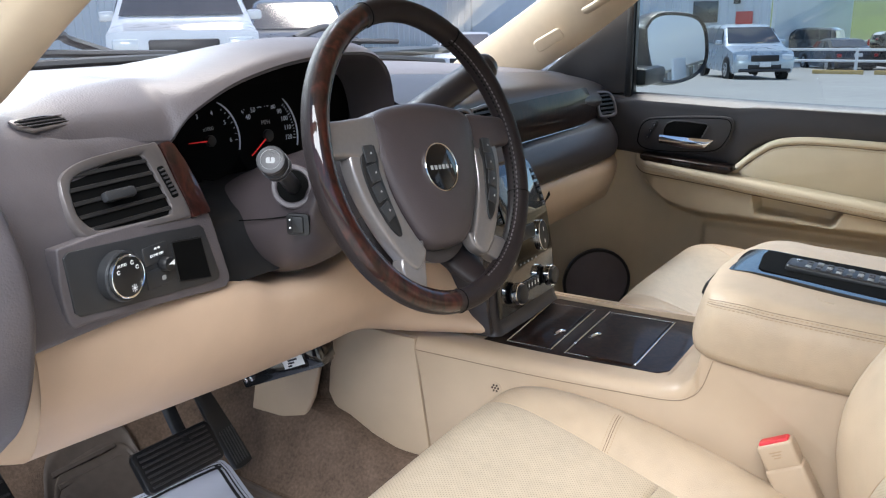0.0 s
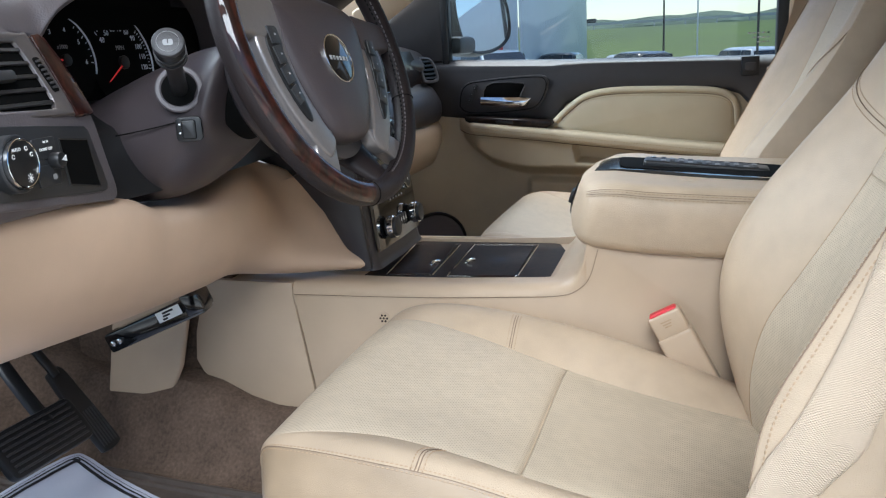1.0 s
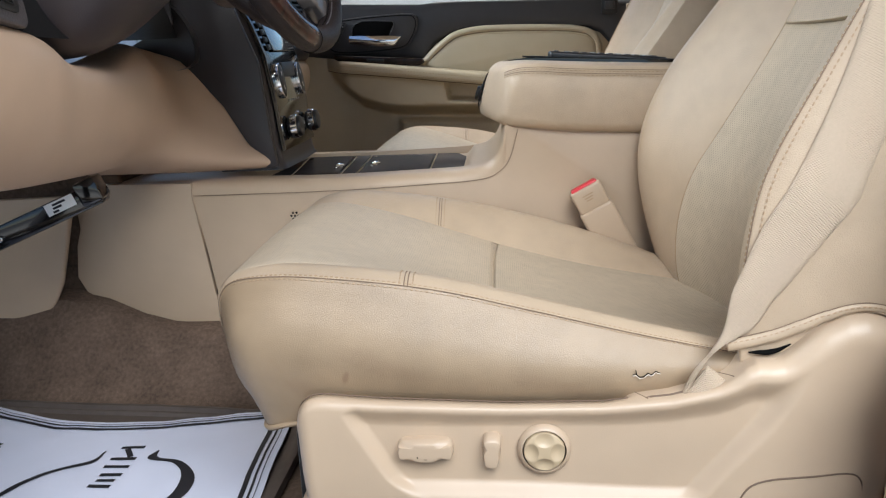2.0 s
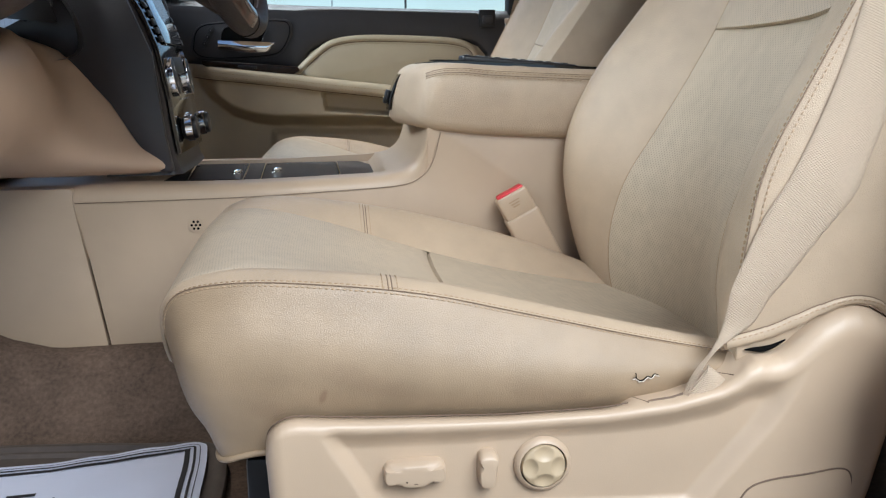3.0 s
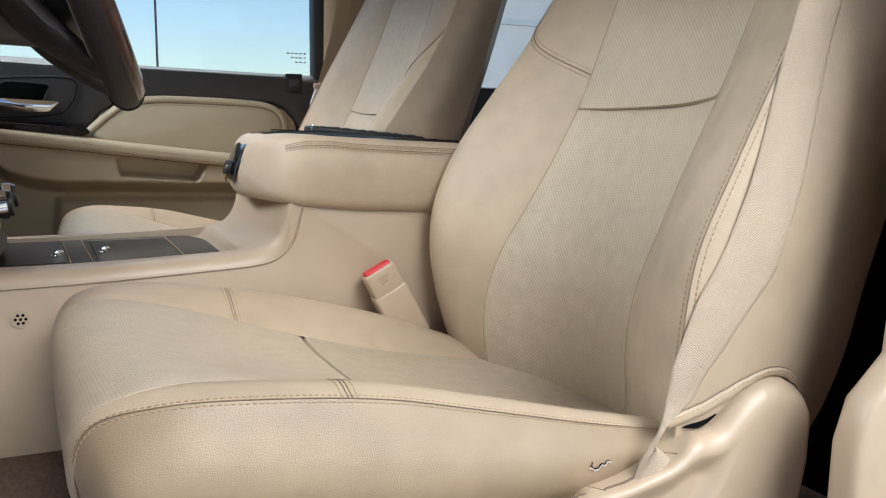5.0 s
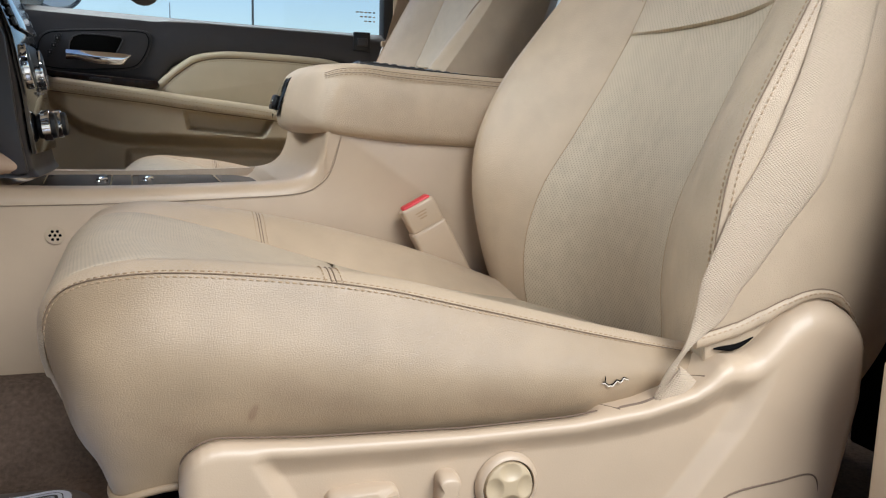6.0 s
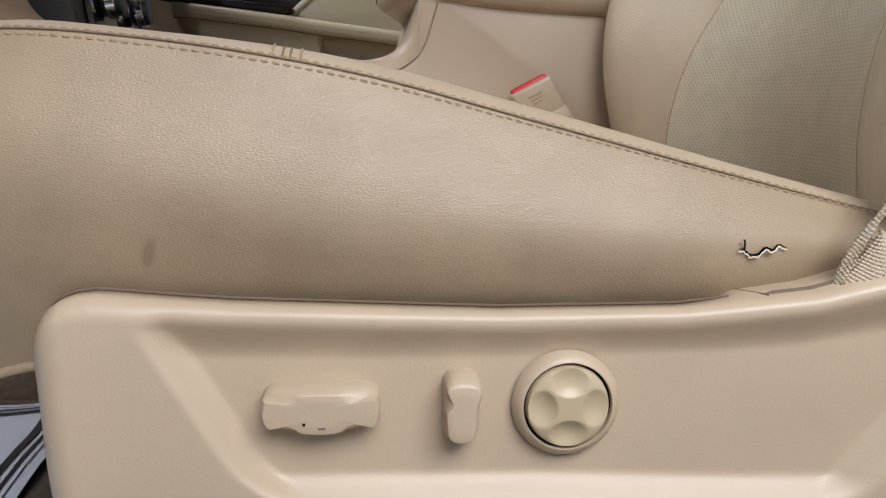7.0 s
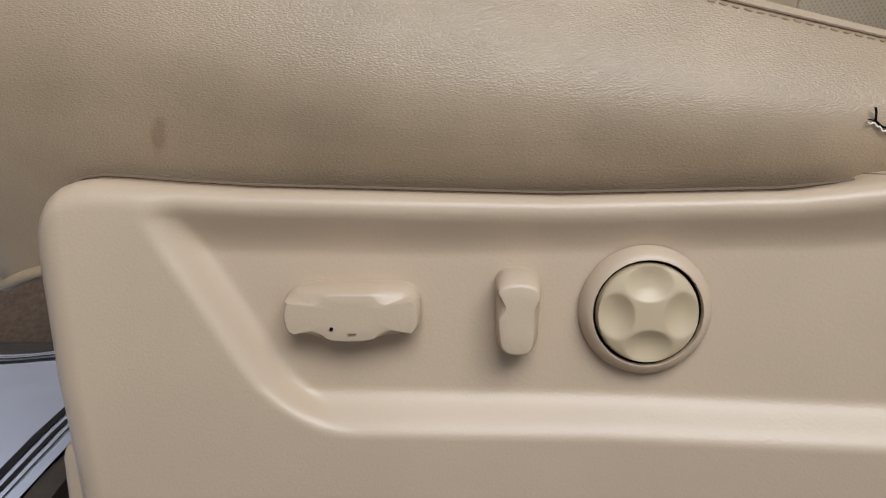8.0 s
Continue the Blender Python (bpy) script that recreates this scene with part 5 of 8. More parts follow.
def armrest():
    a = thing("armrest_lid", "tan leather armrest lid with a black phone tray", "armrest", at=(0.75, 0.435, 0.31))
    # outline of one cross section is kept, its ends are rounded
    cy, hw = .435, .187
    rows = []
    st = [(.5205, .02, .349, .351), (.5205, .40, .337, .366), (.5212, .70, .325, .379), (.5238, .86, .316, .386), (.529, .93, .310, .391), (.539, .97, .305, .3945), (.556, .99, .302, .3955), (.585, 1.0, .300, .3955), (.66, 1.0, .294, .392), (.78, 1.0, .288, .386), (.90, 1.0, .283, .381), (1.0, 1.0, .28, .377), (1.02, .97, .285, .372)]

    def at(x, k, z0, z1, fy, fz):
        w = smoothstep(.68, .53, x)
        z = z0 + fz * (z1 - z0)
        return (x + .036 * abs(fy * k) ** 2.2 * w + .026 * min(1, max(0, (z - .30) / .095)) ** 1.15 * w, cy + fy * hw * k, z)
    for x, k, z0, z1 in st:
        rows.append([at(x, k, z0, z1, fy, fz) for fy, fz in ((-.93, 0.0), (-.985, .05), (-1.0, .16), (-1.0, .42), (-.996, .60), (-.983, .74), (-.957, .85), (-.915, .935), (-.855, .982), (-.78, .998), (-.5, 1.008), (0, 1.01), (.5, 1.008), (.84, 1.0), (.90, .985), (.95, .93), (.985, .82), (.995, .68), (1.0, .45), (1.0, .16), (.985, .05), (.93, 0.0), (0, -.01))])
    cols = list(zip(*rows))
    fine = [spline(c, 44) for c in cols]
    part("pad", grid(list(zip(*fine)), ring=True, caps=True), LEATHER, a, "stitched tan leather pad", 60)
    for fy, fz in ((-.966, .822), (-.945, .882)):
        pts = [Vector(at(x, k, z0, z1, fy, fz)) + Vector((0, -.0018, .001)) for x, k, z0, z1 in st[3:]]
        stitches(spline(pts, 60), THREAD, a, .006, .0007)
        part("piping", tube([Vector(v) + Vector((0, .0022, .0024)) for v in spline(pts, 60)], .0004, 6), SEAM, a)
    # black tray plate that curls over the front, with a flat black patch painted as the shaded well for the remote
    # control
    rows = []
    line = spline([(.5245, 0, .326), (.5270, 0, .340), (.5325, 0, .358), (.5425, 0, .376), (.562, 0, .3915), (.594, 0, .3970), (.64, 0, .3965), (.72, 0, .3925), (.84, 0, .3860), (.90, 0, .3825)], 50)
    for v in line:
        f = smoothstep(.52, .80, v.x)
        n0, n1 = .390 - .042 * f, .520 - .034 * f
        w = smoothstep(.535, .58, v.x)
        n0, n1 = .456 + (n0 - .456) * (.62 + .38 * w), .456 + (n1 - .456) * (.62 + .38 * w)
        lift = .0020
        bow = lambda y: .036 * abs((y - cy) / hw) ** 2.2 * smoothstep(.68, .53, v.x)
        skin = [(0, n0 - .001, -.006), (-.5 * lift, n0, .0006)] + [(-.5 * lift, n0 + (n1 - n0) * k / 6, lift) for k in range(7)] + [(-.5 * lift, n1, .0006), (0, n1 + .001, -.006)]
        rows.append([(v.x + dx + bow(y), y, v.z + dz) for dx, y, dz in skin])
    tray = part("tray", grid(rows), GLOSSBLACK, a, "glossy black tray", 60)
    well = [(.606, .405), (.60, .49), (.63, .502), (.86, .478), (.86, .362), (.64, .388)]
    part("well", prism(outline_of(well), .0012, 0, 1, Matrix.Translation((0, 0, .4006)) @ Matrix.Translation((.6, 0, 0)) @ Matrix.Rotation(radians(3.2), 4, "Y") @ Matrix.Translation((-.6, 0, 0))), VOID, tray, "flat black patch painted as the shaded well")
    lm = frame_of((.5265, .452, .344), (-.95, 0, .30))
    lt = part("latch", prism(rounded(.040, .022, .008), .006, .002, 2, lm), BLACK, tray, "black lid latch")
    part("latch_mark", prism(rounded(.016, .008, .003), .0065, .001, 1, lm), DULLCHROME, lt)
    for x0, y0, l in ((.60, .335, .030), (.70, .325, .022), (.605, .345, .018)):
        part("crease", tube(spline([(x0, y0, table(x0, [(.56, .3967), (.9, .3815)]) + .0004), (x0 + l * .5, y0 - .004, table(x0 + l * .5, [(.56, .3967), (.9, .3815)]) + .0004), (x0 + l, y0 - .005, table(x0 + l, [(.56, .3967), (.9, .3815)]) + .0002)], 10), .0005, 5), LEATHER_SOIL, a)
    return a


armrest()

# ---- dashboard ----
def dashboard():
    d = thing("dashboard", "dark brown dashboard with tan lower panels and burl wood trim", "dashboard", at=(0, 0.435, 0.3))
    # left block: section by section
    def block(stations, name, mat, lab="", n=30, fine=6):
        cols = list(zip(*[s for s in stations]))
        rows = []
        ys = len(stations)
        sm = [spline(c, n) for c in cols]
        rows = list(zip(*sm))
        rows = [spline(r, len(r) * fine) for r in rows]
        return part(name, grid(rows, caps=False), mat, d, lab, 50)

    def sec(y, pts):
        return [(x, y, z) for x, z in pts]
    block([sec(-.445, [(-.25, .655), (-.10, .672), (.02, .672), (.072, .655), (.104, .61), (.124, .55), (.133, .50), (.130, .465), (.08, .455)]),
           sec(-.40, [(-.28, .660), (-.10, .678), (.02, .680), (.068, .664), (.096, .62), (.121, .55), (.133, .50), (.130, .468), (.08, .455)]),
           sec(-.30, [(-.33, .668), (-.12, .683), (.0, .681), (.050, .660), (.080, .63), (.108, .55), (.118, .50), (.116, .466), (.07, .455)]),
           sec(-.205, [(-.38, .672), (-.14, .686), (.0, .684), (.043, .660), (.062, .63), (.098, .55), (.108, .50), (.106, .462), (.06, .452)]),
           sec(-.186, [(-.38, .672), (-.14, .686), (.0, .684), (.043, .660), (.058, .63), (.088, .55), (.098, .50), (.095, .460), (.05, .452)])], "left_block", DASH, "", 40, 8)
    # top pad across the car, behind the hood
    block([sec(y, [(-.47, .690 - k), (-.38, .691 - k), (-.25, .685 - k), (-.12, .674 - k), (-.085, .65 - k), (-.075, .60 - k)]) for y, k in ((-.44, .03), (-.30, .012), (-.1, 0), (.2, 0), (.5, .008), (.8, .024), (1.05, .040), (1.30, .062))], "top_pad", DASH)
    # passenger side face
    block([sec(y, [(-.20, .672 - k), (-.08, .664 - k), (.0, .645 - k), (.030 - e, .622 - k), (.040 - e, .600 - k), (.036 - e, .585 - k), (.030 - e, .55), (.034 - e, .505), (.055 - e, .488), (.075 - e, .45), (.070 - e, .41), (.03, .395)]) for y, k, e in ((.28, -.004, -.03), (.45, .004, -.03), (.60, .012, .0), (.9, .028, .0), (1.15, .045, .0), (1.26, .055, .012), (1.315, .07, .04))], "passenger_face", DASHDARK)
    # tan glove box zone
    block([sec(y, [(.02, .40), (.062 - e, .404), (.075 - e, .37), (.06 - e, .315), (.0, .272), (-.15, .255)]) for y, e in ((.54, .0), (.8, .0), (1.1, .0), (1.24, .012), (1.315, .03))], "glove_box", TANPLAST, "tan glove box lid")
    # tan knee panel under the wheel
    knee_near = [sec(-.447, [(.02, .478), (.050, .474), (.058, .44), (.048, .38), (.02, .327), (-.06, .318)]),
                 sec(-.418, [(.06, .478), (.098, .474), (.108, .44), (.096, .38), (.055, .325), (-.04, .317)]),
                 sec(-.40, [(.06, .478), (.104, .474), (.114, .44), (.100, .38), (.06, .325), (-.04, .316)]),
                 sec(-.25, [(.05, .466), (.100, .462), (.112, .43), (.098, .36), (.052, .308), (-.05, .30)]),
                 sec(-.13, [(.04, .452), (.095, .446), (.108, .41), (.090, .34), (.045, .294), (-.06, .288)])]
    knee_far = [sec(-.05, [(.02, .425), (.085, .418), (.098, .385), (.080, .325), (.040, .287), (-.07, .282)]),
                sec(.06, [(.02, .418), (.080, .412), (.092, .375), (.080, .32), (.040, .281), (-.08, .278)]),
                sec(.16, [(.03, .440), (.070, .432), (.095, .39), (.090, .32), (.045, .277), (-.08, .274)]),
                sec(.25, [(.0, .445), (.030, .436), (.080, .385), (.115, .31), (.12, .258), (-.06, .252)]),
                sec(.305, [(.0, .430), (.075, .415), (.135, .345), (.165, .292), (.196, .250), (-.05, .25)])]
    block(knee_near + knee_far, "knee_panel", TANDASH, "tan knee panel", 60, 8)
    # instrument hood: the pad swells and ends in a lip round the gauges
    hs = []
    for y, zt, zl, e in ((-.38, .680, .630, .016), (-.32, .6915, .634, .012), (-.26, .6962, .632, .0062), (-.215, .6985, .631, .0018), (-.188, .699, .630, .0005), (-.172, .6985, .647, .004), (-.151, .701, .663, .007), (-.094, .714, .688, .012), (-.024, .729, .704, .014), (.05, .737, .713, .014), (.12, .738, .716, .014), (.18, .733, .713, .012), (.215, .722, .700, .010), (.238, .705, .680, .006), (.250, .682, .655, .003), (.262, .655, .61, 0)):
        hs.append(sec(y, [(-.38 + .16 * smoothstep(-.2, -.4, y), .680 - .02 * smoothstep(-.2, -.4, y)), (-.14, .700 + .5 * (zt - .698)), (-.05, zt - .001), (.0 + e, zt), (.044 + e, zl + .6 * (zt - zl)), (.060 + e, zl + .12 * (zt - zl)), (.0605 + e, zl), (.056 + e, zl - .004), (.03, zl - .007), (-.03, zl - .012)]))
    block(hs, "instrument_hood", DASH, "hood swelling over the gauges", 90, 6)
    lip = spline([(x[6][0] + .0005, x[6][1], x[6][2] + .0008) for x in hs[4:-1]], 70)
    part("hood_seam", tube(lip, .0009, 6), DASHDARK, d, "stitched edge of the hood")
    # gauge housing
    part("gauge_face", box((.02, .455, .165), (-.044, .035, .595), .004), VOID, d, "black gauge face")
    part("gauge_face", box((.02, .27, .040), (-.0445, .065, .690), .004), VOID, d, "black gauge face")
    rows = [[(x, y, z - .006 * math.cos((y - .035) * 6.5)) for y in np.linspace(-.19, .262, 16)] for x, z in ((-.034, .560), (-.012, .553), (.02, .544), (.055, .530), (.066, .520), (.078, .488), (.09, .45))]
    part("cluster_shroud", grid(rows), BLACK, d, "dark brown gauge shroud")
    for y in (-.192, .262):
        part("cluster_cheek", prism([(-.05, .50), (-.05, .67), (.02, .67), (.046, .63), (.078, .54), (.085, .47), (.05, .45)], .008, .002, 2, MXZ(y)), DASHDARK, d)
    return d


dashboard()


def outline(pts, n=64):
    """A closed smooth outline."""
    return [(v.x, v.y) for v in spline([(x, y, 0) for x, y in list(pts) + [pts[0]]], n + 1)][:-1]


def bezel(outer, inner, m, h=.006, n=72, depth=.012):
    """A raised frame between two outlines."""
    o, q = outline(outer, n), outline(inner, n)
    k = min(range(n), key=lambda j: sum((o[i * 8][0] - q[(i * 8 + j) % n][0]) ** 2 + (o[i * 8][1] - q[(i * 8 + j) % n][1]) ** 2 for i in range(n // 8)))
    q = q[k:] + q[:k]
    rows = []
    for f, z in ((0, -.004), (0, h * .6), (.12, h * .95), (.3, h), (.75, h), (.92, h * .8), (1.0, h * .2), (1.0, -depth)):
        rows.append([m @ Vector((a[0] + (b[0] - a[0]) * f, a[1] + (b[1] - a[1]) * f, z)) for a, b in zip(o, q)])
    return grid(rows, ring=True)


LEVER = -.026


def air_vent(parent_label, m, outer, inner, nslat, mat, lever=True, name="air_vent"):
    v = thing(name, parent_label, "air vent", "dashboard air vents", at=tuple(m.translation))
    part("frame", bezel(outer, inner, m), mat, v, "bronze-grey frame")
    q = outline(inner, 60)
    # the duct has no depth; its shade is this black plate
    part("duct", prism(q, .001, 0, 1, m @ Matrix.Translation((0, 0, .0012))), VOID, v, "flat black plate painted as the duct's shade")
    ys = [p[1] for p in inner]
    y0, y1 = min(ys), max(ys)
    for k in range(nslat):
        y = y0 + (y1 - y0) * (k + .5) / nslat
        xs = [p[0] for p in q if abs(p[1] - y) < (y1 - y0) / nslat * .9]
        a, b = min(xs) + .001, max(xs) - .001
        rows = []
        for x in np.linspace(a, b, 10):
            rows.append([m @ Vector((x, y + dy, dz)) for dy, dz in ((-.0018, .0012), (-.0026, .0042), (-.0020, .0052), (.0016, .0046), (.0022, .0034), (.0016, .0012))])
        part("slat", grid(rows, ring=True, caps=True), BLACK, v)
    if lever:
        place(part("lever", box((.040, .011, .010), (0, 0, 0), .003), CHARCOAL, v, "dark grey vent lever"), m @ Matrix.Translation((LEVER, -.002, .009)))
    return v


VM = frame_of((.0935, -.272, .590), (.90, .10, .43))
air_vent("side air vent with black slats and bronze-grey frame", VM,
         [(-.088, .012), (-.080, .030), (-.05, .041), (.0, .045), (.045, .046), (.058, .043), (.060, .0), (.061, -.041), (.045, -.045), (-.05, -.041), (-.080, -.036), (-.090, -.018)],
         [(-.077, .012), (-.064, .026), (-.02, .033), (.020, .035), (.031, .029), (.037, -.02), (.033, -.033), (.02, -.036), (-.055, -.032), (-.070, -.028), (-.080, -.012)], 5, VENTFRAME)
tw = thing("vent_thumbwheel", "black ribbed thumbwheel beside the vent", "thumbwheel", at=tuple(VM @ Vector((.046, .0, .006))))
TW = VM @ Matrix.Translation((.0465, -.001, 0)) @ Matrix.Rotation(radians(6), 4, "Z")
part("slot", prism(rounded(.010, .038, .003), .001, 0, 1, TW @ Matrix.Translation((0, 0, .0058))), VOID, tw)
for k in range(7):
    place(part("rib", box((.0075, .0022, .003), (0, 0, 0), .0006), GREYDOOR, tw), TW @ Matrix.Translation((0, -.0144 + .0048 * k, .0072)))

# upright wood trim between vent and gauges
wm = frame_of((.0845, -.1985, .588), (.89, .12, .44)) @ Matrix.Translation((0, 0, -.005))
tagged(part("wood_trim", prism([(-.0125, .046), (.002, .047), (.009, .043), (.0145, .022), (.018, -.008), (.017, -.046), (-.0135, -.046), (-.0125, 0)], .012, .003, 2, wm), REDWOOD), "glossy red burl wood trim beside the gauges", "wood trim")

# headlight switch panel
SM = frame_of((.107, -.279, .509), (.985, .15, .06))


def light_panel():
    v = thing("light_switch_panel", "headlamp switch panel with round knob and open cubby", "switch panel", at=tuple(SM.translation))
    hous = outline([(-.116, .050), (-.05, .052), (.05, .047), (.092, .041), (.103, .033), (.114, -.01), (.122, -.043), (.117, -.054), (.10, -.055), (0, -.042), (-.09, -.031), (-.114, -.027), (-.120, .01)], 60)
    part("housing", prism(hous, .017, .006, 3, SM @ Matrix.Translation((0, 0, -.004))), DASH, v, "brown housing")
    ins = [(-.112, .040), (-.106, .0445), (0, .036), (.080, .028), (.086, .023), (.103, -.036), (.099, -.042), (.092, -.043), (-.05, -.028), (-.104, -.0205), (-.110, -.015)]
    part("inset", prism(ins, .003, .001, 2, SM @ Matrix.Translation((0, 0, .0118))), CHARCOAL, v, "charcoal switch plate")
    km = SM @ Matrix.Translation((-.052, .006, .0145))
    knob = part("knob", disc(.0225, .016, km, .003, 40), BLACK, v, "black headlamp knob")
    part("ring", ring(.0225, .0262, .012, km, 48), CHARCOAL, knob, "charcoal ring")
    part("chrome_edge", ring(.0205, .0226, .0170, km, 48), CHROME, knob)
    for a, t in ((150, "bar"), (118, "AUTO"), (62, "bar"), (28, "bar"), (-70, "sun")):
        q = km @ Matrix.Translation((.0145 * math.cos(radians(a)), .0145 * math.sin(radians(a)), .0163))
        if t == "AUTO":
            lettering("AUTO", .0045, q, WHITEMARK, knob, "marking")
        elif t == "sun":
            part("marking", disc(.0016, .0004, q, 0, 12), WHITEMARK, knob)
            for k in range(8):
                place(part("marking", box((.0006, .0018, .0004), (0, 0, 0)), WHITEMARK, knob), q @ Matrix.Rotation(radians(45 * k), 4, "Z") @ Matrix.Translation((0, .0032, 0)))
        else:
            part("marking", ring(.0014, .0022, .0004, q, 16, a0=20, a1=340), WHITEMARK, knob)
    for x, y, w, h in ((.004, .014, .036, .020), (.004, -.012, .036, .020)):
        part("button", prism(rounded(w, h, .002), .0025, .0008, 2, SM @ Matrix.Translation((x, y, .0138))), CHARCOAL, v)
    lettering("DOME OFF", .0042, SM @ Matrix.Translation((.005, .013, .0167)), WHITEMARK, v, "marking")
    for x in (-.010, -.005):
        place(part("marking", box((.003, .002, .0005), (0, 0, 0)), WHITEMARK, v), SM @ Matrix.Translation((x + .014, .020, .0167)))
    part("marking", prism(rounded(.006, .005, .0015), .0004, 0, 1, SM @ Matrix.Translation((.010, -.014, .0167))), DIMMARK, v)
    dk = part("dimmer", disc(.0078, .012, SM @ Matrix.Translation((.012, .001, .015)), .002, 28), BLACK, v, "small black dimmer knob")
    part("marking", prism([(-.004, -.001), (.004, .003), (.004, -.003)], .0004, 0, 1, SM @ Matrix.Translation((.014, .002, .0272))), WHITEMARK, dk)
    ci = [(.030, .020), (.078, .014), (.086, -.036), (.034, -.026)]
    # cubby depth is only painted: a black plate on the inset
    part("cubby", prism(ci, .0008, 0, 1, SM @ Matrix.Translation((0, 0, .0152))), VOID, v, "flat black plate painted as the shaded cubby")
    for k in range(4):
        a, b = Vector((*ci[k], .0152)), Vector((*ci[(k + 1) % 4], .0152))
        part("cubby_rim", tube([SM @ a, SM @ b], .0012, 6), BLACK, v)


light_panel()

# defroster slot on top of the dashboard
DM = frame_of((.056, -.339, .667), (.62, .09, .78))
dv = thing("defroster_vent", "narrow side defroster vent on the dashboard", "air vent", "dashboard air vents", at=tuple(DM.translation))
oo = [(-0.0355, 0.0076), (-0.0157, 0.0099), (0.0079, 0.0102), (0.0233, 0.0076), (0.0436, -0.0058), (0.0170, -0.0090), (-0.0203, -0.0112), (-0.0321, -0.0031)]
ox, oy = sum(p[0] for p in oo) / len(oo), sum(p[1] for p in oo) / len(oo)
oi = [(ox + (x - ox) * .80, oy + (y - oy) * .68) for x, y in oo]
part("frame", prism(oo, .004, .0015, 2, DM @ Matrix.Translation((0, 0, -.001))), VENTFRAME, dv, "grey rim")
# black plate in place of the shaded opening
part("duct", prism(oi, .0008, 0, 1, DM @ Matrix.Translation((0, 0, .0026))), VOID, dv, "flat black plate painted as the duct's shade")
for k in (-1, 0, 1):
    part("slat", tube([DM @ Vector((ox - .030, oy + .0042 * k - .001, .0036)), DM @ Vector((ox + .028, oy + .0042 * k, .0036))], .0006, 6), DASH, dv)


# ---- gauges ----
def gauge(y, z, r, values, a_of, needle, name, label, unit, tick_every=1):
    m = frame_of((-.0325, y, z), (1, 0, .10))
    g = thing(name, label, "gauge", "dashboard gauges", at=tuple(m.translation))
    part("dial", disc(r, .002, m, .0005, 56), VOID, g)
    part("ring", ring(r * .985, r * 1.03, .0035, m, 64, a0=-20, a1=95), GAUGEMARK, g, "thin bright rim")
    for v in values:
        a = radians(a_of(v))
        lettering(str(v), r * .16, m @ Matrix.Translation((r * .70 * math.cos(a), r * .70 * math.sin(a), .0025)), GAUGEMARK, g, "numeral")
    lo, hi = values[0], values[-1]
    n = (len(values) - 1) * 4
    for k in range(n + 1):
        a = radians(a_of(lo + (hi - lo) * k / n))
        w = r * (.09 if k % 4 == 0 else .05)
        t = part("tick", box((w, r * .018, .0006), (0, 0, 0)), GAUGEMARK, g)
        place(t, m @ Matrix.Rotation(a, 4, "Z") @ Matrix.Translation((r * .9, 0, .0024)))
    lettering(unit, r * .14, m @ Matrix.Translation((0, r * .30, .0025)), DIMMARK, g, "marking")
    nd = radians(needle)
    bm = prism([(r * .1, -r * .018), (r * .72, -r * .008), (r * .72, r * .008), (r * .1, r * .018)], .001, 0, 1, m @ Matrix.Rotation(nd, 4, "Z") @ Matrix.Translation((0, 0, .005)))
    part("needle", bm, NEEDLE, g, "red needle")
    part("cap", disc(r * .14, .006, m @ Matrix.Translation((0, 0, .001)), .001, 24), BLACK, g)


gauge(-.047, .606, .054, [3, 4, 5, 6], lambda v: 235 - 40 * v, 178, "tachometer", "black tachometer with white numerals", "x1000")
gauge(.063, .600, .064, list(range(40, 130, 10)), lambda v: 212 - 1.85 * v, 212, "speedometer", "black speedometer with white numerals", "MPH")
for y, z in ((-.092, .568), (.150, .590)):
    m = frame_of((-.0315, y, z), (1, 0, .12))
    g = thing("small_gauge", "small black gauge with a thin rim", "gauge", "dashboard gauges", at=tuple(m.translation))
    part("dial", disc(.026, .002, m, .0005, 36), VOID, g)
    part("ring", ring(.0255, .0268, .003, m, 40, a0=-40, a1=120), DULLCHROME, g)


# ---- centre stack ----
STACK = [(.545, .085), (.530, .120), (.502, .155), (.468, .175), (.418, .193), (.346, .205), (.310, .2085), (.259, .215), (.244, .222)]


def stack_x(z):
    return float(np.interp(z, [p[0] for p in STACK[::-1]], [p[1] for p in STACK[::-1]]))


def on_stack(y, z, lift=0.0):
    n = Vector((1, 0, (stack_x(z - .01) - stack_x(z + .01)) / .02)).normalized()
    return frame_of(Vector((stack_x(z) + .0045, y, z)) + n * lift, n)


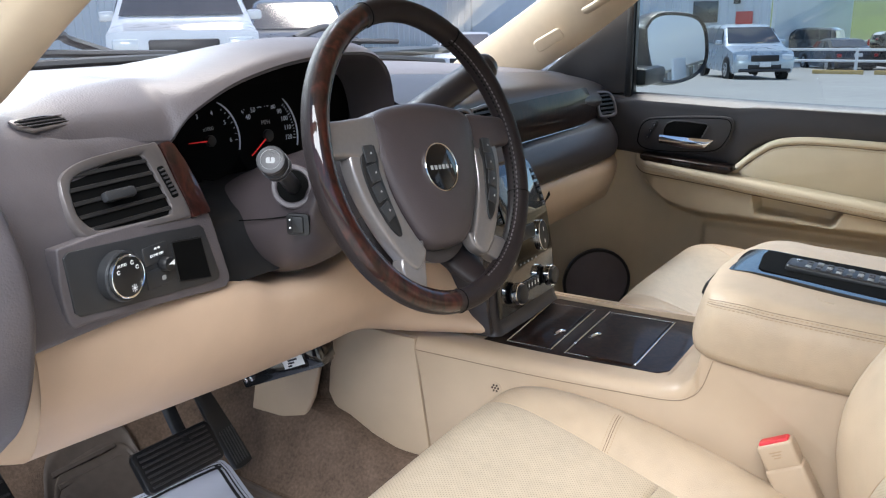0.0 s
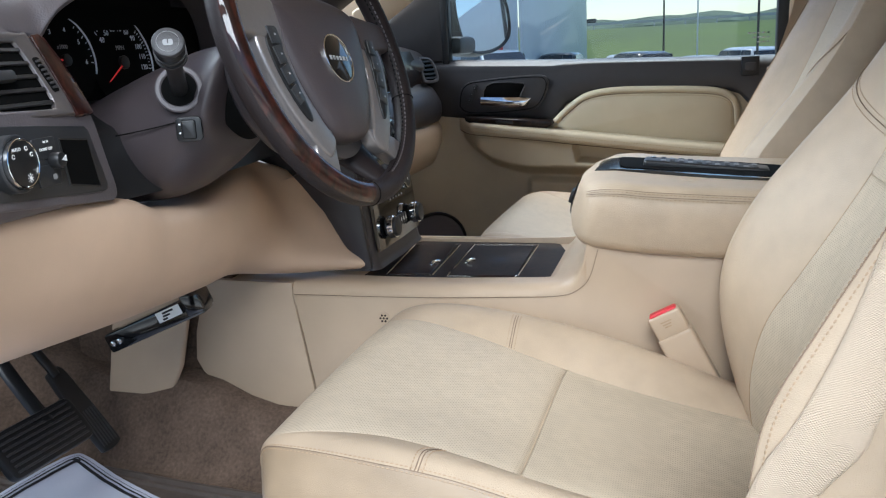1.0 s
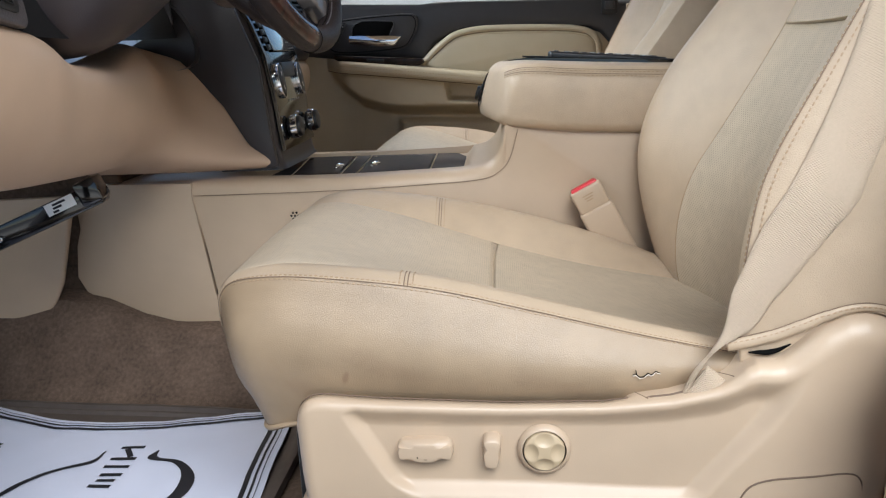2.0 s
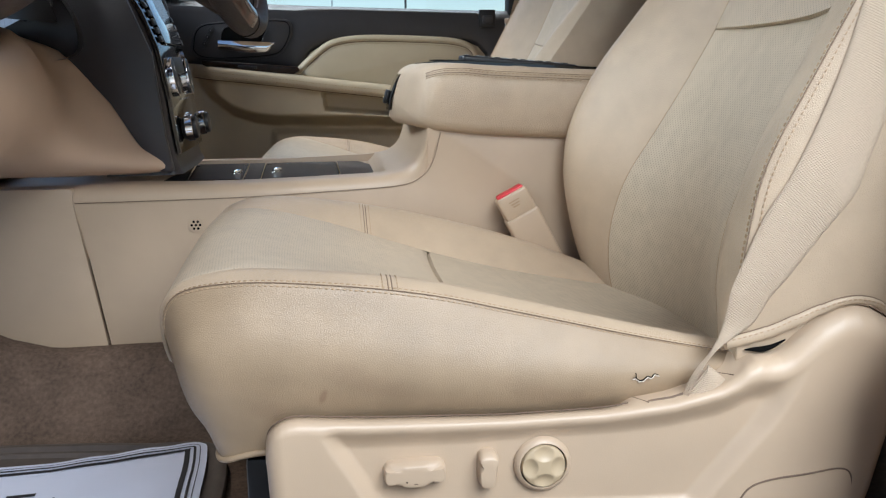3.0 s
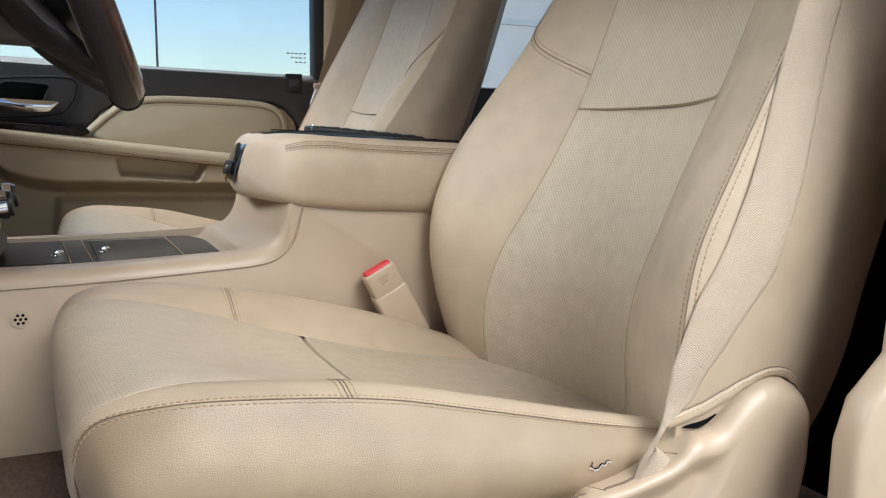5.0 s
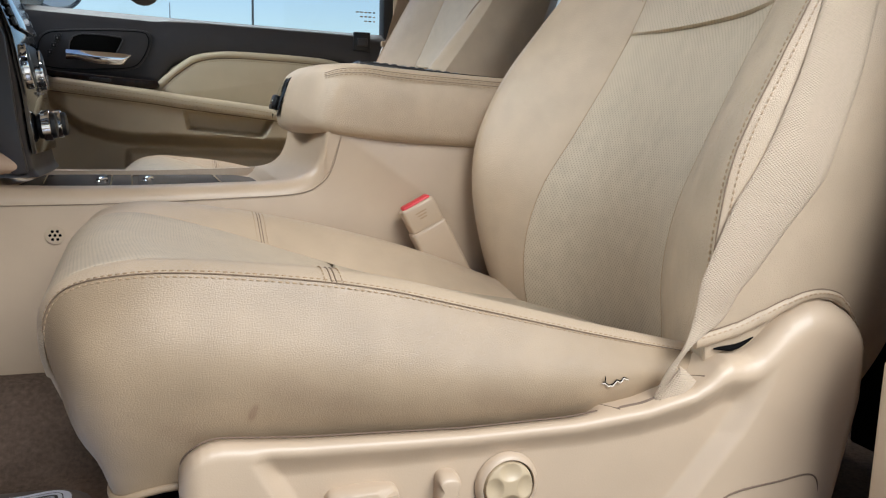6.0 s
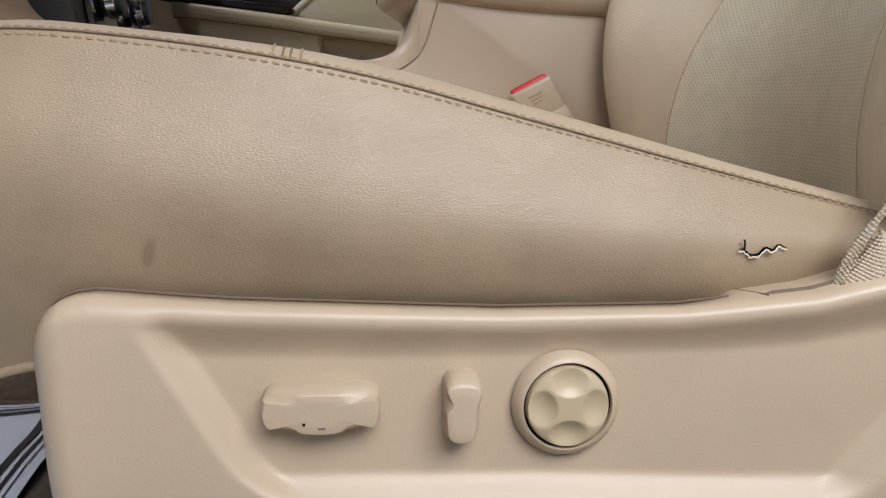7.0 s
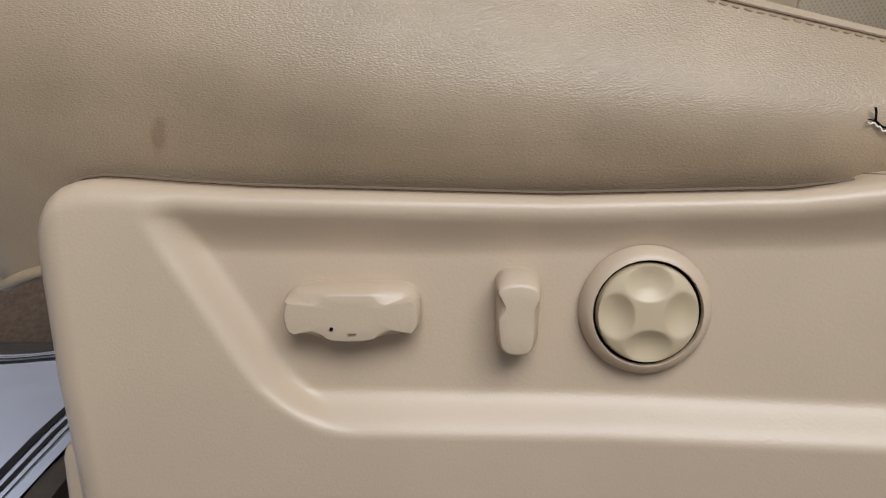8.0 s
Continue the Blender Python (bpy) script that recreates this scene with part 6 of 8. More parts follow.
def stack():
    s = thing("centre_stack", "dark centre stack with screen and climate controls", "control panel", at=(0.2, 0.435, 0.37))
    prof = [(x, z) for z, x in STACK]
    rows = []
    for y, back in ((.306, .10), (.308, .03), (.312, .010), (.322, .001), (.335, 0), (.435, -.003), (.535, 0), (.548, .001), (.558, .010), (.562, .03), (.564, .10)):
        rows.append(spline([(x - back, y, z) for x, z in prof], 50))
    part("housing", grid(rows), DASHDARK, s, "dark brown housing", 60)
    part("side_cheek", prism([(.0, .44), (.06, .47), (.085, .545), (.12, .53), (.165, .49), (.195, .41), (.205, .30), (.213, .25), (.196, .247), (.165, .292), (.135, .345), (.075, .415)], .012, .003, 2, MXZ(.301)), DASHDARK, s)
    # glossy face, following the housing
    rows = []
    for z in np.linspace(.272, .512, 30):
        rows.append([on_stack(y, z, lift) @ Vector((0, 0, 0)) for y, lift in ((.326, -.002), (.328, .001), (.333, .0022), (.435, .0040), (.537, .0022), (.542, .001), (.544, -.002))])
    face = part("face_plate", grid(rows), GLOSSBLACK, s, "gloss black face plate", 60)
    part("screen", prism(rounded(.140, .078, .004), .0015, .0005, 2, on_stack(.440, .460, .0060)), material("dark_screen", (.05, .06, .068), .05, coat=1.0, spec=1.0), face, "dark glossy screen")
    for side in (-1, 1):
        for k in range(6):
            place(part("radio_button", box((.014, .009, .004), (0, 0, 0), .0012), BLACK, face), on_stack(.440 + side * .083, .430 + .0115 * k, .006))
            place(part("marking", box((.004, .0016, .0005), (0, 0, 0)), DIMMARK, face), on_stack(.440 + side * .083, .430 + .0115 * k, .0084))
        m = on_stack(.435 + side * .064, .378, .004)
        el = [(.017 * math.cos(2 * math.pi * k / 36), .026 * math.sin(2 * math.pi * k / 36)) for k in range(36)]
        part("rocker", prism(el, .006, .0015, 2, m), BLACK, face, "oval temperature rocker")
        part("rocker_ring", bezel([(x * 1.12, y * 1.08) for x, y in el], el, m, .0055, 48, .002), CHROME, face)
        for dy in (-.011, .011):
            place(part("marking", box((.002, .007, .0005), (0, 0, 0)), WHITEMARK, face), m @ Matrix.Translation((0, dy, .0063)))
        km = on_stack(.435 + side * .0625, .304, .004)
        kn = part("knob", disc(.0165, .022, km, .003, 36), BLACK, face, "black climate knob")
        part("knob_ring", ring(.0163, .0192, .010, km @ Matrix.Translation((0, 0, .006)), 40), CHROME, kn, "chrome ring")
    part("display", prism(rounded(.075, .024, .003), .003, .001, 2, on_stack(.435, .395, .004)), BLACK, face, "small dark display")
    for k in range(5):
        place(part("climate_button", box((.011, .018, .005), (0, 0, 0), .0015), BLACK, face), on_stack(.411 + .012 * k, .304, .006))
        place(part("marking", box((.003, .006, .0005), (0, 0, 0)), WHITEMARK, face), on_stack(.411 + .012 * k, .304, .0088))
    for k in range(5):
        place(part("marking", box((.005, .003, .0005), (0, 0, 0)), DIMMARK, face), on_stack(.405 + .015 * k, .346, .0052))
    part("volume_knob", disc(.011, .014, on_stack(.345, .507, .003), .002, 28), BLACK, face, "black volume knob with bright edge")
    # centre outlets above the stack
    return s


stack()
for k, y in enumerate((.375, .475)):
    m = frame_of((.105, y, .583), (.95, 0, .3))
    air_vent("centre air vent with black slats", m, [(-.046, .026), (.046, .026), (.044, -.026), (-.044, -.026)], [(-.040, .020), (.040, .020), (.038, -.020), (-.038, -.020)], 4, VENTFRAME)
m = frame_of((.040, 1.222, .541), (.93, -.28, .2))
air_vent("passenger side air vent with black slats", m, [(-.034, .036), (.012, .032), (.034, .012), (.036, -.030), (-.02, -.034), (-.036, -.02)], [(-.024, .028), (.010, .025), (.026, .010), (.028, -.023), (-.014, -.027), (-.027, -.015)], 5, VENTFRAME, False)
# long wood strip on the passenger side
rows = []
for k in range(12):
    f = k / 11
    z = .504 + .084 * f
    y1 = 1.195 - .085 * f
    rows.append([(.036 + .010 * math.sin(math.pi * min(1, .15 + f * .8)) - .010 * smoothstep(1.0, 1.2, y), y, z + .004 * math.sin(3 * (y - .58)) * f) for y in np.linspace(.60, y1, 26)])
tagged(part("wood_trim", grid(rows), WOOD), "long glossy dark wood strip on the dashboard", "wood trim")
tagged(part("chrome_trim", tube([(.040 - .010 * smoothstep(1.0, 1.2, y), y, .5025) for y in np.linspace(.60, 1.19, 20)], .0016, 6), DULLCHROME), "thin bright line under the wood strip", "trim")
# dark scuff by the glove box latch
gl = thing("glove_box_latch", "dark scuffed pull slot of the glove box", "latch", at=(.075, .80, .36))
part("slot", box((.004, .05, .012), (.073, .80, .372), .002, turn=Euler((radians(28), 0, 0))), VOID, gl)

# ---- steering wheel ----
WC = Vector((.295, .001, .603))
WN = Vector((math.cos(radians(18.9)) * math.cos(radians(4.65)), -math.sin(radians(4.65)), math.sin(radians(18.9)) * math.cos(radians(4.65))))
WM = frame_of(WC, WN) @ Matrix.Rotation(radians(-5), 4, "Z")


def wheel():
    w = thing("steering_wheel", "steering wheel with burl wood and brown leather rim", "steering wheel", at=tuple(WC))
    R, r = .1790, .0142
    P = lambda x, y, z=0.0: WM @ Vector((x, y, z))

    def arc(a0, a1, n, rad=r, rr=R, dz=0.0):
        pts = [P(rr * math.cos(radians(a)), rr * math.sin(radians(a)), dz) for a in np.linspace(a0, a1, n)]
        return tube(pts, rad, 18, up=WN)
    part("leather_rim", tube([P(R * math.cos(a), R * math.sin(a)) for a in np.linspace(0, 2 * math.pi, 121)[:-1]], r, 18, closed=True, up=WN), WHEELLEATHER, w, "dark brown leather rim")
    part("wood_rim", arc(112, 266, 76, [.004] + [.0136] * 74 + [.004], R - .0008, .0030), REDWOOD, w, "glossy red burl wood inlay")
    for a in (110, -92, 58, -20):
        part("rim_seam", tube([P((R + (r + .0004) * math.cos(t)) * math.cos(radians(a)), (R + (r + .0004) * math.cos(t)) * math.sin(radians(a)), (r + .0004) * math.sin(t)) for t in np.linspace(0, 2 * math.pi, 25)[:-1]], .0006, 5, closed=True), VOID, w)
    for a0, a1 in ((-72, 60),):
        pts = [P((R - r * .96) * math.cos(radians(a)), (R - r * .96) * math.sin(radians(a)), .004) for a in np.linspace(a0, a1, 60)]
        stitches(pts, VOID, w, .0065, .0011, name="rim_stitching")
        pts = [P((R - r * .9) * math.cos(radians(a)), (R - r * .9) * math.sin(radians(a)), .0085) for a in np.linspace(a0, a1, 60)]
        stitches(pts, DASH, w, .0065, .0010, name="rim_stitching")
    # air bag cover
    hub = outline([(-.096, .046), (-.06, .060), (0, .066), (.06, .060), (.092, .046), (.092, .01), (.080, -.035), (.058, -.080), (.035, -.108), (0, -.114), (-.035, -.108), (-.058, -.080), (-.080, -.035), (-.094, .01)], 72)
    cx, cy = 0.0, -.022
    rows = []
    for f, z in ((1.0, -.035), (1.0, -.008), (.985, -.001), (.95, .004), (.88, .008), (.7, .012), (.4, .0145), (.02, .0155)):
        rows.append([P(cx + (x - cx) * f, cy + (y - cy) * f, z) for x, y in hub])
    part("airbag_cover", grid(rows, ring=True, caps=True), HUBVINYL, w, "brown vinyl airbag cover", 50)
    em = WM @ Matrix.Translation((-.002, -.018, .0142))
    em_o = part("emblem", disc(.0285, .0022, em, .0008, 40), GLOSSBLACK, w, "round black emblem with bright rim")
    part("emblem_ring", ring(.0280, .0297, .003, em, 48), CHROME, em_o)
    for k in range(6):
        place(part("emblem_bar", box((.0046 if k not in (5,) else .0018, .0052, .0008), (0, 0, 0), .0003), DIMMARK, em_o), em @ Matrix.Translation((-.0185 + .0073 * k, 0, .0024)))
    rows = []
    for z, rx, ry, cy in ((-.094, .066, .066, -.014), (-.092, .076, .078, -.018), (-.084, .083, .090, -.018), (-.058, .087, .100, -.018), (-.030, .089, .108, -.020), (-.016, .086, .108, -.022), (-.010, .060, .08, -.022)):
        rows.append([P(rx * math.cos(2 * math.pi * k / 48), cy + (ry if math.sin(2 * math.pi * k / 48) < 0 else min(ry, .076)) * math.sin(2 * math.pi * k / 48), z) for k in range(48)])
    part("back_cover", grid(rows, ring=True, caps=True), DASHDARK, w, "brown plastic back cover of the hub", 50)
    for sgn in (-1, 1):
        X = lambda pts: [(sgn * x, y) for x, y in pts]
        # upper arm in brown leather
        part("spoke", prism(outline(X([(.085, .050), (.13, .046), (.166, .040), (.168, .008), (.14, .004), (.10, .000), (.086, .01)]), 40), .022, .006, 3, WM @ Matrix.Translation((0, 0, -.016))), BRONZE if sgn < 0 else HUBVINYL, w, "upper spoke")
        # satin frame beside the cover
        lo = outline(X([(.088, .040), (.122, .030), (.137, .005), (.132, -.035), (.112, -.080), (.086, -.118), (.066, -.132), (.046, -.112), (.062, -.085), (.083, -.035)]), 60)
        li = outline(X([(.098, .016), (.116, .010), (.124, -.005), (.119, -.038), (.103, -.074), (.088, -.090), (.084, -.080), (.092, -.045), (.098, -.015), (.096, 0.0)]), 60)
        part("spoke_frame", prism(lo, .020, .005, 3, WM @ Matrix.Translation((0, 0, -.016))), BRONZE, w, "bronze-grey spoke frame")
        pad = part("button_pad", prism(li, .004, .0015, 2, WM @ Matrix.Translation((0, 0, .0025))), BLACK, w, "black thumb button pad")
        for k, (y, x) in enumerate(((.006, .110), (-.016, .109), (-.038, .107), (-.060, .100))):
            q = WM @ Matrix.Translation((sgn * x, y, .0068)) @ Matrix.Rotation(radians(-sgn * (4 + 8 * k)), 4, "Z")
            place(part("button", box((.016, .0195, .0026), (0, 0, 0), .0012), CHARCOAL, pad), q)
            place(part("marking", box((.0022, .0022, .0006), (0, 0, 0)), DIMMARK, pad), q @ Matrix.Translation((.002, 0, .0015)))
        # dark shell behind the lower spoke
        pts = spline([P(sgn * .040, -.070, -.058), P(sgn * .052, -.112, -.044), P(sgn * .058, -.146, -.024), P(sgn * .062, -.170, -.006)], 14)
        part("spoke_back", tube(pts, [.046 - .032 * k / 13 for k in range(14)], 20, flat=.42, up=WN), WHEELLEATHER, w, "dark plastic shell behind the spoke")
        # lower spoke to the rim
        part("spoke", prism(outline(X([(.040, -.100), (.075, -.105), (.110, -.118), (.116, -.132), (.095, -.145), (.075, -.136), (.050, -.122)] if sgn > 0 else [(.045, -.098), (.074, -.104), (.090, -.118), (.089, -.142), (.076, -.160), (.060, -.160), (.051, -.130)]), 40), .018, .005, 3, WM @ Matrix.Translation((0, 0, -.016))), BRONZE, w, "lower spoke")
    return w


wheel()


# ---- steering column ----
def column():
    c = thing("steering_column", "dark brown steering column shroud with switches", "steering column", at=(.15, 0, .53))
    rows = []
    for x, z, hw, ht, hb in ((-.02, .492, .092, .066, .07), (.04, .500, .095, .082, .078), (.09, .510, .096, .089, .082), (.13, .523, .095, .088, .078), (.165, .536, .091, .080, .066), (.182, .543, .086, .074, .056), (.186, .546, .06, .05, .04)):
        row = []
        for k in range(48):
            a = 2 * math.pi * k / 48
            ca, sa = math.cos(a), math.sin(a)
            u = math.copysign(abs(ca) ** .7, ca)
            e = max(0.0, 1 - abs(u) ** 2.3)
            row.append((x + .012 * sa, .004 + hw * u, z + (ht * e ** .62 if sa > 0 else -hb * e ** .5)))
        rows.append(row)
    cols = [spline(q, 28) for q in zip(*rows)]
    part("shroud", grid(list(zip(*cols)), ring=True, caps=True), HUBVINYL, c, "", 50)
    # solid black neck, its colour standing for shade between shroud and wheel
    part("neck", tube([(.17, .004, .548), (.23, .004, .568)], .052, 32), VOID, c, "black neck coloured as the shaded gap behind the wheel")
    part("parting_line", tube(spline([(-.02, -.0935, .508), (.06, -.0968, .516), (.12, -.0945, .525), (.17, -.087, .535)], 20), .0008, 5), VOID, c)
    # pad switch on the side
    m = frame_of((.162, -.0905, .522), (.30, -.94, .0))
    sw = part("switch_frame", prism(rounded(.030, .028, .005), .005, .0015, 2, m), BLACK, c, "black pedal adjuster switch")
    part("rocker", prism(rounded(.017, .022, .003), .008, .003, 2, m), BLACK, sw)
    for x, y in ((-.010, .006), (-.010, -.004)):
        part("marking", disc(.0012, .0055, m @ Matrix.Translation((x, y, 0)), 0, 8), WHITEMARK, sw)
    # stalk in a round collar
    m = frame_of((.150, -.083, .566), (.42, -.86, .28))
    col = part("collar", ring(.020, .027, .006, m, 40), DASH, c)
    part("boot", disc(.0205, .004, m, .001, 32), VOID, c)
    return c


column()


def stalk():
    k = thing("wiper_stalk", "black wiper and indicator stalk with white marking", "control stalk", at=(.15, -.085, .565))
    a, b = Vector((.150, -.083, .566)), Vector((.214, -.191, .626))
    d = (b - a).normalized()
    part("arm", tube([a, a + d * .03, a + d * .06, a + d * .085], [.010, .0095, .009, .010], 16), BLACK, k)
    part("barrel", tube([a + d * .083, a + d * .085, a + d * .110, a + d * .112], [.012, .0148, .0158, .0145], 24), BLACK, k)
    for f in (.088, .098):
        part("ridge", tube([a + d * f, a + d * (f + .003)], .0168, 24), GREYDOOR, k)
    m = frame_of(a + d * .112, d)
    part("cap", disc(.0163, .008, m, .003, 32), GREYDOOR, k, "grey end cap")
    part("marking", ring(.0108, .0112, .0005, m @ Matrix.Translation((0, 0, .008)), 32), DIMMARK, k)
    part("marking", prism(rounded(.010, .0065, .002), .0006, 0, 1, m @ Matrix.Translation((0, -.001, .008))), DIMMARK, k)
    place(part("marking", box((.0012, .007, .0008), (0, 0, 0)), GREYDOOR, k), m @ Matrix.Translation((0, .001, .0085)))


stalk()


def shifter():
    k = thing("gear_lever", "dark column gear lever with plus-minus switch", "gear lever", at=(.12, .09, .59))
    pts = spline([(.115, .070, .580), (.145, .110, .604), (.172, .155, .630), (.198, .203, .658), (.220, .243, .684), (.232, .264, .698)], 30)
    rad = [.011 + .017 * smoothstep(0, .5, i / 29) - .008 * smoothstep(.93, 1, i / 29) for i in range(30)]
    part("arm", tube(pts, rad, 16, flat=.75), DASHDARK, k)
    m = frame_of((.202, .178, .652), (.84, -.45, .25), (-.1, .55, .8))
    sw = part("switch", prism(rounded(.020, .028, .003), .003, .001, 2, m), BLACK, k, "black rocker")
    for y, wd in ((.007, .006), (-.001, .0015), (-.008, .005)):
        place(part("marking", box((wd, .0013, .0005), (0, 0, 0)), WHITEMARK, sw), m @ Matrix.Translation((0, y, .0033)))
    place(part("marking", box((.0013, .006, .0005), (0, 0, 0)), WHITEMARK, sw), m @ Matrix.Translation((0, .007, .0033)))


shifter()

# ---- footwell: pedals, mats, bracket ----
def pedals():
    m = frame_of((-.178, -.048, .080), (.78, -.05, .62))
    b = thing("brake_pedal", "black rubber brake pedal with raised ribs", "pedal", at=tuple(m.translation))
    part("pad", prism(rounded(.150, .072, .012), .016, .005, 2, m), BLACK, b, "black rubber pad")
    for k in range(7):
        q = box((.130, .0035, .003), (0, 0, 0), .001)
        place(part("rib", q, GREYDOOR, b), m @ Matrix.Translation((0, -.027 + .009 * k, .0165)))
    part("arm", tube(spline([(-.175, -.03, .10), (-.26, .0, .16), (-.33, .01, .26), (-.34, .01, .40)], 16), .012, 10, flat=.5), BLACK, b, "black steel arm")
    m = frame_of((-.212, .078, .066), (.86, -.12, .46), (-.35, -.10, .9)) @ Matrix.Scale(.86, 4)
    a = thing("accelerator_pedal", "tall narrow black accelerator pedal with ribs", "pedal", at=tuple(m.translation))
    part("pad", prism(outline([(-.020, .09), (.012, .09), (.020, .03), (.026, -.07), (.020, -.088), (-.012, -.088), (-.020, -.07), (-.022, .03)], 40), .014, .004, 2, m), BLACK, a)
    for k in range(6):
        place(part("rib", box((.0028, .075, .003), (0, 0, 0), .001), GREYDOOR, a), m @ Matrix.Translation((-.013 + .0062 * k, -.040, .0145)))
    part("arm", tube(spline([(-.238, .068, .13), (-.28, .05, .22), (-.32, .05, .36)], 12), .011, 10, flat=.6), BLACK, a)
    m = frame_of((-.30, -.30, .075), (.75, .0, .66))
    f = thing("foot_rest", "black ribbed foot rest at the side of the footwell", "foot rest", at=tuple(m.translation))
    part("pad", prism(rounded(.09, .20, .01), .02, .005, 2, m), BLACK, f)
    for k in range(8):
        place(part("rib", box((.08, .004, .003), (0, 0, 0), .001), GREYDOOR, f), m @ Matrix.Translation((0, -.08 + .022 * k, .021)))


pedals()


def rubber_mat():
    r = thing("rubber_floor_mat", "brown ribbed rubber floor mat under the pedals", "floor mat", at=(-.1, -.19, 0))
    def lift(x, y):
        return .006 - FLOOR_DROP + .21 * smoothstep(0.30, 0.0, x + .62) + FLOOR_DROP * smoothstep(-.40, -.66, x)
    edge = [(-.22, -.36), (-.30, -.20), (-.40, -.150), (-.450, -.105), (-.462, -.03), (-.458, .025), (-.435, .048), (-.36, .045), (-.30, .09), (-.24, .122), (-.19, .122), (-.04, .105), (.08, .096), (.20, .08), (.29, .05), (.30, -.16), (.29, -.36)]
    o = outline(edge, 110)
    cx, cy = -.12, -.10
    rows = []
    for f, z in ((1.0, .0), (1.0, .012), (.985, .014), (.965, .013), (.955, .007), (.93, .006), (.92, .010), (.905, .010), (.895, .005), (.5, .005), (.02, .005)):
        rows.append([(cx + (x - cx) * f, cy + (y - cy) * f, z + lift(cx + (x - cx) * f, 0)) for x, y in o])
    part("tray", grid(rows, ring=True), RUBBER, r, "", 50)
    for k in range(13):
        x0 = -.43 + .017 * k
        pts = [(x0, y, lift(x0, y) + .007) for y in np.linspace(-.115, .012, 10)]
        part("ridge", tube(pts, .006, 6), RUBBER, r)


rubber_mat()


def paper_mat():
    p = thing("paper_floor_mat", "white paper floor mat with black border lines", "floor mat", at=(.05, -.22, .015))
    edge = spline([(-.34, -.44, 0), (-.325, -.2, 0), (-.306, .0, 0), (-.290, .120, 0), (-.262, .134, 0), (-.205, .110, 0), (-.163, .090, 0), (-.107, .066, 0), (-.056, .046, 0), (-.005, .037, 0), (.075, .036, 0), (.150, .047, 0), (.215, .063, 0), (.262, .066, 0), (.274, .03, 0), (.280, -.09, 0), (.287, -.17, 0), (.30, -.44, 0)], 90)
    def z(x, y):
        return .021 - FLOOR_DROP + .005 * noise.noise((x * 6, y * 6, 3.1)) * smoothstep(.05, -.1, y) + .002 * noise.noise((x * 25, y * 25, 1)) + .02 * smoothstep(-.22, -.34, x)
    c = Vector((.05, -.40, 0))
    rows = []
    for f in np.linspace(0, 1, 40):
        rows.append([(v.x + (c.x - v.x) * f * .98, v.y + (c.y - v.y) * f * .98, z(v.x + (c.x - v.x) * f * .98, v.y + (c.y - v.y) * f * .98)) for v in edge])
    part("sheet", grid(rows), PAPER, p, "white printed paper", 60)
    nrm = []
    for i, v in enumerate(edge):
        d = edge[min(i + 1, 89)] - edge[max(i - 1, 0)]
        n = Vector((d.y, -d.x, 0)).normalized()
        nrm.append(n)
    def inset(o):
        return [v + n * o for v, n in zip(edge, nrm)]
    for a, b in ((.0075, .0085), (.0125, .0155), (.0195, .0255)):
        A, B = inset(a), inset(b)
        part("border_line", grid([[(q.x, q.y, z(q.x, q.y) + .0012) for q in (u, u.lerp(w, .5), w)] for u, w in zip(A, B)]), INK, p, "black border line")
    # crescent of the printed emblem and bars for its lettering
    def ink(pts0, pts1):
        A, B = spline(pts0, 30), spline(pts1, 30)
        part("print", grid([[(q.x, q.y, z(q.x, q.y) + .0012) for q in (u, u.lerp(w, .5), w)] for u, w in zip(A, B)]), INK, p)
    ink([(-.030, -.180, 0), (-.010, -.120, 0), (.025, -.087, 0), (.054, -.074, 0), (.059, -.050, 0)], [(-.022, -.182, 0), (-.003, -.126, 0), (.028, -.094, 0), (.059, -.080, 0), (.061, -.050, 0)])
    ink([(.126, -.048, 0), (.122, -.070, 0), (.158, -.080, 0), (.178, -.108, 0), (.182, -.146, 0), (.170, -.19, 0)], [(.128, -.048, 0), (.134, -.066, 0), (.168, -.076, 0), (.194, -.108, 0), (.199, -.146, 0), (.184, -.19, 0)])
    # the printed name is reduced to plain bars
    for x, y, w, h, a in ((.092, -.042, .030, .0065, 0), (.092, -.071, .032, .0065, 0), (.093, -.0565, .007, .024, 32), (.092, -.090, .031, .006, 0), (.094, -.109, .026, .007, 0), (.094, -.123, .022, .006, 0), (.093, -.137, .026, .007, 0),
                          (-.118, -.022, .060, .012, -17), (-.110, -.042, .050, .010, 8), (-.108, -.064, .054, .012, -5)):
        o = [Matrix.Rotation(radians(a), 3, "Z") @ Vector((sx * w / 2, sy * h / 2, 0)) + Vector((x, y, 0)) for sx, sy in ((-1, -1), (1, -1), (1, 1), (-1, 1))]
        b = bmesh.new()
        b.faces.new([b.verts.new((v.x, v.y, z(v.x, v.y) + .0014)) for v in o])
        part("print_bar", b, INK, p)


paper_mat()


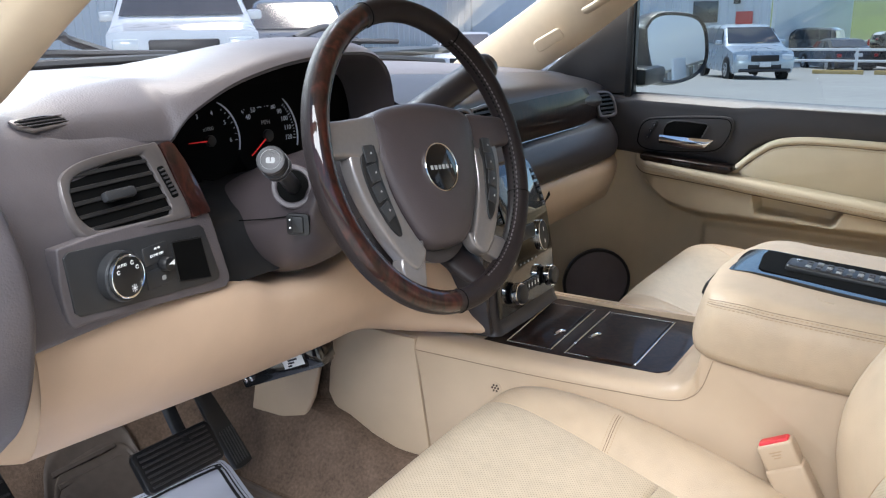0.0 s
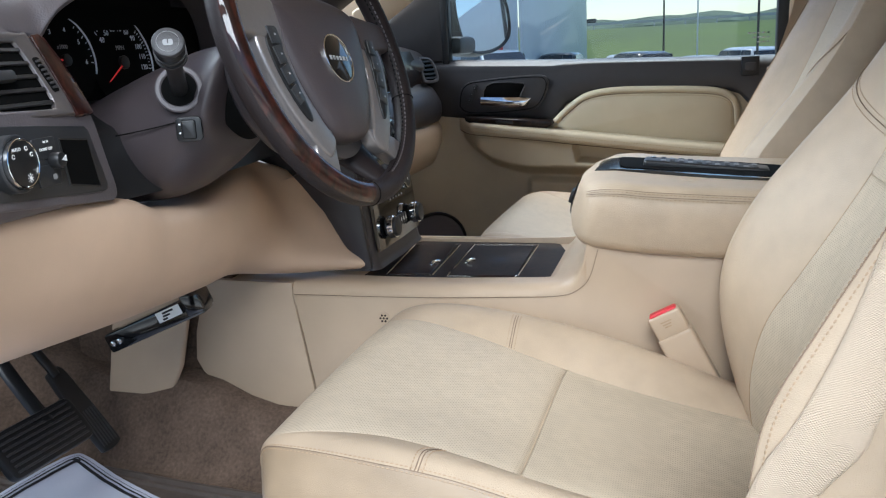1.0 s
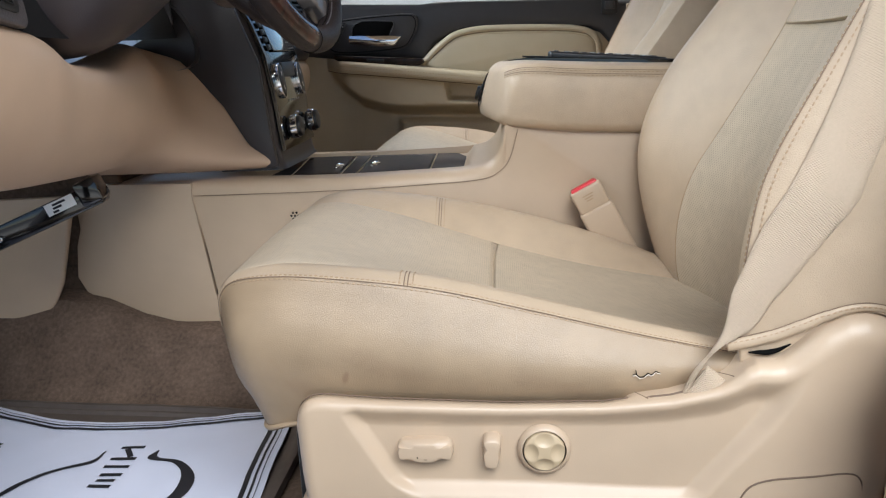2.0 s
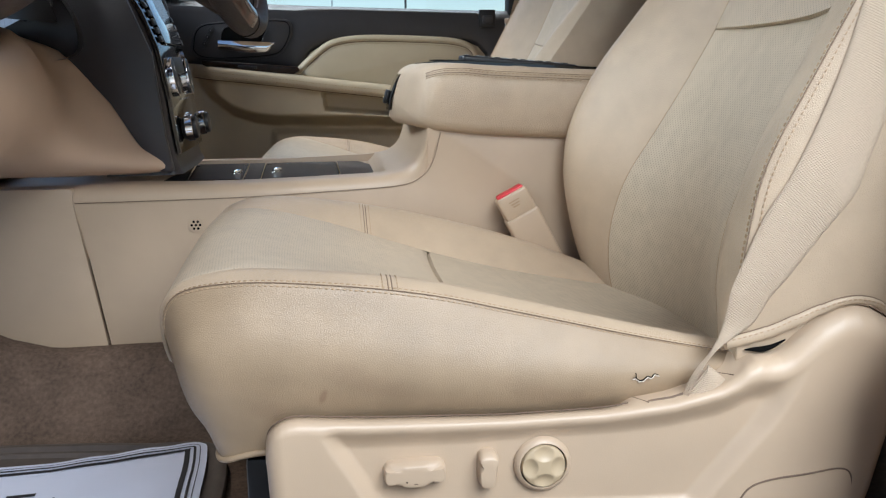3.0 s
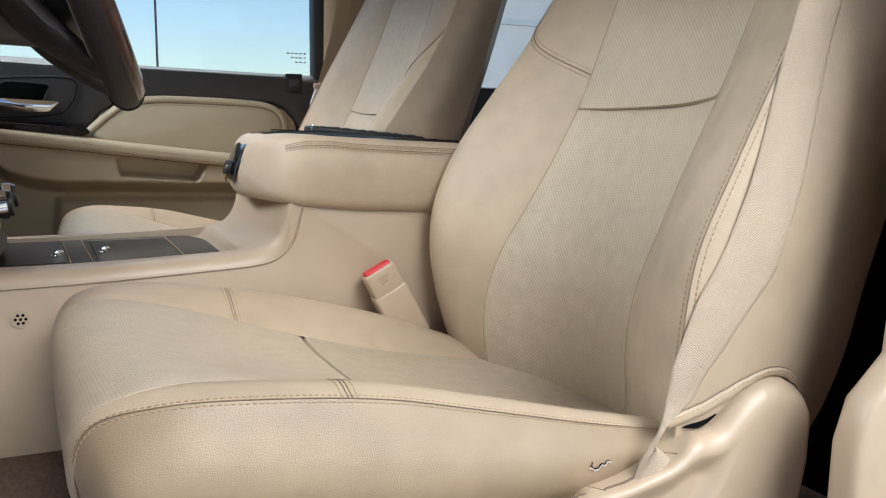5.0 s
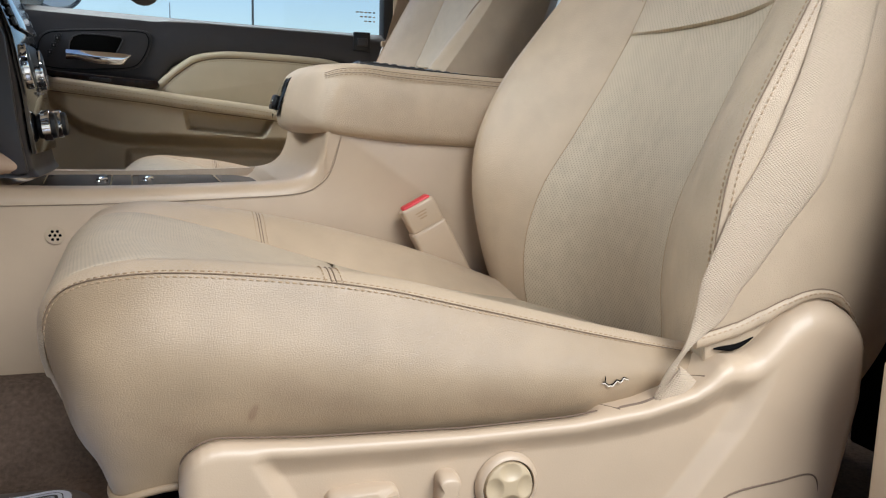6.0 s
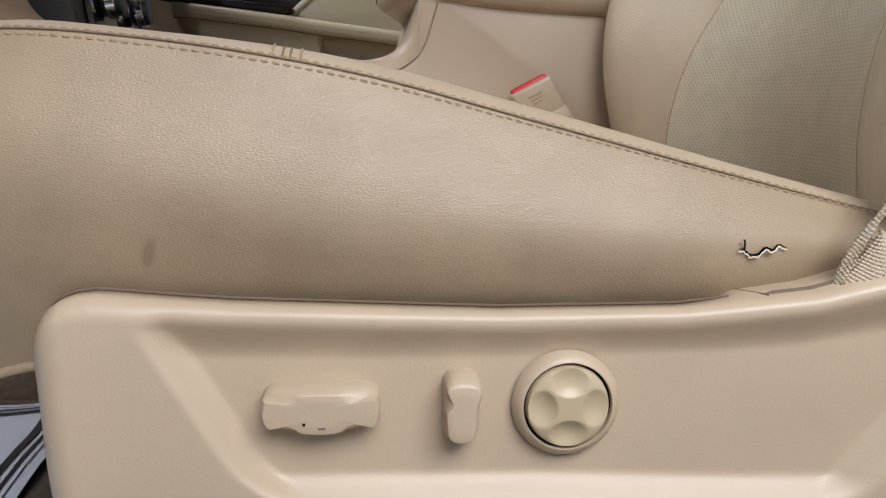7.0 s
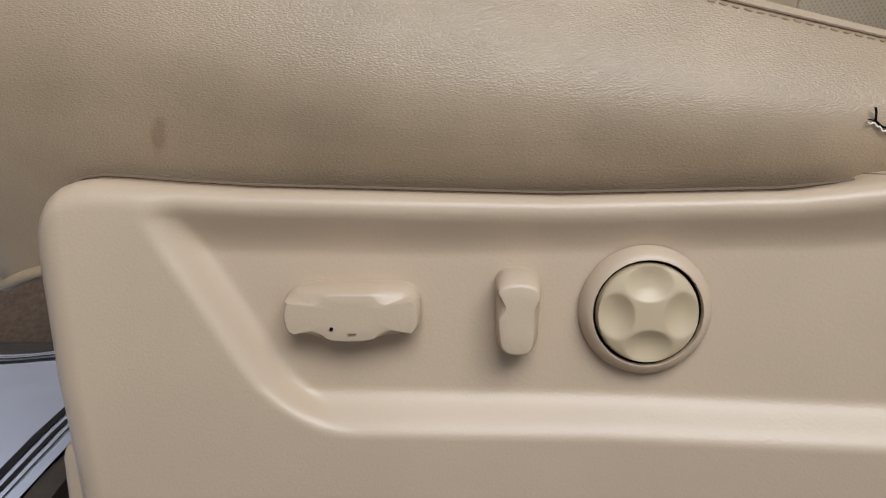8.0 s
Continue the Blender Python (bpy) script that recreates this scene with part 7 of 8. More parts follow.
def bracket():
    k = thing("release_bracket", "black metal bracket with a white label under the dashboard", "bracket", at=(-.05, .09, .23))
    ax = Vector((.150, .030, .062)).normalized()
    m = frame_of((-.048, .085, .222), ax.cross(Vector((0, 0, 1))).normalized(), Vector((0, 0, 1)))
    m = Matrix.Translation((-.048, .085, .222)) @ Matrix((ax, Vector((0, 0, 1)).cross(ax).normalized(), ax.cross(Vector((0, 0, 1)).cross(ax)).normalized())).transposed().to_4x4()
    place(part("body", box((.165, .035, .030), (0, 0, 0), .004), GLOSSBLACK, k, "gloss black bracket"), m)
    place(part("ear", box((.030, .045, .034), (0, 0, 0), .005), GLOSSBLACK, k), m @ Matrix.Translation((.070, .0, .006)))
    place(part("label", box((.040, .0008, .016), (0, 0, 0), .0003), WHITEMARK, k, "white label"), m @ Matrix.Translation((.030, -.0182, .006)))
    for i, w in enumerate((.018, .012, .008)):
        place(part("label_bar", box((w, .0008, .003), (0, 0, 0)), INK, k), m @ Matrix.Translation((.030 - .004 * i, -.0188, .010 - .0045 * i)))
    for i in (-1, 1):
        place(part("bolt", disc(.0042, .004, Matrix.Rotation(radians(90), 4, "X"), .001, 12), CHROME, k), m @ Matrix.Translation((-.066 + .0055 * i, -.0172, -.001)))
    # tan cover below it, beside the console
    f = thing("footwell_cover", "tan plastic cover below the dashboard beside the console", "trim panel", at=(-.18, .21, .1))
    part("panel", prism([(-.255, .045), (-.145, .034), (-.118, .09), (-.085, .225), (-.22, .225)], .012, .004, 2, Matrix(((1, 0, 0, 0), (.18, 0, 1, .243), (0, 1, 0, 0), (0, 0, 0, 1)))), TANPLAST, f)
    tagged(part("tunnel", box((.34, .30, .24), (-.20, .42, .14), .01), CARPET), "carpeted tunnel behind the console", "footwell core", kind="structure")


bracket()


# ---- on the armrest: remote control in its tray ----
def remote():
    A, B = Vector((.640, .437, .3965)), Vector((.828, .432, .3800))
    d = (B - A).normalized()
    m = frame_of((A + B) / 2, d.cross(Vector((0, -1, 0))), (0, -1, 0))
    k = thing("remote_control", "black remote control with rows of grey buttons", "remote control", at=tuple(m.translation))
    L = (B - A).length
    mm = Matrix.Translation((A + B) / 2) @ Matrix((d, Vector((0, 1, 0)), d.cross(Vector((0, 1, 0))))).transposed().to_4x4()
    place(part("body", prism(rounded(L, .046, .008), .016, .004, 3), BLACK, k), mm @ Matrix.Translation((0, 0, -.004)))
    place(part("power_button", disc(.004, .002, Matrix(), .0006, 12), DULLCHROME, k), mm @ Matrix.Translation((-L / 2 + .014, .010, .0118)))
    for i in range(11):
        for j in range(3):
            if i in (4,) and j == 1:
                continue
            place(part("button", box((.008, .0085, .0022), (0, 0, 0), .0008), GREYDOOR if (i + j) % 3 else DIMMARK, k), mm @ Matrix.Translation((-L / 2 + .030 + .0138 * i, (j - 1) * .0125, .0125)))
    # creases worn into the leather next to it are left to the leather


remote()


# ---- driver's door, swung open: its rounded inner edge ----
def driver_door():
    d = thing("door_3", "driver's door swung wide open, brown inner trim", "car door", kind="structure")
    o = [(.13, .650), (.180, .627), (.198, .600), (.210, .565), (.211, .525), (.198, .478), (.174, .430), (.142, .396), (.08, .36), (-.05, .36), (-.05, .64)]
    part("trim_edge", prism(outline(o, 60), .05, .012, 3, Matrix(((1, 0, 0, 0), (0, 0, -1, -.462), (0, 1, 0, 0), (0, 0, 0, 1)))), DASH, d, "brown grained door trim")
    ax = Vector((-.30, -.95, 0)).normalized()
    nn = Vector((.95, -.30, 0))
    rows = []
    for f in np.linspace(0, 1.05, 12):
        c = Vector((-.02, -.53, 0)) + ax * f
        rows.append([c + nn * t + Vector((0, 0, z)) for t, z in ((.0, -.25), (.05, -.2), (.06, .2), (.05, .5), (.02, .56), (-.06, .56), (-.10, .3), (-.10, -.25))])
    part("door_shell", grid(rows, ring=True, caps=True), DASH, d)


driver_door()


# ---- speaker grille in the passenger kick panel ----
sp = thing("door_speaker", "round dark speaker grille low by the passenger footwell", "speaker", at=(.12, 1.18, .06))
m = frame_of((.05, 1.175, .075), (.62, -.78, .0))
part("grille", disc(.085, .006, m, .002, 40), DASH, sp)
part("rim", ring(.084, .092, .012, m, 48), BLACK, sp, "black rim")

# grab handle base on the windscreen pillar
gh = thing("grab_handle", "tan grab handle on the windscreen pillar", "grab handle", at=(-.1, 1.19, .71))
m = frame_of((-.108, 1.190, .705), (.35, -.80, -.35), (.9, .1, .45))
part("base_cover", prism(rounded(.034, .080, .012), .012, .004, 3, m), PILLARTAN, gh, "oval screw cover")
part("grip", tube(spline([(.00, 1.175, .775), (.05, 1.135, .792), (.14, 1.11, .84), (.22, 1.10, .90)], 16), .013, 12, flat=.7), PILLARTAN, gh)

# tan pillar base behind the driver's seat
pb = thing("pillar_base", "tan moulded pillar base behind the driver's seat", "pillar trim", at=(.9, -.36, .1), kind="structure")
o = [(.857, -.11), (.850, .06), (.851, .16), (.863, .196), (.885, .215), (.901, .229), (.906, .31), (.908, .9), (1.10, .9), (1.10, -.11)]
part("cover", prism(o, .03, .008, 3, Matrix(((1, 0, 0, 0), (0, 0, -1, -.355), (0, 1, 0, 0), (0, 0, 0, 1)))), TANPLAST, pb)
# black box put where the cabin behind the seat is only unlit
tagged(part("shade_panel", box((.02, .30, .9), (1.16, -.20, .40), .004), VOID), "black panel added as the shade behind the driver's seat", "shadow gap", kind="structure")


# ---- passenger mirror outside ----
def mirror():
    k = thing("wing_mirror", "black wing mirror reflecting the car park", "wing mirror", at=(.12, 1.6, .67))
    o = outline([(-.080, .055), (-.060, .080), (-.025, .090), (.045, .082), (.076, .055), (.086, .0), (.080, -.050), (.050, -.080), (.0, -.094), (-.040, -.088), (-.062, -.062), (-.076, .0)], 60)
    n = Vector((.86, -.51, .068)).normalized()
    m = frame_of((.112, 1.555, .672), n) @ Matrix.Diagonal((1.32, 1, 1, 1))
    rows = []
    for f, z in ((.96, .0), (.99, .0055), (1.06, .007), (1.10, -.002), (1.12, -.03), (1.05, -.09), (.8, -.13), (.3, -.145)):
        rows.append([m @ Vector((x * f * 1.0, y * f, z)) for x, y in o])
    part("housing", grid(rows, ring=True, caps=True), BLACK, k, "black housing", 60)
    part("glass", prism([(x * .97, y * .97) for x, y in o], .002, .0, 1, m @ Matrix.Translation((0, 0, .0015))), MIRROR, k, "mirror glass")
    part("foot", box((.10, .20, .05), (.05, 1.46, .60), .015), BLACK, k)


mirror()
# passenger belt hanging at the pillar
b = thing("passenger_belt", "tan seat belt and white tongue beside the passenger seat", "seat belt", at=(.95, 1.24, .55))
L, R = spline([(.985, 1.24, .98), (.95, 1.25, .70), (.905, 1.25, .53), (.885, 1.24, .47)], 20), spline([(1.03, 1.25, .98), (.99, 1.26, .70), (.94, 1.26, .53), (.91, 1.25, .46)], 20)
part("webbing", grid([[p.lerp(q, k / 4) for k in range(5)] for p, q in zip(L, R)], uv=True), WEB, b)
part("tongue", box((.030, .006, .045), (.895, 1.235, .475), .003, turn=Euler((0, radians(20), 0))), WHITEMARK, b, "pale plastic tongue")
part("stop", box((.030, .012, .014), (.900, 1.235, .505), .003), TANPLAST, b)

# black seal where the dashboard meets the windscreen
tagged(part("trim", tube([(-.472, y, .697 - table(y, [(-.44, .03), (-.30, .012), (-.1, 0), (.2, 0), (.5, .008), (.8, .024), (1.05, .040), (1.30, .062)])) for y in np.linspace(-.36, 1.25, 40)], .010, 8), BLACK), "black rubber seal at the foot of the windscreen", "seal", kind="structure")

# wipers at the foot of the windscreen
for y0, y1, x in ((-.28, .30, -.50), (.38, 1.05, -.50)):
    w = thing("wiper", "black windscreen wiper at rest", "wiper", "windscreen wipers", at=(x, y0, .70))
    part("blade", tube([(x + .02, y0, .706), (x, (y0 + y1) / 2, .716), (x + .01, y1, .704)], .007, 8), BLACK, w)
    part("arm", tube(spline([(x - .04, y1 - .10, .705), (x - .03, y1 - .2, .735), (x - .01, (y0 + y1) / 2 + .05, .745), (x, (y0 + y1) / 2 - .06, .722)], 16), .009, 8), BLACK, w)
tagged(part("cowl", box((.16, 1.75, .02), (-.56, .435, .672), .006), BLACK), "black plastic cowl under the wipers", "cowl", kind="structure")
rows = [[(-.64 - .9 * f, y, .70 - .10 * f - .02 * ((y - .435) / .8) ** 2) for y in np.linspace(-.4, 1.27, 12)] for f in np.linspace(0, 1, 8)]
tagged(part("bonnet", grid(rows), material("white_car_paint", (.75, .76, .77), .25, coat=.6, vary=.02)), "white painted bonnet beyond the windscreen", "bonnet", kind="structure")

# ---- car park outside ----
G = -0.55


def gz(y):
    """Height of the paving: it falls gently away from the car; the grass bank rises behind."""
    fall = -table(y, [(12, 0.0), (25, 0.69), (60, 1.74)])
    return G + fall + 4.2 * smoothstep(60, 118, y) + 0.002 * max(0, min(y, 900) - 118)


PAVING = material("pale_concrete_paving", (0.40, 0.385, 0.35), 0.85, vary=0.12, grain=3, stain=0.3, bump=0.4, bump_scale=30)
GRASS = material("mown_grass", (0.15, 0.20, 0.05), 0.9, vary=0.25, grain=0.6, stain=0.08, bump=1.0, bump_scale=8)
TREES = material("far_trees", (0.20, 0.25, 0.17), 0.95, vary=0.35, grain=0.15, stain=0.02)
METALWALL = material("pale_metal_cladding", (0.68, 0.72, 0.75), 0.5, vary=0.05, grain=2, stain=0.3)
WHITEPAINT = material("white_paint", (0.78, 0.78, 0.78), 0.45, vary=0.04, grain=3)
YELLOWSTOP = material("faded_yellow_concrete", (0.62, 0.42, 0.16), 0.85, vary=0.15, grain=12)
CARGLASS = material("dark_car_glass", (0.02, 0.025, 0.03), 0.05, vary=0.1, coat=0.8)
TYRE = material("tyre_rubber", (0.02, 0.02, 0.02), 0.85, vary=0.2)
RIM = material("alloy_rim", (0.55, 0.56, 0.58), 0.3, metal=0.8, vary=0.05)
LAMP = material("headlamp_glass", (0.75, 0.78, 0.8), 0.1, vary=0.05, coat=0.8)
TAIL = material("red_tail_lamp", (0.45, 0.02, 0.02), 0.2, vary=0.1, coat=0.6)


def land():
    rows = []
    for i in range(60):
        x = (-4000, -1500)[i] if i < 2 else ((1500, 4000)[i - 58] if i > 57 else -600 + 1200 * (i - 2) / 55)
        row = []
        for y in [-4000, -300, -40, -8, 0, 2, 6, 12, 20, 30, 40, 50, 60, 64, 68, 73, 78, 84, 90, 96, 102, 108, 113, 118, 130, 200, 400, 900, 4000]:
            row.append((x, y, gz(y)))
        rows.append(row)
    return grid(rows)


bm = land()
for f in bm.faces:
    f.material_index = 1 if f.calc_center_median().y > 61 else 0
tagged(part("ground", bm, [PAVING, GRASS]), "pale paved car park rising to a grass bank", "ground", kind="structure")

# wooded rise on the skyline
rows = []
for i in range(240):
    x = -900 + 1800 * i / 239
    h = 9 + 4 * noise.noise((x * .006, 3, 0)) + 2.2 * noise.noise((x * .05, 1, 0)) + 1.2 * noise.noise((x * .21, 7, 0))
    rows.append([(x, 420 + 10 * noise.noise((x * .03, 0, 5)), 1.0), (x, 424 + 6 * noise.noise((x * .2, 2, 5)), 1.0 + h * .55), (x, 432, 1.0 + h), (x, 460, 1.0 + h * .9), (x, 520, 0)])
tagged(part("far_woods", grid(rows), TREES), "hazy wooded rise along the skyline", "woods", kind="stuff")
rng = random.Random(4)
bm = bmesh.new()
for k in range(420):
    x = rng.uniform(-330, 330)
    own = bmesh.new()
    bmesh.ops.create_icosphere(own, subdivisions=1, radius=1, matrix=Matrix.Translation((x, rng.uniform(415, 426), 0.5 + 3.5 * rng.random())) @ Matrix.Diagonal((rng.uniform(2, 5), 3, rng.uniform(1.2, 2.6), 1)))
    for v in own.verts:
        v.co += Vector((rng.uniform(-.5, .5), 0, rng.uniform(-.5, .5)))
    merge(bm, own)
tagged(part("far_tree_crowns", bm, TREES, smooth=False), "tree crowns along the skyline", "trees", kind="stuff")

# road with guard rail on top of the bank
bm = bmesh.new()
box((700, .12, .35), (0, 117, gz(117) + .7), 0, bm=bm)
for k in range(150):
    box((.15, .15, .8), (-300 + 4 * k, 117.2, gz(117) + .4), 0, bm=bm)
tagged(part("guard_rail", bm, material("grey_galvanised_steel", (.45, .46, .46), .5, metal=.6)), "long grey guard rail on top of the bank", "guard rail", kind="structure")


def pole(x, y, h, r, lab, arm=True, mat=None):
    z = gz(y)
    p = thing("lamp_post", lab, "lamp post", "lamp posts", at=(x, y, z))
    part("pole", tube([(x, y, z), (x, y, z + h * .5), (x, y, z + h)], [r, r * .8, r * .6], 10), mat or BLACK, p)
    if arm:
        part("lamp_head", box((1.7, .3, .14), (x, y, z + h), .03), BLACK, p)


pole(-1.25, 66, 6.0, .10, "dark car park lamp post with a wide head")
pole(1.2, 66, 10.5, .07, "pale slim pole standing beyond the cars", False, WHITEPAINT)
pole(1.50, 10.2, 8.0, .016, "thin dark pole beside the parking row", False)
pole(-12.2, 66, 7.0, .10, "dark steel pole beyond the parked cars", False)
pole(-19.5, 112, 9.0, .12, "dark steel pole on the far road", False)
pole(-18.3, 112, 9.0, .12, "dark steel pole on the far road", False)


# ---- parked vehicles ----
SUV = [(0, .32), (-.04, .55), (.0, .78), (.10, .95), (.95, 1.08), (1.12, 1.12), (1.85, 1.66), (2.2, 1.74), (3.9, 1.72), (4.25, 1.62), (4.55, 1.10), (4.62, .60), (4.55, .32)]
SEDAN = [(0, .28), (-.04, .48), (.02, .66), (.15, .76), (1.15, .90), (1.35, .95), (2.15, 1.38), (2.5, 1.44), (3.2, 1.42), (3.9, 1.05), (4.6, .98), (4.72, .80), (4.72, .45), (4.66, .28)]
TRUCK = [(0, .45), (-.05, .75), (.0, 1.05), (.10, 1.22), (1.15, 1.32), (1.30, 1.36), (1.95, 1.92), (2.3, 1.98), (3.7, 1.96), (3.95, 1.85), (4.05, 1.32), (5.7, 1.30), (5.75, .70), (5.7, .45)]


def vehicle(label, paint, prof, at, heading, width=1.86, category="car", plate=True, name="parked_car", wheel=.36):
    """A parked vehicle: its nose at x = 0 in its own frame, pointing to -x; heading turns it about z."""
    c = thing(name, label, category, "parked vehicles", at=(0, 0, 0))
    length = max(p[0] for p in prof)
    belt = [p for p in prof if p[1] > .9]
    roof = max(p[1] for p in prof)
    waist = next(z for x, z in prof if x > .94)
    hw = lambda z: width / 2 * (1 - .16 * smoothstep(waist, roof, z) - .05 * smoothstep(.6, .3, z))
    rows = []
    for f in (-1, -.985, -.93, -.8, -.4, 0, .4, .8, .93, .985, 1):
        pull = .14 * abs(f) ** 6
        row = []
        for x, z in prof:
            xx = x + (pull if x < .5 else (-pull if x > length - .5 else 0))
            zz = z - (.10 * abs(f) ** 10 if z > waist + .3 else .05 * abs(f) ** 10)
            row.append((xx, f * hw(z), zz))
        rows.append(row)
    body = grid(rows)
    for r in (rows[0], rows[-1]):
        body.faces.new([body.verts.new(v) for v in r])
    bmesh.ops.remove_doubles(body, verts=body.verts, dist=1e-4)
    part("body", body, paint, c, "", 35)
    # glass: windscreen, rear, sides
    i = next(k for k, p in enumerate(prof) if p[1] > waist + .3)
    a, b = prof[i - 1], prof[i]
    def pane(p, q, s0, s1, off):
        t = Vector((q[0] - p[0], 0, q[1] - p[1]))
        n = Vector((-t.z, 0, t.x)).normalized() * off
        P0, P1 = Vector((p[0], 0, p[1])) + t * s0 + n, Vector((p[0], 0, p[1])) + t * s1 + n
        w0, w1 = hw(P0.z) * .90, hw(P1.z) * .88
        return grid([[(P0.x + .02 * (g * g), g * w0, P0.z) for g in np.linspace(-1, 1, 7)], [(P1.x + .02 * g * g, g * w1, P1.z) for g in np.linspace(-1, 1, 7)]])
    part("windscreen", pane(a, b, .08, .95, .02), CARGLASS, c, "dark glass")
    j = max(k for k, p in enumerate(prof) if p[1] > waist + .3)
    part("rear_window", pane(prof[j], prof[j + 1], .12, .85, .02), CARGLASS, c, "dark glass")
    x0, x1 = a[0] + .35, prof[j][0] - .05 + (.2 if prof is SUV else 0)
    z0, z1 = waist + .04, roof - .14
    for sgn in (-1, 1):
        cuts = [x0, x0 + (x1 - x0) * .36, x0 + (x1 - x0) * .70, x1]
        for k in range(3):
            xa, xb = cuts[k] + .03, cuts[k + 1] - .03
            q = [(xa, z0), (xb, z0), (xb - (.1 if k == 2 else 0), z1), (max(xa, xa + (.35 if k == 0 else 0)), z1)]
            part("side_window", grid([[(x, sgn * (hw(z) + .012), z) for x, z in (q[0], q[1])], [(x, sgn * (hw(z) + .012), z) for x, z in (q[3], q[2])]]), CARGLASS, c, "dark glass")
        for xw in (.88, length - .95):
            m = Matrix.Translation((xw, sgn * (width / 2 - .20), wheel)) @ Matrix.Rotation(radians(-90 * sgn), 4, "X")
            part("wheel_arch", disc(wheel * 1.17, .012, Matrix.Translation((xw, sgn * (width / 2 - .015), wheel)) @ Matrix.Rotation(radians(-90 * sgn), 4, "X"), 0, 28), BLACK, c)
            wh = part("wheel", disc(wheel, .22, m, .04, 32), TYRE, c, "black tyre")
            part("rim", disc(wheel * .62, .225, m, .015, 24), RIM, wh, "alloy rim")
            for k in range(6):
                q = box((wheel * .20, wheel * .16, .01), (0, 0, 0))
                place(part("rim_gap", q, BLACK, wh), m @ Matrix.Rotation(radians(60 * k), 4, "Z") @ Matrix.Translation((wheel * .40, 0, .226)))
        part("headlight", box((.14, .34, .17), (.07, sgn * (width / 2 - .25), prof[2][1] - .02), .04), LAMP, c, "clear headlamp")
        part("tail_light", box((.10, .18, .36 if prof is not SEDAN else .14), (length - .07, sgn * (width / 2 - .16), waist - .12), .03), TAIL, c, "red tail lamp")
        part("mirror", box((.14, .22, .15), (a[0] + .45, sgn * (width / 2 + .08), waist + .10), .04), paint, c)
    part("grille", box((.06, width * .46, .20), (-.01, 0, prof[2][1] - .05), .03), BLACK, c, "black grille")
    part("lower_intake", box((.06, width * .55, .14), (-.015, 0, .48), .03), BLACK, c)
    part("bumper", box((.10, width * .86, .10), (-.02, 0, .37), .04), GREYDOOR, c, "dark bumper")
    part("rear_bumper", box((.10, width * .86, .14), (length, 0, .42), .04), GREYDOOR, c)
    if plate:
        part("plate", box((.02, .34, .15), (-.06, 0, .55), .005), WHITEPAINT, c, "pale plate")
        part("rear_plate", box((.02, .34, .15), (length + .03, 0, .80), .005), WHITEPAINT, c)
    c.matrix_world = Matrix.Translation((at[0], at[1], gz(at[1] + 1.5))) @ Matrix.Rotation(radians(heading), 4, "Z")
    return c


PAINT = {k: material(k + "_car_paint_coat", v, .28, vary=.03, coat=.7, metal=mt) for k, (v, mt) in {
    "silver": ((.50, .55, .58), .35), "black": ((.012, .013, .016), 0), "white": ((.78, .79, .80), 0), "grey": ((.10, .105, .11), .3), "lilac": ((.45, .47, .55), .3), "blue": ((.03, .05, .12), .2)}.items()}
vehicle("silver sport utility vehicle parked across the lane", PAINT["silver"], SUV, (-4.7, 26.6), 120)
vehicle("black estate car parked behind the rail", PAINT["black"], SEDAN, (-5.6, 42.6), -62, 1.8)
vehicle("black sport utility vehicle parked behind the rail", PAINT["black"], SUV, (-2.9, 41.4), -60)
vehicle("pale silver saloon parked behind the rail", PAINT["lilac"], SEDAN, (-.3, 42.2), -60)
vehicle("white sport utility vehicle parked behind the rail", PAINT["white"], SUV, (1.9, 43.8), -60)
vehicle("dark van parked in the far row", PAINT["grey"], TRUCK, (-9.6, 50.5), -8, 1.95, "van", wheel=.38)
vehicle("white hatchback in the far row", PAINT["white"], SUV, (-4.0, 62.0), -90)
vehicle("blue saloon in the far row", PAINT["blue"], SEDAN, (.2, 55.0), -80)
vehicle("silver saloon in the far row", PAINT["silver"], SEDAN, (3.4, 56.5), -80)
vehicle("white pickup truck facing the windscreen", PAINT["white"], TRUCK, (-8.2, 7.0), 139, 2.0, "pickup truck", wheel=.40)
vehicle("dark grey sport utility vehicle facing the windscreen", PAINT["grey"], SUV, (-9.3, 10.6), 135, 1.9)
vehicle("white saloon parked before the metal building", PAINT["white"], SEDAN, (-12.5, 21.5), 118)
vehicle("white saloon parked before the metal building", PAINT["white"], SEDAN, (-9.8, 23.5), 118)

# white pipe rail and yellow wheel stops
rl = thing("pipe_rail", "white painted steel pipe rail along the parking row", "railing", at=(0, 36.4, gz(36)))
for z in (.42, .86):
    part("rail", tube([(-9, 36.4, gz(36) + z), (16, 36.0, gz(36) + z)], .05, 8), WHITEPAINT, rl)
for k in range(9):
    x = -9.0 + 2.9 * k
    part("post", tube([(x, 36.4 - .016 * (x + 9), gz(36)), (x, 36.4 - .016 * (x + 9), gz(36) + .92)], .06, 8), WHITEPAINT, rl)
stop = thing("wheel_stop", "faded yellow concrete wheel stop", "wheel stop", "wheel stops", at=(-3.5, 33.8, gz(33.8)))
part("bar", prism([(-.09, 0), (.09, 0), (.06, .15), (-.06, .15)], 1.75, .02, 2, Matrix(((0, 0, 1, -4.4), (1, 0, 0, 33.8), (0, 1, 0, gz(33.8)), (0, 0, 0, 1)))), YELLOWSTOP, stop)
for k in (1, 2, 3, 4):
    copy_thing(stop, Matrix.Translation((-3.5 + 2.1 * k, 33.8 + .1 * k, gz(33.8))))


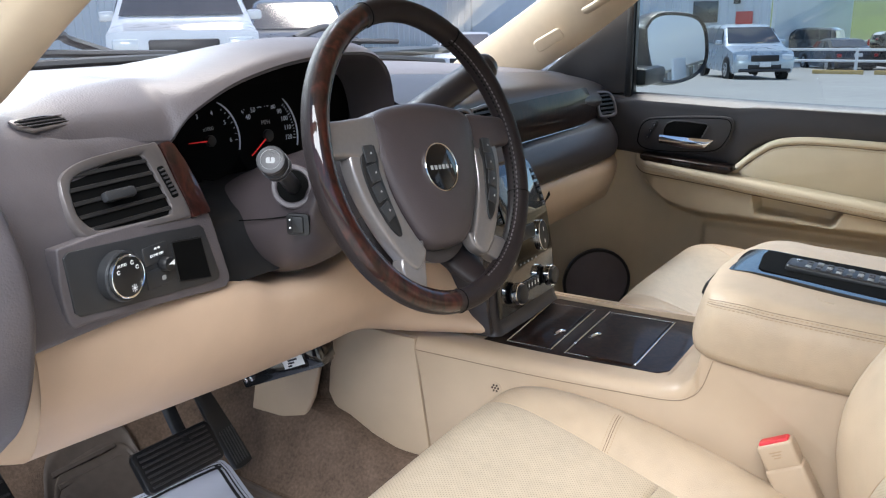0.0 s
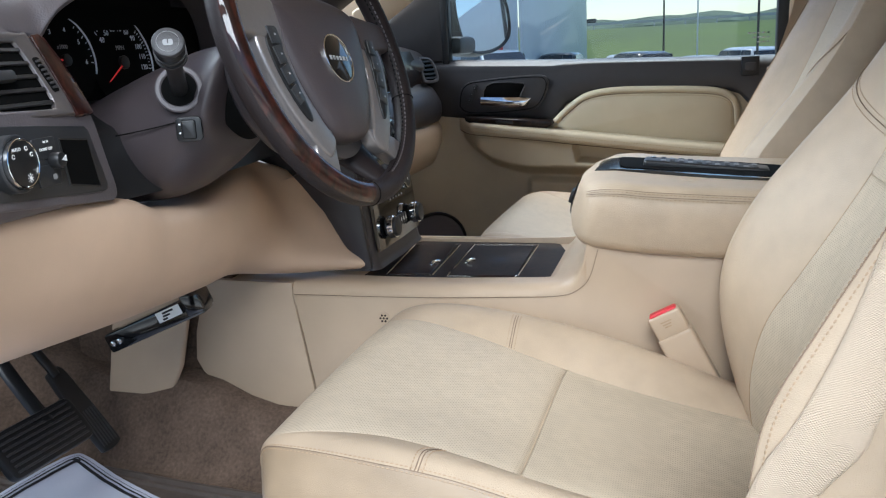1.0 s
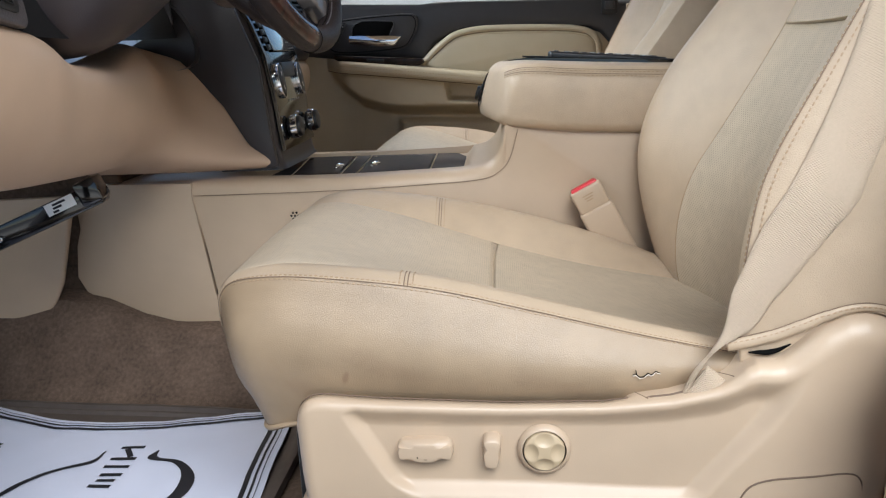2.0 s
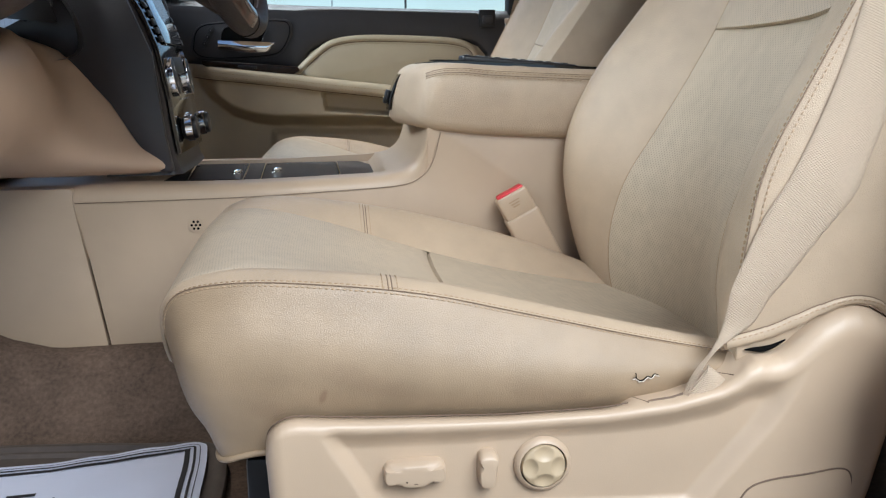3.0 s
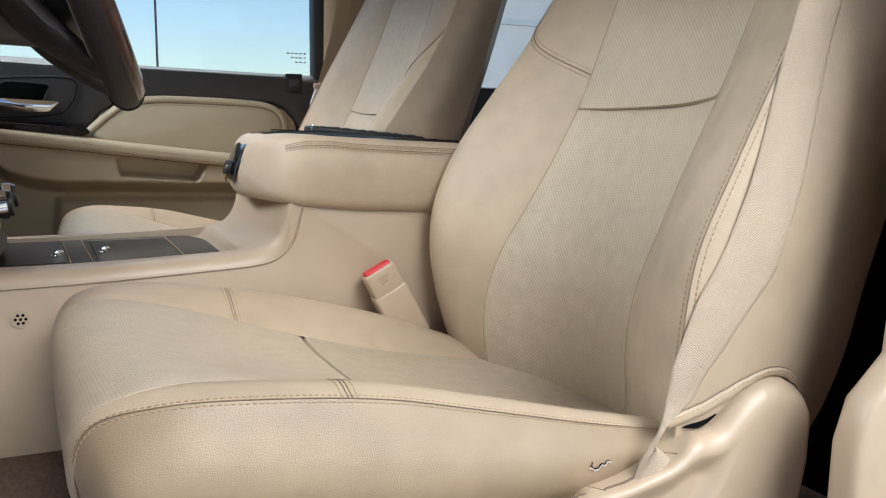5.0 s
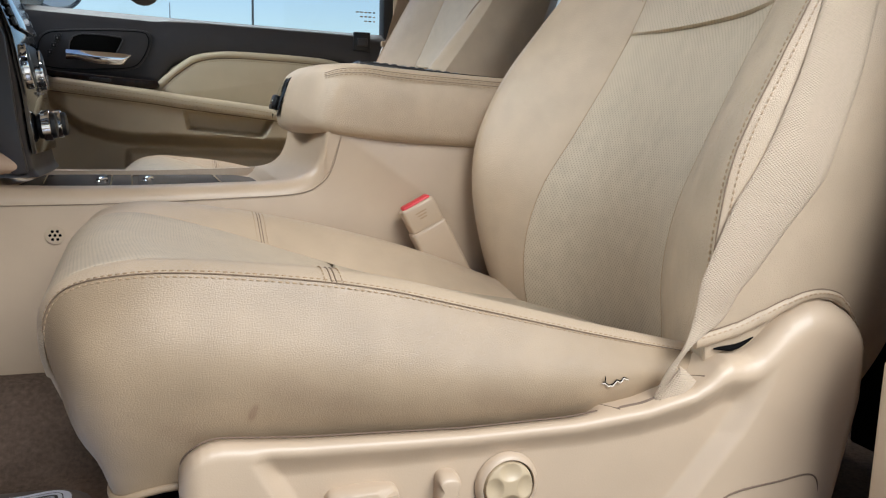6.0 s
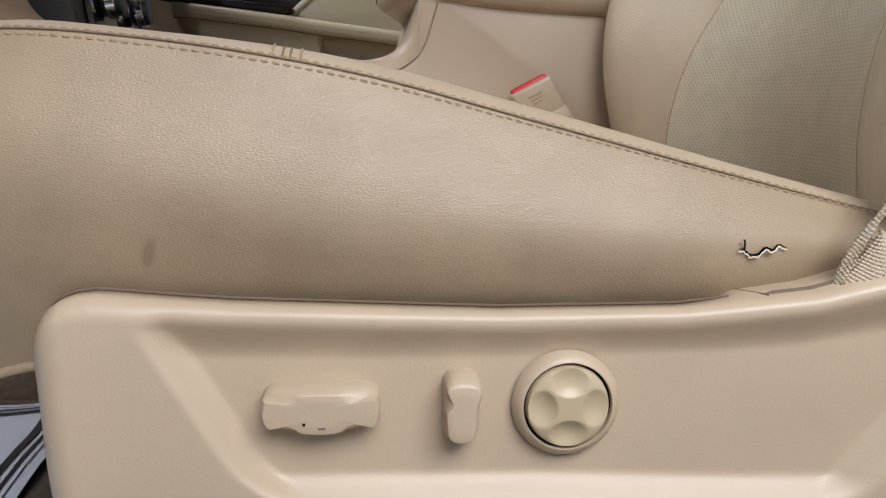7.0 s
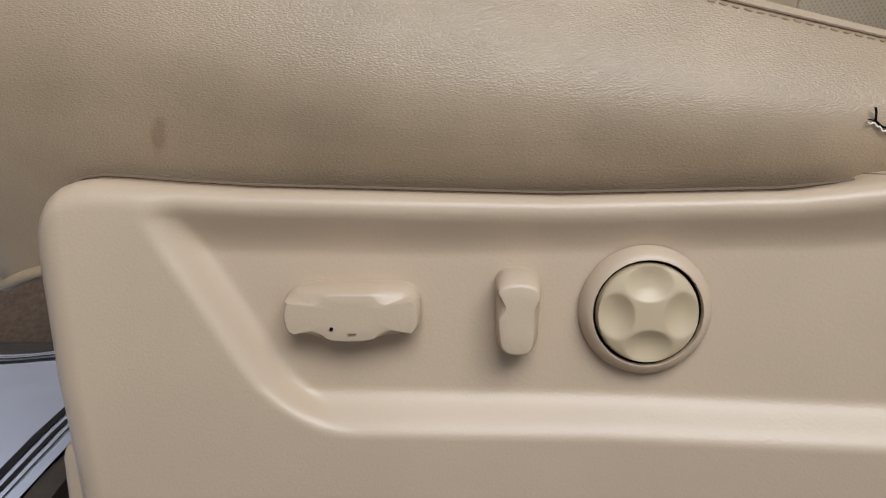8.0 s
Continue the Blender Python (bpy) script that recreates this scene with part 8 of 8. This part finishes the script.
# ---- metal building ahead ----
def shed():
    s = thing("metal_building", "pale ribbed metal building with roller door", "building", at=(-30, 38, G))
    x0, x1, y, h = -52.0, -8.2, 45.0, 12.0
    base = gz(46)
    rows = []
    x = x0
    while x < x1:
        for dx, dy in ((0, 0), (.26, 0), (.29, -.06), (.37, -.06), (.40, 0)):
            if x + dx <= x1:
                rows.append([(x + dx, y + dy, base), (x + dx, y + dy, base + h)])
        x += .42
    part("front_wall", grid(rows), METALWALL, s, "ribbed pale cladding", 20)
    part("side_wall", box((.2, 30, h), (x1, y + 15.2, base + h / 2), .02), METALWALL, s)
    rows = []
    yy = -20.0
    while yy < 45:
        for dy, dx in ((0, 0), (.26, 0), (.29, .06), (.37, .06), (.40, 0)):
            rows.append([(-34 + dx, yy + dy, base), (-34 + dx, yy + dy, base + h)])
        yy += .42
    part("wing_wall", grid(rows), METALWALL, s, "ribbed pale cladding", 20)
    part("roller_door", box((.2, 7.5, 6.2), (-33.85, 32.0, base + 3.1), .02), material("dark_roller_door", (.03, .035, .04), .5), s, "dark open roller door")
    part("roller_door", box((6.5, .2, 4.2), (-22.5, y - .12, base + 2.1), .02), METALWALL, s)
    part("door_frame", box((7.1, .12, .35), (-22.5, y - .2, base + 4.4), .02), WHITEPAINT, s)
    for dx in (-3.5, 3.5):
        part("door_post", box((.3, .12, 4.3), (-22.5 + dx, y - .2, base + 2.1), .02), WHITEPAINT, s)
    part("window_band", box((1.3, .12, 1.1), (-11.6, y - .08, .85), .02), CARGLASS, s, "dark window")
    part("wall_lamp", box((.3, .3, .25), (-10.0, y - .15, 1.35), .03), BLACK, s)
    part("red_sign", box((.85, .1, .85), (-9.6, y - .1, .42), .02), RED, s, "red notice board")
    part("roof_edge", box((x1 - x0, .3, .35), ((x0 + x1) / 2, y - .1, base + h), .03), WHITEPAINT, s)


shed()


# ---- showroom behind, seen in the mirror and through the rear glass ----
def showroom():
    s = thing("showroom", "white showroom with tall dark windows and columns", "building", at=(40, 11, G - .3))
    b = G - .3
    part("plain_wall", box((9.0, .4, 6.5), (9.8, 11.2, b + 3.25), .03), WHITEPAINT, s, "white wall")
    part("wall_line", box((9.0, .06, .08), (9.8, 10.98, 2.05), .01), METALWALL, s)
    part("fascia", box((66, .6, 3.2), (47, 11, b + 4.9), .05), WHITEPAINT, s, "white fascia")
    part("glazing", box((66, .2, 3.3), (47, 11.4, b + 1.65), .02), CARGLASS, s, "dark shop glazing")
    for k in range(30):
        part("mullion", box((.18, .3, 3.3), (15 + 2.2 * k, 11.2, b + 1.65), .02), WHITEPAINT, s)
    for k in range(5):
        part("column", box((.6, .6, 3.6), (18 + 11 * k, 10.0, b + 1.8), .04), WHITEPAINT, s)


showroom()
HEDGE = material("clipped_hedge", (.07, .12, .03), .9, vary=.35, grain=6)
rng = random.Random(9)
for hx in (20, 30, 42):
    b = bmesh.new()
    for k in range(260):
        c = Vector((hx + rng.uniform(-3.6, 3.6), 8.6 + rng.uniform(-.5, .5), G - .2 + rng.uniform(.05, 1.0)))
        d = Vector((rng.uniform(-1, 1), rng.uniform(-1, 1), rng.uniform(-.3, 1))).normalized() * .16
        e = d.orthogonal().normalized() * .10
        b.faces.new([b.verts.new(c + v) for v in (-d, e, d, -e)])
    box((7.0, .9, .9), (hx, 8.6, G + .25), .2, bm=b)
    tagged(part("hedge", b, HEDGE, smooth=False), "clipped green hedge before the showroom", "hedge", "showroom hedges")
pole(16.0, 6.5, 7.0, .06, "dark lamp post before the showroom", False)

# small red lorry on the far road
t = thing("red_truck", "small red lorry on the far road", "truck", at=(-15.4, 118, gz(118)))
part("cab", box((1.6, 1.6, 1.5), (-16.4, 118.5, gz(118) + 1.3), .2), RED, t)
part("load", box((3.6, 1.7, .9), (-13.6, 118.5, gz(118) + 1.0), .1), BLACK, t)
